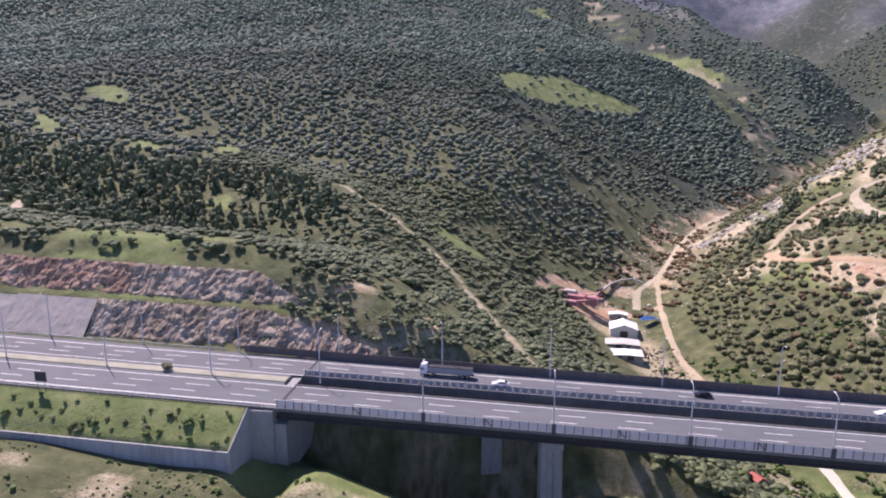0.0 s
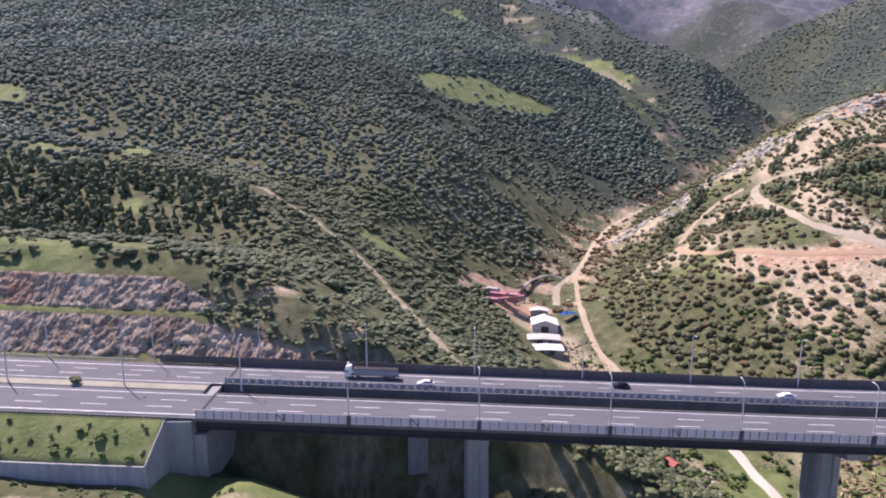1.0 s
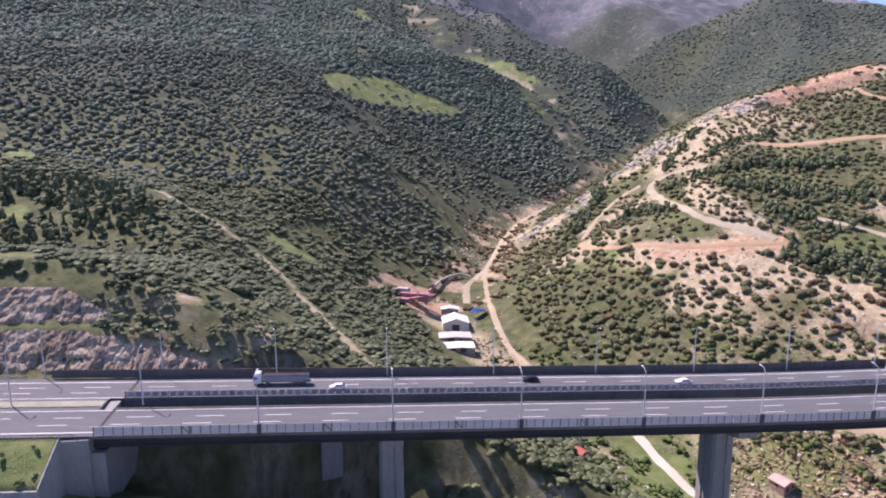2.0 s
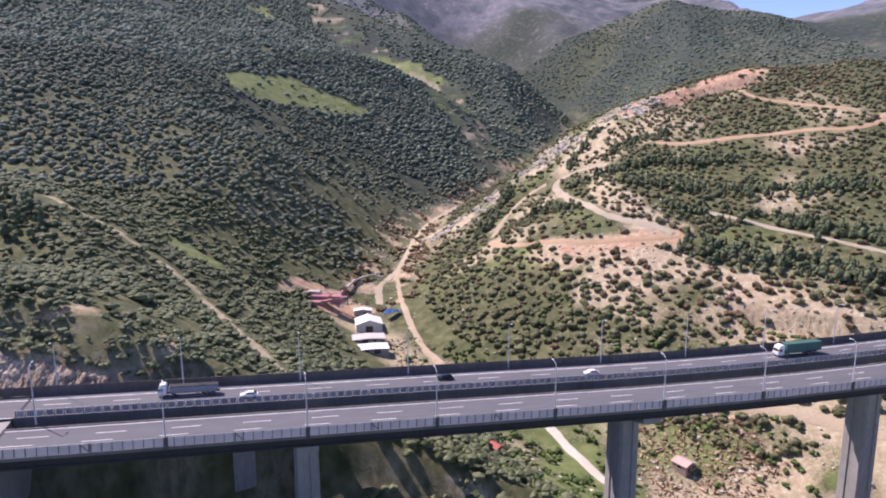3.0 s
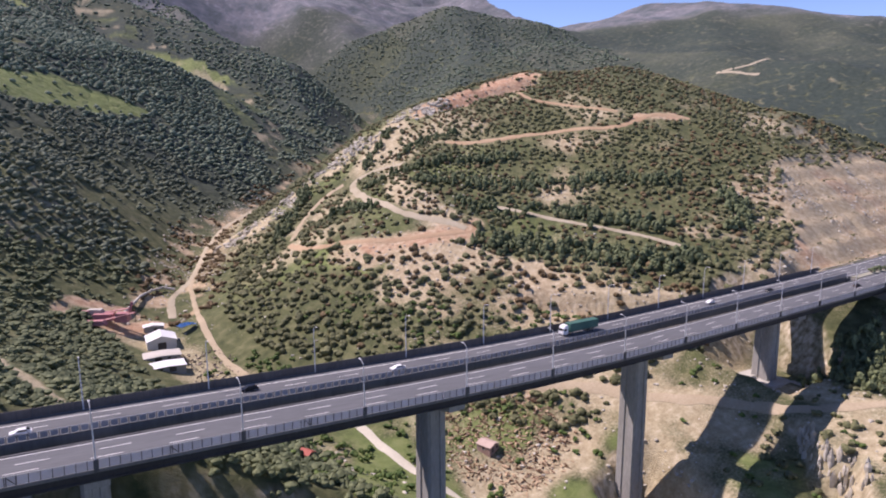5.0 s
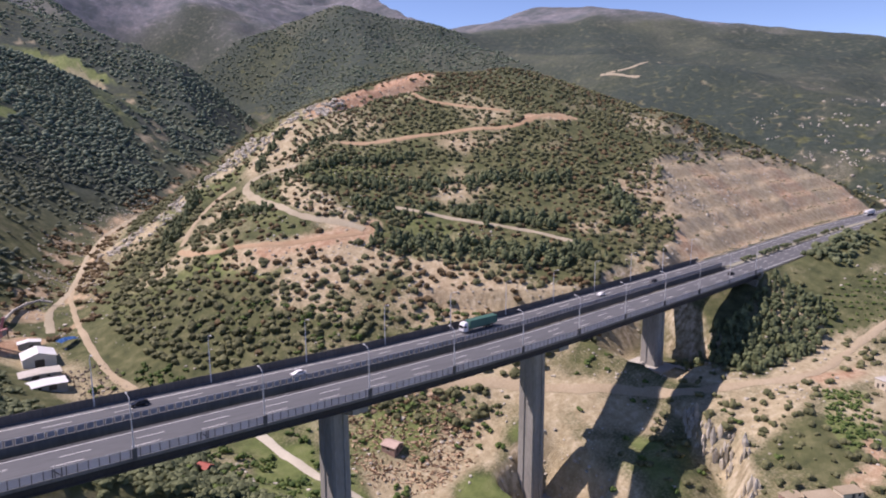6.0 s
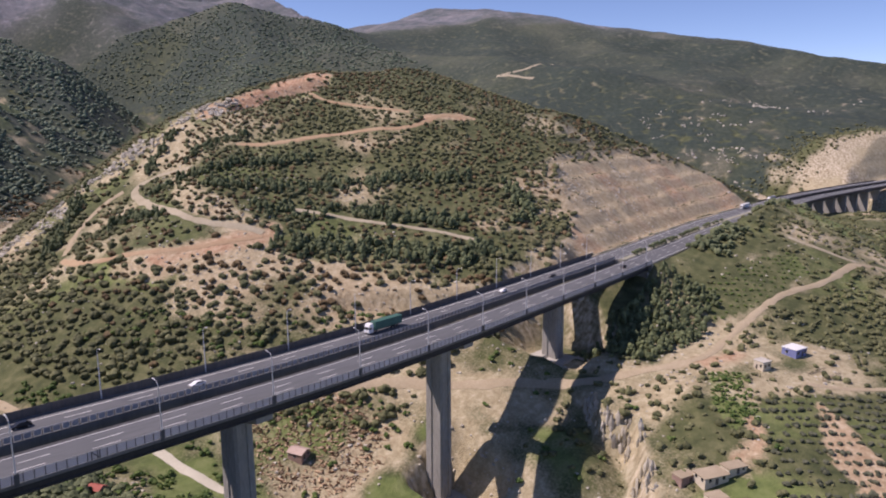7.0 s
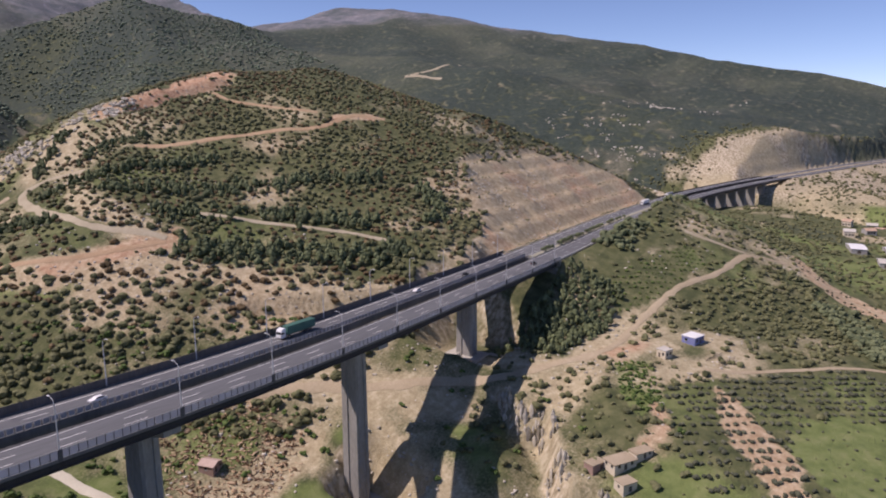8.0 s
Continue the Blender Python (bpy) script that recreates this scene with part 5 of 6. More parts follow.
scatter("roadside_trees", p, rng.uniform(2.5, 4.4, len(p)), near_kinds, LEAF_DARK, "dark trees at the foot of the road bank", "trees")


def orchard(x, y):
    return np.maximum.reduce([inside(x, y, q) for q in (OLIVES, YOUNG_ORCHARD, FAR_OLIVES, GREEN_FIELD, FRESH_PLOT)])


def rows_in(poly, gap_along, gap_across, keep=0.92, shake=0.3):
    """Places in straight rows within an outline."""
    a, b = np.meshgrid(np.arange(-150, 150, gap_along), np.arange(-150, 150, gap_across))
    cx, cy = np.mean(poly, axis=0)
    x, y = (cx + a * 0.76 - b * 0.65).ravel(), (cy + a * 0.65 + b * 0.76).ravel()
    ok = (inside(x, y, poly) > 0.5) & (free(x, y) > 0.5) & (rng.uniform(0, 1, x.shape) < keep)
    return np.stack([x[ok], y[ok]], -1) + rng.normal(0, shake, (ok.sum(), 2))


p = np.concatenate([rows_in(OLIVES, 5.2, 3.3), rows_in(FAR_OLIVES, 5.0, 3.6)])
scatter("olive_orchard", p, rng.uniform(1.0, 1.75, len(p)), mid_kinds, LEAF_GREY, "grey-green olive trees planted in rows", "olive trees")
p = rows_in(YOUNG_ORCHARD, 4.2, 3.4, 0.9)
scatter("young_orchard", p, rng.uniform(0.7, 1.25, len(p)), mid_kinds, LEAF_FRESH, "young fruit trees planted in rows on grass", "fruit trees")
p = rows_in(FAR_TILLED, 5.0, 4.0, 0.7)
scatter("young_orchard", p, rng.uniform(0.7, 1.2, len(p)), far_kinds, LEAF_GREY, "small trees in rows on reddish tilled soil", "fruit trees")
p = rows_in(GREEN_FIELD, 5.4, 4.6, 0.42)
scatter("young_orchard", p, rng.uniform(0.4, 0.9, len(p)), far_kinds, LEAF_GREY, "young olive trees dotted over a green field", "olive trees")
p = field(300, 445, 15, 102, 3.6, lambda x, y: inside(x, y, MAQUIS_PLOT) * free(x, y) * np.clip(0.72 + 0.9 * fbm(x, y, 18, 3, 132), 0.1, 1) * (from_line(x, y, [(288, 88), (312, 80)]) > 13))
scatter("field_scrub", p, rng.uniform(1.2, 2.5, len(p)), mid_kinds, LEAF_OLIVE, "dense olive green scrub above the houses", "shrubs")
p = field(345, 420, -10, 45, 3.4, lambda x, y: band(x, y, [(408, 36), (380, 20), (352, 8)], 8, 3) * 0.9)
scatter("roadside_trees", p, rng.uniform(2.2, 3.8, len(p)), near_kinds, LEAF_DARK, "row of dark trees beside the tilled strip", "trees")
p = field(196, 900, -160, 150, 5.4, lambda x, y: free(x, y) * (road_y(x) - y > 24) * (1 - orchard(x, y)) * (1 - inside(x, y, MAQUIS_PLOT)) * (1 - inside(x, y, FAR_TILLED)) * np.clip(0.5 + 1.1 * fbm(x, y, 40, 3, 113), 0.06, 0.95) * (GSLOPE_at(x, y) < 0.8) * (from_line(x, y, [(288, 88), (312, 80)]) > 12))
scatter("field_bushes", p, rng.uniform(1.2, 2.4, len(p)), mid_kinds, LEAF_OLIVE, "olive green bushes on the fields before the bridge", "bushes")
p = field(-200, -20, 60, 132, 5.0, lambda x, y: free(x, y) * (y < 126) * np.clip(0.2 + 0.9 * fbm(x, y, 24, 3, 114), 0.02, 0.7))
scatter("bank_bushes", p, rng.uniform(0.7, 1.6, len(p)), near_kinds, LEAF_FRESH, "low green bushes on the grassy bank", "bushes")
p = field(-72, 14, 180, 210, 2.9, lambda x, y: (y - road_y(x) > 21 + 0.25 * np.maximum(-40 - x, 0)) * np.clip(0.75 + fbm(x, y, 12, 3, 141), 0.1, 1))
scatter("bank_bushes", p, rng.uniform(0.9, 2.3, len(p)), near_kinds, LEAF_DARK, "olive green bushes on the bank above the cutting", "bushes")
p = field(230, 278, 70, 102, 2.3, lambda x, y: free(x, y) * inside(x, y, FRESH_PLOT) * 0.9)
scatter("fresh_saplings", p, rng.uniform(0.8, 1.5, len(p)), near_kinds, LEAF_FRESH, "dense bright green saplings on a small plot", "saplings")
p = field(190, 330, 14, 130, 2.6, lambda x, y: free(x, y) * (GSLOPE_at(x, y) < 0.9) * step(-0.1, 0.3, fbm(x, y, 12, 3, 133)) * 0.3)
scatter("grass_tufts", p, rng.uniform(0.3, 0.7, len(p)), far_kinds, LEAF_OLIVE, "grass tufts between the olive trees", "grass")
p = field(-280, -64, 196, 262, 4.5, lambda x, y: free(x, y) * (y - road_y(x) > 44) * np.clip(0.30 + 0.9 * fbm(x, y, 22, 3, 120), 0.06, 0.85))
scatter("bank_bushes", p, rng.uniform(0.6, 1.8, len(p)), near_kinds, LEAF_DARK, "scattered green bushes on the grassy slope above the cutting", "bushes")
p = field(-150, 5, 88, 136, 3.4, lambda x, y: (y < 129) * np.clip(0.3 + 1.0 * fbm(x, y, 16, 3, 125), 0.03, 0.8))
scatter("bank_bushes", p, rng.uniform(0.3, 1.0, len(p)), near_kinds, LEAF_FRESH, "low green bushes on the grassy mound before the abutment", "bushes")
# dry brushwood and rubble round the ruined house
p = field(112, 172, 176, 232, 1.3, lambda x, y: free(x, y) * step(30, 18, np.hypot(x - 146, y - 204) + 9 * fbm(x, y, 14, 3, 117)) * 0.8 * (np.hypot(x - 139, y - 201) > 6))
RUBBLE = surface("dry_brushwood", (0.10, 0.055, 0.03), (0.52, 0.38, 0.25), 1.5, 0.95, vary=0.9)
scatter("rubble", p, rng.uniform(0.8, 1.8, len(p)), [(v * np.array([2.0, 0.5, 0.9]), f) for v, f in (lobes(3, 0.7, 0.0, 0.3, 0.36, 0.5, 0.5) for _ in range(7))], RUBBLE, "brown rubble and dry brushwood round the ruined house", "rubble")
p = field(-190, -10, 88, 130, 1.5, lambda x, y: (y < 128.5) * step(-0.25, 0.25, fbm(x, y, 14, 3, 126)) * 0.75)
scatter("dry_tufts", p, rng.uniform(0.2, 0.55, len(p)), far_kinds, LEAF_OLIVE, "dry olive tufts on the rough bank below the wall", "grass")
p = field(176, 268, 96, 218, 3.0, lambda x, y: free(x, y) * step(-0.1, 0.3, fbm(x, y, 15, 3, 127)) * 0.4)
scatter("rubble", p, rng.uniform(0.3, 1.0, len(p)), [lobes(1, 0.1, 0.1, 0.3, 0.6, 0.7, 0.35) for _ in range(5)], STONE, "pale loose stones on the excavated slope", "rocks")
p = field(40, 90, 296, 372, 2.0, lambda x, y: step(15, 7, np.hypot(x - 66, (y - 330) * 0.5) + 5 * fbm(x, y, 9, 3, 128)) * 0.5 * (np.abs(x - 47) > 9))
YARD = surface("yard_scrap", (0.07, 0.055, 0.045), (0.30, 0.25, 0.20), 1.5, 0.9, vary=0.8)
scatter("yard_scrap", p, rng.uniform(0.5, 1.5, len(p)), [lobes(2, 0.6, 0.0, 0.5, 0.5, 0.7, 0.45) for _ in range(6)], YARD, "heaps of brown scrap and spoil in the plant yard", "scrap")
# stones
p = field(60, 480, 60, 520, 2.7, lambda x, y: free(x, y) * (np.clip(grid_at(SOIL, x, y) * 0.5 + 0.25 * (y > 200) * (x < 260) + grid_at(ROCK, x, y), 0, 1)) * step(-0.1, 0.35, fbm(x, y, 22, 3, 115)) * 0.8)
stones = [lobes(1, 0.1, 0.1, 0.3, 0.6, 0.7, 0.35) for _ in range(5)]
scatter("boulders", p, rng.uniform(0.45, 1.5, len(p)), stones, STONE, "pale limestone boulders lying on the slope", "rocks")
p = field(720, 1400, 150, 520, 7.0, lambda x, y: (grid_at(ROCK, x, y) > 0.35) * (y > np.interp(x, [q[0] for q in QUARRY], [q[1] for q in QUARRY]) - 14) * step(0.1, 0.5, fbm(x, y, 24, 3, 136) + 0.1) * 0.3)
scatter("outcrops", p, rng.uniform(1.6, 4.0, len(p)), stones, STONE, "white limestone outcrops among far scrub", "rocks")
p = field(540, 1200, 220, 560, 4.6, lambda x, y: np.maximum.reduce([band(x, y, q, w, 12) for q, w in (([(880, 290), (889, 372), (964, 450)], 34), ([(1001, 386), (1093, 367), (1173, 375)], 26), ([(560, 268), (600, 242), (660, 232), (740, 250), (840, 276)], 17))]) * step(0.05, 0.3, fbm(x, y, 22, 3, 140)) * 0.55 * (y - road_y(x) > 34))
scatter("outcrops", p, rng.uniform(1.6, 3.6, len(p)), stones, STONE, "white limestone outcrops scattered through far scrub", "rocks")
p = field(880, 1250, 20, 140, 5.5, lambda x, y: (road_y(x) - y > 22) * np.clip(0.25 + 0.9 * fbm(x, y, 35, 3, 134), 0.03, 0.8))
scatter("field_bushes", p, rng.uniform(1.4, 3.2, len(p)), far_kinds, LEAF_OLIVE, "bushes on the pale spoil slope beside the far viaduct", "bushes")
slabs = [(v * np.array([0.45, 0.9, 2.6]), f) for v, f in (lobes(2, 0.5, 0.0, 0.3, 0.55, 1.0, 0.4) for _ in range(6))]
p = field(180, 232, 66, 134, 1.7, lambda x, y: (GSLOPE_at(x, y) > 0.95) * step(-0.25, 0.1, fbm(x, y, 9, 3, 135)) * 0.75)
scatter("cliff_slabs", p, rng.uniform(0.9, 2.1, len(p)), slabs, STONE, "upright pale limestone slabs of the cliff", "rocks")

# ---- the cutting behind the road ----
def cracked(name, dark, mid, pale):
    """Broken rock: blocks parted by dark cracks, stained in patches."""
    m, t, b = mat(name, 0.95)
    n, l = t.nodes, t.links
    geo, mp = n.new("ShaderNodeNewGeometry"), n.new("ShaderNodeMapping")
    mp.inputs["Scale"].default_value = (1.1, 0.9, 0.75)
    mp.inputs["Rotation"].default_value = (0.1, 0.12, 0.2)
    l.new(geo.outputs["Position"], mp.inputs[0])
    warp, big, fine = n.new("ShaderNodeTexNoise"), n.new("ShaderNodeTexNoise"), n.new("ShaderNodeTexNoise")
    for q, k in ((warp, 0.6), (big, 0.09), (fine, 1.6)):
        q.inputs["Scale"].default_value, q.inputs["Detail"].default_value = k, 5
        l.new(mp.outputs[0], q.inputs["Vector"])
    add = n.new("ShaderNodeMix")
    add.data_type, add.blend_type, add.inputs[0].default_value = "RGBA", "ADD", 1.0
    l.new(mp.outputs[0], add.inputs[6])
    l.new(warp.outputs["Color"], add.inputs[7])
    edge, cell = n.new("ShaderNodeTexVoronoi"), n.new("ShaderNodeTexVoronoi")
    edge.feature = "DISTANCE_TO_EDGE"
    for q in (edge, cell):
        q.inputs["Scale"].default_value = 0.95
        l.new(add.outputs[2], q.inputs["Vector"])
    mixed = n.new("ShaderNodeMix")
    mixed.data_type, mixed.inputs[0].default_value = "FLOAT", 0.45
    l.new(big.outputs[0], mixed.inputs[2])
    l.new(fine.outputs[0], mixed.inputs[3])
    ramp = n.new("ShaderNodeValToRGB")
    ramp.color_ramp.elements.new(0.5)
    for e, (p, c) in zip(ramp.color_ramp.elements, ((0.36, dark), (0.5, mid), (0.64, pale))):
        e.position, e.color = p, (*c, 1)
    l.new(mixed.outputs[0], ramp.inputs[0])
    crack = n.new("ShaderNodeMapRange")
    crack.inputs["From Max"].default_value, crack.inputs["To Min"].default_value = 0.045, 0.55
    l.new(edge.outputs["Distance"], crack.inputs[0])
    mul = n.new("ShaderNodeMix")
    mul.data_type, mul.blend_type, mul.inputs[0].default_value = "RGBA", "MULTIPLY", 1.0
    l.new(ramp.outputs[0], mul.inputs[6])
    l.new(crack.outputs[0], mul.inputs[7])
    l.new(mul.outputs[2], b.inputs["Base Color"])
    h = n.new("ShaderNodeMath")
    h.operation, h.inputs[1].default_value = "MULTIPLY_ADD", 0.9
    l.new(cell.outputs["Color"], h.inputs[0])
    l.new(crack.outputs[0], h.inputs[2])
    bp = n.new("ShaderNodeBump")
    bp.inputs["Strength"].default_value, bp.inputs["Distance"].default_value = 0.9, 0.45
    l.new(h.outputs[0], bp.inputs["Height"])
    l.new(bp.outputs[0], b.inputs["Normal"])
    return m


ROCKFACE = cracked("blasted_rock", (0.20, 0.15, 0.105), (0.37, 0.295, 0.22), (0.58, 0.49, 0.385))
ROCKRED = cracked("red_rock", (0.24, 0.15, 0.105), (0.38, 0.24, 0.17), (0.50, 0.37, 0.28))
MASONRY = surface("pitched_stone", (0.42, 0.36, 0.30), (0.62, 0.545, 0.46), 2.2, 0.95, bump=0.5, depth=0.2)


def rock_face(x0, x1, d0, h0, high, slope, material, label, rough=1.0, fade=(-82, -36)):
    xs = np.arange(x0, x1, 0.45)
    vs = np.arange(0, high + 0.01, 0.42)
    x, v = np.meshgrid(xs, vs)
    d = d0 + v / slope
    y, z = road_y(x) + HALF + d, road_z(x) - 0.3 + h0 + v
    cell = np.floor(fbm(x, v * 1.2, 3.6, 3, 121) * 6) / 6
    crack = fbm(x * 1.3, v * 1.1, 1.9, 2, 122, True)
    block = np.floor(fbm(x * 1.1, v * 1.2, 1.7, 2, 123) * 4) / 4
    out = rough * (0.7 * cell + 0.35 * crack + 0.55 * block + 0.3) * np.clip(np.minimum(v, high - v + 0.5), 0, 1)
    co = np.stack([x, y - (0.5 if rough > 0.5 else 1.5) - out, z + 0.3 * out], -1)
    ok = ((gz(x, y + 1.0) > z - 1.6) | (rough < 0.5)) & (v < high * (1.05 - np.clip((x - fade[0]) / (fade[1] - fade[0]), 0, 1) + 0.15 * fbm(x, v, 5, 2, 124)))
    i = np.arange(x.size).reshape(x.shape)
    good = ok[:-1, :-1] & ok[1:, 1:]
    q = np.stack([i[:-1, :-1], i[:-1, 1:], i[1:, 1:], i[1:, :-1]], -1)[good]
    return tagged(new("rock_cutting", mesh_arrays("rock_cutting", co.reshape(-1, 3), q, material, False)), label, "rock face", kind="structure")


rock_face(-250, -128, 3, 0, 9.5, 1.05, MASONRY, "pale pitched stone revetment beside the road", 0.12)
rock_face(-128, -36, 3, 0, 9.5, 1.05, ROCKFACE, "grey blasted rock face of the road cutting", 1.0, (-74, -33))
rock_face(-122, -50, 15.5, 9.5, 8.5, 1.05, ROCKFACE, "grey and purple rock face above the bench", 1.0, (-84, -62))
rock_face(-250, -122, 15.5, 9.5, 8.5, 1.05, ROCKRED, "reddish rock face above the bench")

# ---- retaining wall of the embankment ----
wall = empty("retaining_wall", pose(0, 0, 0), "tall grey concrete retaining wall below a grassy embankment", "wall")
bm = bmesh.new()
for k in range(24):
    x1 = -63.5 - 4.0 * k
    x0 = x1 - 3.97
    za, zb = float(gz(x0, 131.4)) + 0.35, float(gz(x1, 131.4)) + 0.35
    z = max(za, zb)
    bm = bmesh.new()
    box(bm, x0, x1, 130.45, 130.92, -16, 0, 0.03)
    for vv in bm.verts:
        if vv.co.z > -1:
            vv.co.z = float(road_z(vv.co.x)) - 5.75
    part("wall_panel", bm, WALLMAT, wall)
bm = bmesh.new()
v = []
for x in (-63.5, -63.05):
    v.append([bm.verts.new((x, yy, zz)) for yy, zz in ((130.45, -18), (141.6, -18), (141.6, float(road_z(-60)) - 0.2), (130.45, float(road_z(-60)) - 5.6))])
bm.faces.new(v[0])
bm.faces.new(v[1][::-1])
for i in range(4):
    bm.faces.new((v[0][i], v[1][i], v[1][(i + 1) % 4], v[0][(i + 1) % 4]))
bmesh.ops.recalc_face_normals(bm, faces=bm.faces)
part("wing_wall", bm, WALLMAT, wall, "sloping concrete wing wall")
bm = bmesh.new()
tube(bm, [(-63.3, 130.4, float(road_z(-60)) - 5.4), (-63.3, 141.6, float(road_z(-60)) - 0.05)], [0.2, 0.2], 6)
part("coping", bm, PALE, wall, "pale coping on the wing wall")

# ---- guard rails and median ----
def guard_rail(x0, x1, across, label="galvanised guard rail along the motorway"):
    rail = empty("guard_rail", pose(0, 0, 0), label, "guard rail", "guard rails")
    bm = bmesh.new()
    sweep(bm, np.arange(x0, x1, 6.0), [(across - 0.05, 0.45), (across + 0.05, 0.45), (across + 0.09, 0.6), (across + 0.05, 0.78), (across - 0.05, 0.78)])
    part("beam", bm, STEEL, rail)
    bm = bmesh.new()
    box(bm, -0.06, 0.06, -0.06, 0.06, -0.3, 0.72)
    first = None
    for x in np.arange(x0, x1 - 1, 4.0):
        if first is None:
            first = part("rail_post", bm, STEEL, rail)
            first.matrix_basis = on_road(x, across)
        else:
            share("rail_post", first, on_road(x, across), rail)


guard_rail(-240, LEFT_END - 1, NEAR[0] + 0.3)
guard_rail(-240, LEFT_END - 24, FAR[1] - 0.2)
guard_rail(RIGHT_END + 1, 590, NEAR[0] + 0.3)
guard_rail(RIGHT_END + 1, 590, FAR[1] - 0.2)
for x0, x1 in ((-400, LEFT_END - 1), (RIGHT_END + 1, FAR_START - 2)):
    bm = bmesh.new()
    sweep(bm, np.arange(x0, x1, 5.0), [(-1.5, -0.2), (1.7, -0.2), (1.7, 0.2), (0.9, 0.32), (-0.9, 0.32), (-1.5, 0.2)])
    tagged(part("median", bm, MEDIAN), "pale gravelled median strip between the carriageways", "median", kind="structure")
    for lo, hi in ((-3.05, -1.5), (1.7, 3.55)):
        bm = bmesh.new()
        sweep(bm, np.arange(x0, x1, 5.0), [(lo, -0.25), (hi, -0.25), (hi, 0.016), (lo, 0.016)])
        tagged(part("road_shoulder", bm, ASPHALT), "grey asphalt shoulder beside the median strip", "road shoulder", kind="structure")


# ---- bushes one could count ----
def shrub(m, size, leaf, label, group=""):
    s = empty("shrub", m, label, "shrub", group)
    bm = bmesh.new()
    for a in (0.3, 2.4, 4.5):
        tube(bm, [(0, 0, -0.1), (0.2 * math.cos(a) * size, 0.2 * math.sin(a) * size, 0.6 * size)], [0.06 * size, 0.03 * size], 5)
    part("stems", bm, BARK, s)
    v, f = lobes(10, 0.65, 0.25, 1.0, 0.36)
    o = new("crown", mesh_arrays("crown", v * size, f, leaf, False))
    o.parent = s
    return s


first = [shrub(pose(-75, 136, float(gz(-75, 136))), 1.5, LEAF_FRESH, "small green shrub growing on the grassy embankment", "embankment shrubs"), shrub(pose(-84, 134, float(gz(-84, 134))), 1.1, LEAF_OLIVE, "small olive shrub growing on the grassy embankment", "embankment shrubs")]
for k in range(64):
    x, y = rng.uniform(-135, -64), rng.uniform(131.8, 140.2)
    copy_thing(first[k % 2], pose(x, y, float(gz(x, y)) - 0.05, 0, 0, rng.uniform(0, 360)) @ Matrix.Scale(rng.uniform(0.3, 0.85), 4))
shrub(on_road(-92, 0, 0.3), 1.9, LEAF_OLIVE, "round olive bush standing in the median strip")
mb = shrub(on_road(345, 0, 0.3), 2.5, LEAF_DARK, "round dark bush in the far median strip", "median bushes")
for x in (352, 358, 369, 377, 383, 388, 399, 404, 410, 420, 426, 431, 440, 446, 452, 466, 474, 485, 492, 503):
    copy_thing(mb, on_road(x, rng.uniform(-0.3, 0.3), 0.3) @ Matrix.Scale(rng.uniform(0.7, 1.2), 4))

# ---- road sign ----
sx, sa = -113.5, NEAR[0] - 0.6
sign = empty("road_sign", upright(on_road(sx, sa, -0.3)), "dark backed road sign on two steel posts", "road sign")
for dx in (-0.9, 0.9):
    bm = bmesh.new()
    tube(bm, [(dx, 0, -0.4), (dx, 0, 4.6)], [0.07, 0.07], 6)
    part("post", bm, DARKSTEEL, sign)
bm = bmesh.new()
box(bm, -1.5, 1.5, -0.12, -0.05, 2.3, 4.7, 0.03)
part("board", bm, SIGNBACK, sign)


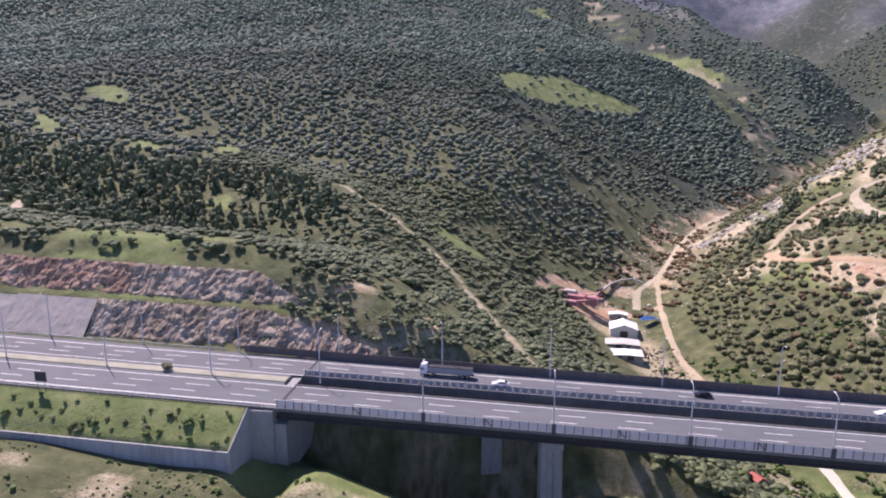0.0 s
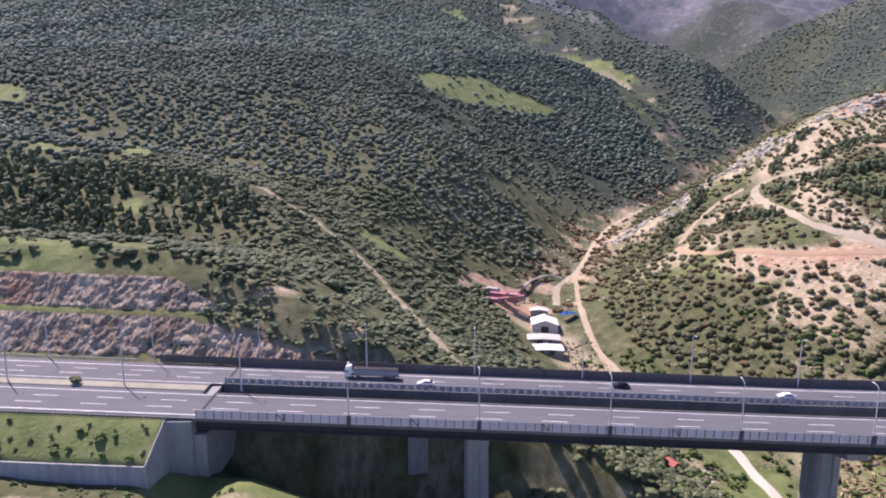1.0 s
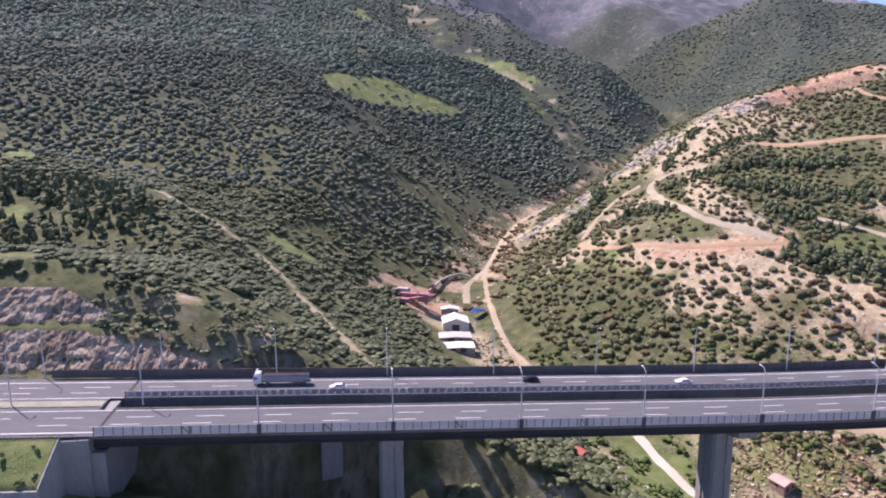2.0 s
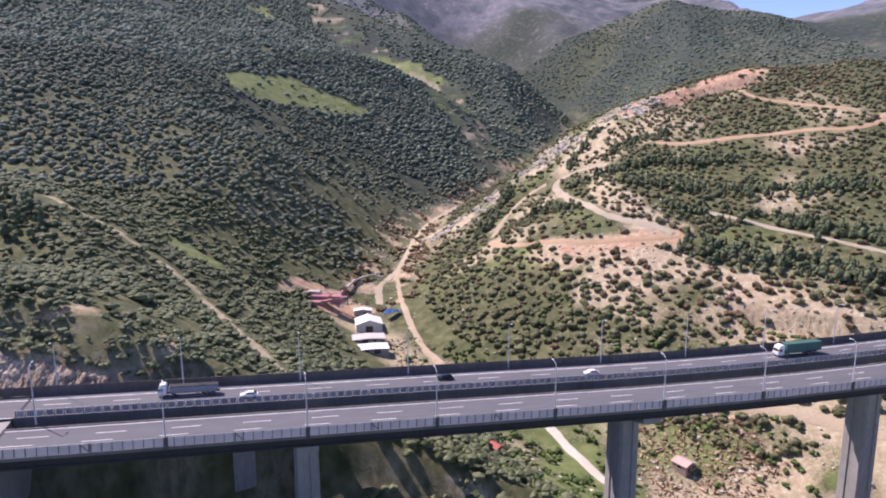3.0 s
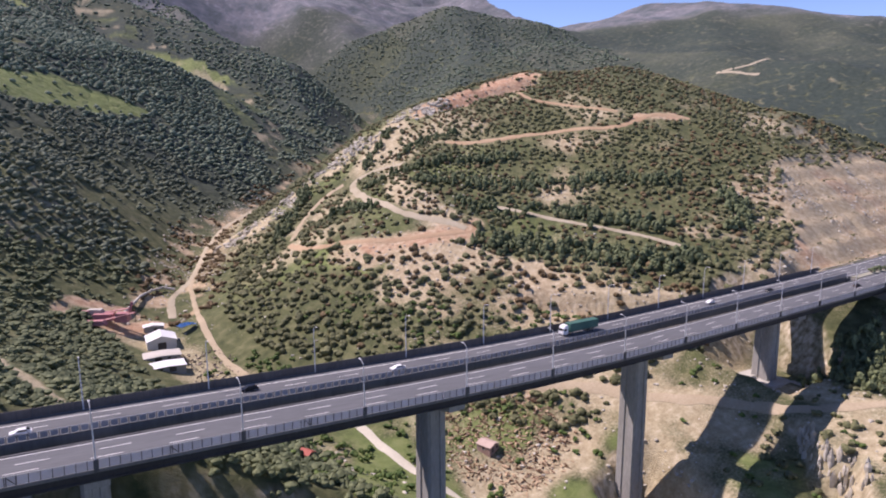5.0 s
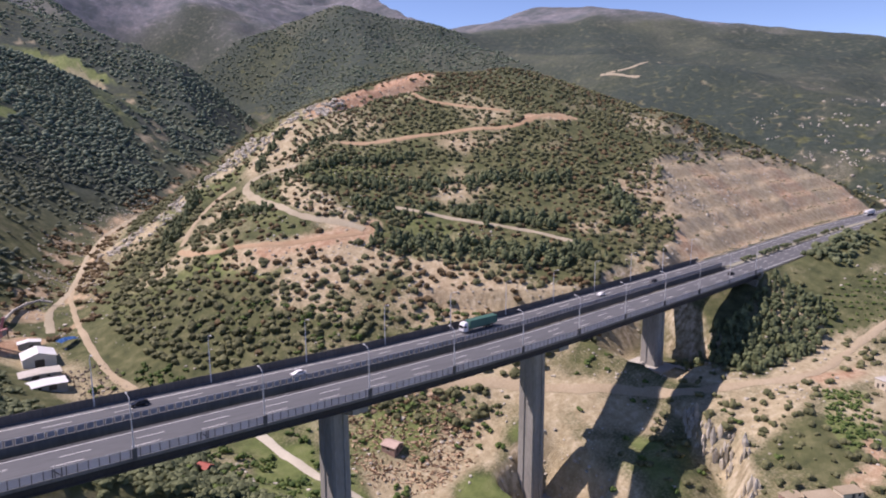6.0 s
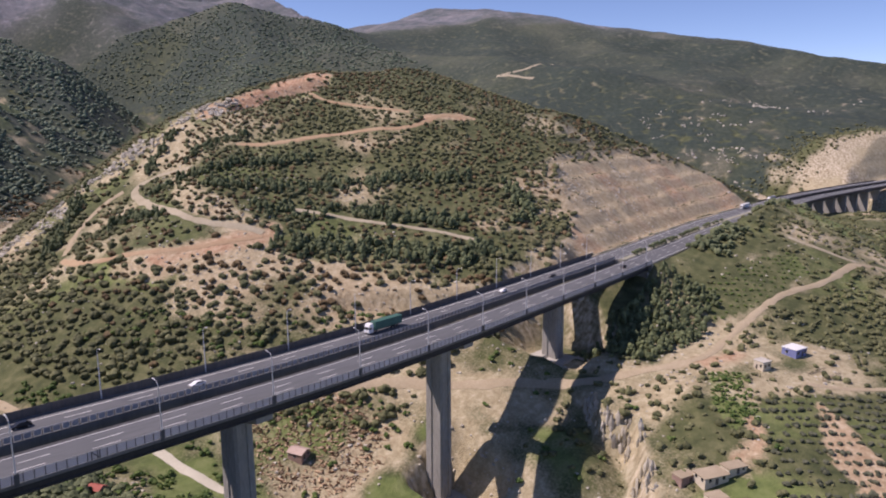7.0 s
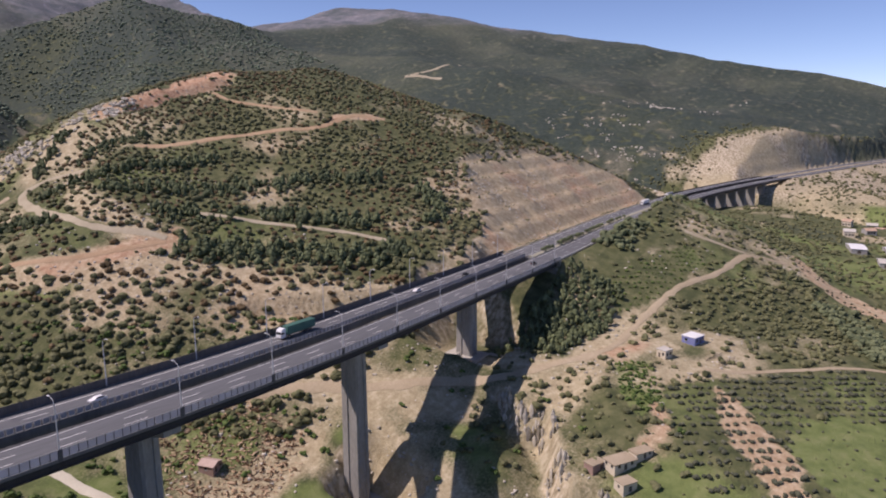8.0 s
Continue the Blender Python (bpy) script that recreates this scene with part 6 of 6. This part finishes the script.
# ---- buildings ----
def building(name, m, w, l, h, roof, wall_mat, roof_mat, label, openings=(), overhang=0.4, flat=False, category="building"):
    """Walls with thickness, a gable or flat roof, and openings as recessed panes."""
    b = empty(name, m, label, category)
    t = 0.25
    for x0, x1, y0, y1 in ((-w / 2, w / 2, -l / 2, -l / 2 + t), (-w / 2, w / 2, l / 2 - t, l / 2), (-w / 2, -w / 2 + t, -l / 2 + t, l / 2 - t), (w / 2 - t, w / 2, -l / 2 + t, l / 2 - t)):
        bm = bmesh.new()
        box(bm, x0, x1, y0, y1, -2.5, h)
        if not flat and x1 - x0 > 1:
            top = [bm.verts.new(p) for p in ((x0, y0, h), (x1, y0, h), (0, y0, h + roof), (x0, y1, h), (x1, y1, h), (0, y1, h + roof))]
            for f in ((0, 1, 2), (5, 4, 3), (0, 2, 5, 3), (2, 1, 4, 5)):
                bm.faces.new([top[i] for i in f])
        part("wall", bm, wall_mat, b)
    if flat:
        bm = bmesh.new()
        box(bm, -w / 2 - overhang, w / 2 + overhang, -l / 2 - overhang, l / 2 + overhang, h, h + 0.3, 0.04)
        part("roof_slab", bm, roof_mat, b)
    else:
        for s in (-1, 1):
            bm = bmesh.new()
            e, dz = w / 2 + overhang, roof * overhang / (w / 2)
            pts = [(0, -l / 2 - overhang, h + roof), (s * e, -l / 2 - overhang, h - dz), (s * e, l / 2 + overhang, h - dz), (0, l / 2 + overhang, h + roof)]
            lo = [bm.verts.new(p) for p in pts]
            hi = [bm.verts.new((x, y, z + 0.15)) for x, y, z in pts]
            bm.faces.new(lo)
            bm.faces.new(hi[::-1])
            for i in range(4):
                bm.faces.new((lo[i], hi[i], hi[(i + 1) % 4], lo[(i + 1) % 4]))
            bmesh.ops.recalc_face_normals(bm, faces=bm.faces)
            part("roof_sheet", bm, roof_mat, b)
    for kind, side, at, z, ow, oh in openings:
        bm = bmesh.new()
        if side in ("front", "back"):
            y = -l / 2 - 0.02 if side == "front" else l / 2 + 0.02
            box(bm, at - ow / 2, at + ow / 2, y - 0.03, y + 0.03, z, z + oh)
        else:
            x = -w / 2 - 0.02 if side == "left" else w / 2 + 0.02
            box(bm, x - 0.03, x + 0.03, at - ow / 2, at + ow / 2, z, z + oh)
        o = part(kind, bm, DARKPANE if kind == "window" else DOORMAT, b)
        bm = bmesh.new()
        if side in ("front", "back"):
            box(bm, at - ow / 2 - 0.15, at + ow / 2 + 0.15, y - 0.1, y + 0.1, z - 0.14, z - 0.02)
        else:
            box(bm, x - 0.1, x + 0.1, at - ow / 2 - 0.15, at + ow / 2 + 0.15, z - 0.14, z - 0.02)
        part("sill", bm, PALE, o)
    return b


def at(x, y, turn=0.0, lift=0.0):
    return pose(x, y, float(gz(x, y)) + lift, 0, 0, turn)


building("shed", at(50, 368, -4), 14.0, 12.5, 4.6, 2.4, WHITEWALL, WHITEROOF, "white steel shed with a bright white gable roof", [("door", "front", 0, 0, 4, 3.6), ("window", "right", 2, 1.6, 1.4, 1.2), ("window", "right", -3, 1.6, 1.4, 1.2)])
building("lean_to", at(50, 392, -6), 10, 5, 3.2, 0.8, GREYWALL, WHITEROOF, "low grey lean-to behind the white shed", [("door", "front", 1, 0, 2, 2.2)])
building("workshop", at(47, 347, -4), 16.5, 9, 2.6, 0.5, GREYWALL, PALEROOF, "low workshop with a pale dusty roof", [("door", "front", -2, 0, 3, 2.4), ("window", "front", 3, 1.2, 1.4, 1.0)])
building("workshop", at(47, 333, -2), 15.5, 9, 2.4, 0.4, GREYWALL, WHITEROOF, "low workshop with a white roof", [("door", "front", 2, 0, 3, 2.4), ("window", "front", -3, 1.2, 1.4, 1.0)])
# a steel trestle beside the workshops
fr = empty("steel_trestle", at(56, 333, 10), "rusty steel trestle beside the workshop", "trestle")
for k in range(4):
    for dx in (-2, 2):
        bm = bmesh.new()
        tube(bm, [(dx, 4.0 * k, -1), (dx, 4.0 * k, 4.2)], [0.14, 0.14], 6)
        part("post", bm, RUST, fr)
    bm = bmesh.new()
    tube(bm, [(-2.2, 4.0 * k, 4.2), (2.2, 4.0 * k, 4.2)], [0.14, 0.14], 6)
    part("beam", bm, RUST, fr)
for dx in (-2, 2):
    bm = bmesh.new()
    tube(bm, [(dx, -0.5, 4.3), (dx, 12.5, 4.3)], [0.16, 0.16], 6)
    part("beam", bm, RUST, fr)
# blue awning
aw = empty("awning", at(65, 378, 15), "bright blue tarpaulin awning on thin posts", "awning")
for dx in (-4, 4):
    for dy in (-2.5, 2.5):
        bm = bmesh.new()
        tube(bm, [(dx, dy, -0.6), (dx, dy, 3.0)], [0.06, 0.06], 5)
        part("post", bm, STEEL, aw)
bm = bmesh.new()
n = 8
grid = [[bm.verts.new((-4.6 + 9.2 * i / n, -3 + 6 * j / 4, 3.1 + 0.8 * math.sin(math.pi * i / n) + 0.12 * math.sin(3 * i + 2 * j))) for i in range(n + 1)] for j in range(5)]
for j in range(4):
    for i in range(n):
        bm.faces.new((grid[j][i], grid[j][i + 1], grid[j + 1][i + 1], grid[j + 1][i]))
bmesh.ops.solidify(bm, geom=bm.faces[:], thickness=0.05)
part("tarpaulin", bm, BLUETARP, aw)

# crushing plant in pinkish red steel
plant = empty("crushing_plant", at(23, 397, -25) @ Matrix.Diagonal((1.75, 1.4, 0.8, 1)), "faded red crushing plant with hoppers and conveyor arms", "machine")
for x, y, w, l, z0, z1, m in ((-5, 0, 5, 5, 1.5, 5, PINK), (2, 1, 7, 4, 0.5, 3.4, PINK), (8, -1, 4, 4, 0, 4.6, PINK), (-10, -2, 6, 4, 0, 2.4, YELLOW), (0, -5, 9, 3, 0, 1.8, PINK), (-8, 2, 7, 4, 3.2, 5.2, PALEROOF), (-1, 3, 5, 3, 3, 5.6, PALEROOF)):
    bm = bmesh.new()
    prism(bm, [(-w / 2, -l / 2), (w / 2, -l / 2), (w / 2, l / 2), (-w / 2, l / 2)], z0 - 1.2, z1, 0.82)
    o = part("hopper", bm, m, plant)
    o.location = (x, y, 0)
for a, b in (((-12, 3, 4.5), (-2, 1, 5.5)), ((-3, 4, 1.2), (9, 3, 5.6)), ((3, -3, 0.8), (12, -2, 5.0)), ((9, 2, 1), (10, 3, 10))):
    bm = bmesh.new()
    d = (Vector(b) - Vector(a)).normalized()
    tube(bm, [a, b], [0.55, 0.55], 4)
    part("conveyor", bm, PINK, plant)
for x, y in ((-12, 3), (-6, 2), (9, 3), (12, -2), (4, 3)):
    bm = bmesh.new()
    tube(bm, [(x, y, -1.5), (x, y, 4.2)], [0.16, 0.16], 5)
    part("support", bm, RUST, plant)
# pale pipe arching from the plant to the stream
pipe = empty("conveyor_line", pose(0, 0, 0), "long pale covered conveyor running across the gully", "conveyor")
line = [(34, 400), (42, 418), (50, 436), (58, 448), (66, 455), (72, 452)]
bm = bmesh.new()
tube(bm, [(x, y, float(gz(x, y)) + 2.2) for x, y in line], [0.8] * 6, 6)
part("cover", bm, PALEROOF, pipe)
for x, y in line:
    bm = bmesh.new()
    tube(bm, [(x, y, float(gz(x, y)) - 0.5), (x, y, float(gz(x, y)) + 1.9)], [0.15, 0.15], 5)
    part("support", bm, RUST, pipe)

building("brick_house", at(139, 201, 18), 5.4, 6.2, 2.6, 1.0, BRICKWALL, REDROOF2, "small ruined brick house with a faded reddish roof", [("door", "front", -1, 0, 1, 2), ("window", "front", 1.5, 1, 0.9, 1), ("window", "left", 0, 1, 1, 1), ("window", "right", 0, 1, 1, 1)])
building("hut", at(71, 209, 25), 3.4, 4.4, 2.2, 0.9, BRICKWALL, REDROOF, "little hut with a bright red roof", [("door", "front", 0, 0, 0.9, 1.8)], 0.3)
building("yellow_house", at(284, 86, -20), 4.6, 4.6, 3.4, 0, CREAMWALL, PALEROOF, "small cream house with a flat roof", [("window", "front", -1.1, 1.3, 0.9, 1.1), ("window", "front", 1.1, 1.3, 0.9, 1.1), ("door", "left", 0.8, 0, 0.9, 2.0), ("window", "left", -1.1, 1.3, 0.9, 1.1)], 0.25, True)
building("blue_house", at(308, 81, -16), 7.5, 6.5, 3.2, 0, BLUEWALL, WHITEROOF, "blue walled house with a white flat roof", [("window", "front", -2, 1.2, 1.2, 1.2), ("door", "front", 0.8, 0, 1, 2.1), ("window", "front", 2.6, 1.2, 1.0, 1.2), ("window", "left", 1, 1.2, 1.2, 1.2)], 0.2, True)
building("farmhouse", at(204, 74, -28), 9, 5.5, 2.5, 0, CREAMWALL, EARTHROOF, "old cream farmhouse with a flat pale earth roof", [("window", "left", 1.4, 1.2, 1.0, 1.2), ("window", "left", -1.4, 1.2, 1.0, 1.2), ("window", "front", -2.6, 1.2, 1.0, 1.2), ("door", "front", 0, 0, 1.1, 2.0), ("window", "front", 2.6, 1.2, 1.0, 1.2)], 0.4, True)
building("outbuilding", at(212, 70, -28), 7, 4, 2.0, 0, CREAMWALL, EARTHROOF, "low cream annexe with a flat earth roof", [("door", "front", 0, 0, 1.0, 1.8), ("window", "front", 2, 1, 0.8, 0.8)], 0.3, True)
building("outbuilding", at(200, 81, -20), 6, 4, 2.2, 0, BRICKWALL, EARTHROOF, "roofed stone sheepfold beside the farmhouse", [("door", "front", 1, 0, 1.2, 1.7)], 0.2, True)
building("outbuilding", at(196, 69, -28), 5.5, 4.5, 2.6, 0, CREAMWALL, EARTHROOF, "low ruined outbuilding of pale stone", [("door", "front", 0, 0, 1.2, 1.8), ("window", "left", 0, 1, 0.8, 0.8)], 0.2, True)
# dark wire pen beside the blue house
pen = empty("animal_pen", at(296, 66, -16), "dark wire pen with wooden posts beside the house", "fence")
for i in range(10):
    for j in (0, 1):
        bm = bmesh.new()
        tube(bm, [(-6 + 1.35 * i, -3 + 6 * j, -0.6), (-6 + 1.35 * i, -3 + 6 * j, 1.5)], [0.09, 0.07], 5)
        part("post", bm, RUST, pen)
for j in (0, 1):
    for z in (0.5, 1.0, 1.4):
        bm = bmesh.new()
        tube(bm, [(-6, -3 + 6 * j, z), (6.2, -3 + 6 * j, z)], [0.05, 0.05], 4)
        part("rail", bm, DARKSTEEL, pen)
# village beyond the fields
for k, (x, y, w, l, h, turn) in enumerate(((640, 52, 14, 10, 6, 10), (668, 40, 12, 10, 5, 30), (690, 58, 10, 9, 6, -10), (800, 46, 16, 12, 12, 5), (835, 30, 14, 12, 11, 5), (720, 36, 18, 11, 4, 15), (760, 62, 12, 10, 6, 20))):
    wins = [("window", side, o, z, 1.3, 1.3) for side in ("left", "front") for o in (-2.2, 0, 2.2) for z in np.arange(1.0, h * 0.72 - 1.8, 2.8)]
    building("village_house", at(x, y, turn), w * 0.72, l * 0.8, h * 0.72, 1.6, GREYWALL if k % 2 else CREAMWALL, CLAYROOF if k % 3 else PALEROOF, "distant plastered village house with a pitched roof", wins, category="house")

for x, y, w, l, turn in ((585, 42, 24, 10, 15), (600, 20, 20, 9, 15), (556, 22, 18, 8, 10), (625, 6, 22, 10, 12)):
    building("greenhouse_shed", at(x, y, turn), w, l, 3.2, 1.2, GREYWALL, WHITEROOF if w > 19 else PALEROOF, "long low shed with a pale sheet roof in the fields", [("door", "left", 0, 0, 2.4, 2.4)], category="shed")

# ---- the second viaduct ----
via2 = empty("viaduct", pose(0, 0, 0), "distant concrete viaduct on rows of short piers", "bridge")
for lo, hi in (NEAR, FAR):
    c = (lo + hi) / 2
    bm = bmesh.new()
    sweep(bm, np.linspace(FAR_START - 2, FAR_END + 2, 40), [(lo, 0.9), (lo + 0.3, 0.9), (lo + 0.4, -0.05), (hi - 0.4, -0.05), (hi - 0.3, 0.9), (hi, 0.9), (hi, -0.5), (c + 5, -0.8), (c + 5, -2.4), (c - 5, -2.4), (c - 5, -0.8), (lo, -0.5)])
    # takes the girders' colour, shade included
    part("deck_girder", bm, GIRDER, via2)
    for k in range(8):
        x = FAR_START + 16 + 28 * k
        m = upright(on_road(x, c))
        bm = bmesh.new()
        foot = float(gz(m.translation.x, m.translation.y)) - m.translation.z - 2
        box(bm, -1.2, 1.2, -4.6, 4.6, min(foot, -5), -2.9)
        box(bm, -1.5, 1.5, -6.0, 6.0, -3.4, -2.4)
        part("pier", bm, CONCRETE, via2).matrix_basis = m


# ---- vehicles ----
def wheel(parent, x, y, r=0.5, w=0.3):
    bm = bmesh.new()
    tube(bm, [(x, y - w / 2, r), (x, y + w / 2, r)], [r, r], 14)
    o = part("wheel", bm, RUBBER, parent)
    bm = bmesh.new()
    tube(bm, [(x, y - w / 2 - 0.015, r), (x, y + w / 2 + 0.015, r)], [r * 0.55, r * 0.55], 10)
    part("rim", bm, STEEL, o)


def hull(bm, profile, half, taper=0.0, z_mid=1e9):
    """A side profile of (x, z) extruded across, narrowing above z_mid."""
    rows = []
    for s in (-1, 1):
        rows.append([bm.verts.new((x, s * (half - (taper if z > z_mid else 0)), z)) for x, z in profile])
    bm.faces.new(rows[0])
    bm.faces.new(rows[1][::-1])
    n = len(profile)
    for i in range(n):
        bm.faces.new((rows[0][i], rows[1][i], rows[1][(i + 1) % n], rows[0][(i + 1) % n]))
    bmesh.ops.recalc_face_normals(bm, faces=bm.faces)


def lorry(m, cab_mat, load_mat, label, box_body):
    """Drives towards -x."""
    t = empty("lorry", m, label, "truck")
    bm = bmesh.new()
    hull(bm, [(-8.1, 0.55), (-8.2, 1.6), (-8.0, 2.6), (-7.6, 3.5), (-6.2, 3.75), (-5.9, 3.4), (-5.9, 0.55)], 1.22, 0.08, 2.6)
    bmesh.ops.bevel(bm, geom=bm.edges[:], offset=0.08, segments=1, affect="EDGES")
    cab = part("cab", bm, cab_mat, t)
    bm = bmesh.new()
    hull(bm, [(-8.17, 1.75), (-8.03, 2.62), (-7.98, 2.62), (-8.1, 1.75)], 1.08)
    part("windscreen", bm, DARKPANE, cab)
    for s in (-1, 1):
        bm = bmesh.new()
        box(bm, -7.7, -6.8, s * 1.21 - 0.03, s * 1.21 + 0.03, 1.8, 2.55)
        part("side_window", bm, DARKPANE, cab)
        bm = bmesh.new()
        box(bm, -8.24, -8.12, s * 0.9 - 0.2, s * 0.9 + 0.2, 0.8, 1.0)
        part("headlight", bm, LAMPHEAD, cab)
        bm = bmesh.new()
        box(bm, -8.0, -7.85, s * 1.36 - 0.1, s * 1.36 + 0.1, 1.9, 2.5)
        part("mirror", bm, DARKSTEEL, cab)
    bm = bmesh.new()
    box(bm, -5.9, 7.9, -0.5, 0.5, 0.75, 1.1)
    part("chassis", bm, DARKSTEEL, t)
    bm = bmesh.new()
    if box_body:
        box(bm, -5.2, 8.2, -1.27, 1.27, 1.2, 3.95, 0.05)
        body = part("trailer_body", bm, load_mat, t)
        for k in range(12):
            for s in (-1, 1):
                bm = bmesh.new()
                box(bm, -5.0 + 1.17 * k, -4.9 + 1.17 * k, s * 1.28 - 0.03, s * 1.28 + 0.03, 1.3, 3.85)
                part("rib", bm, load_mat, body)
    else:
        hull(bm, [(-5.0, 1.35), (-5.3, 2.75), (7.6, 2.75), (7.2, 1.35), (5.8, 1.1), (-4.2, 1.1)], 1.22)
        body = part("tipper_body", bm, load_mat, t)
        bm = bmesh.new()
        box(bm, -5.2, 7.5, -1.16, 1.16, 2.75, 2.95, 0.04)
        part("tarpaulin", bm, RUBBER, body, "dark load cover")
        for k in range(9):
            for s in (-1, 1):
                bm = bmesh.new()
                box(bm, -4.4 + 1.35 * k, -4.25 + 1.35 * k, s * 1.23 - 0.04, s * 1.23 + 0.04, 1.3, 2.7)
                part("rib", bm, load_mat, body)
    for x in (-7.2, -4.2, 3.4, 4.7, 6.0):
        for y in (-1.05, 1.05):
            wheel(t, x, y)
    return t


def car(m, paint, label, heading=-1):
    """Drives towards -x, or +x with heading 1."""
    c = empty("car", m @ Matrix.Rotation(0 if heading < 0 else math.pi, 4, "Z"), label, "car", "cars on the motorway")
    bm = bmesh.new()
    hull(bm, [(-2.1, 0.35), (-2.15, 0.72), (-1.2, 0.9), (-0.5, 1.38), (1.0, 1.42), (1.75, 0.98), (2.1, 0.9), (2.12, 0.35)], 0.86, 0.16, 0.95)
    bmesh.ops.bevel(bm, geom=bm.edges[:], offset=0.05, segments=1, affect="EDGES")
    body = part("body", bm, paint, c)
    bm = bmesh.new()
    hull(bm, [(-1.14, 0.93), (-0.52, 1.36), (-0.46, 1.36), (-1.04, 0.93)], 0.72, 0.06, 1.2)
    part("windscreen", bm, DARKPANE, body)
    bm = bmesh.new()
    hull(bm, [(1.08, 1.40), (1.7, 1.02), (1.76, 1.02), (1.12, 1.42)], 0.68, 0.04, 1.2)
    part("rear_window", bm, DARKPANE, body)
    for s in (-1, 1):
        bm = bmesh.new()
        hull(bm, [(-0.85, 0.98), (-0.4, 1.31), (0.85, 1.33), (1.35, 1.0)], 0.012)
        o = part("side_window", bm, DARKPANE, body)
        o.location = (0, s * 0.80, 0)
        bm = bmesh.new()
        box(bm, -2.19, -2.1, s * 0.6 - 0.16, s * 0.6 + 0.16, 0.6, 0.74)
        part("headlight", bm, LAMPHEAD, body)
        bm = bmesh.new()
        box(bm, 2.08, 2.15, s * 0.62 - 0.14, s * 0.62 + 0.14, 0.66, 0.82)
        part("tail_light", bm, REDROOF, body)
        for x in (-1.35, 1.35):
            wheel(c, x, s * 0.78, 0.32, 0.2)
    return c


lorry(on_road(-21, 11.2, 0.03) @ Matrix.Scale(0.88, 4), CARWHITE, TIPGREY, "white cab articulated tipper lorry with grey body", False)
lorry(on_road(156, 10.6, 0.03), CARWHITE, GREENTARP, "articulated lorry with a dark green covered trailer", True)
car(on_road(-7, 7.4, 0.03), CARWHITE, "white hatchback driving on the motorway")
car(on_road(43, 11.0, 0.03), CARDARK, "black car driving on the motorway")
car(on_road(84, 8.0, 0.03), CARWHITE, "white car driving on the motorway")
car(on_road(229, 9.6, 0.03), CARWHITE, "white car in the middle lane of the motorway")
car(on_road(268, 7.6, 0.03), CARDARK, "dark grey car on the far carriageway")
car(on_road(310, -9.0, 0.03), CARDARK, "dark car heading away on the near carriageway", 1)
car(on_road(563, -6.0, 0.03), CARWHITE, "white car far off on the motorway", 1)
car(on_road(600, -9.5, 0.03), CARWHITE, "white van-like car far off on the motorway", 1)
car(on_road(618, -6.0, 0.03), CARWHITE, "white car following far off on the motorway", 1)
lorry(on_road(588, 11.5, 0.03), CARWHITE, WHITEROOF, "distant white lorry with a pale box trailer", True)
lorry(on_road(655, 11.0, 0.03), CARWHITE, TIPGREY, "distant lorry with a grey box trailer", True)
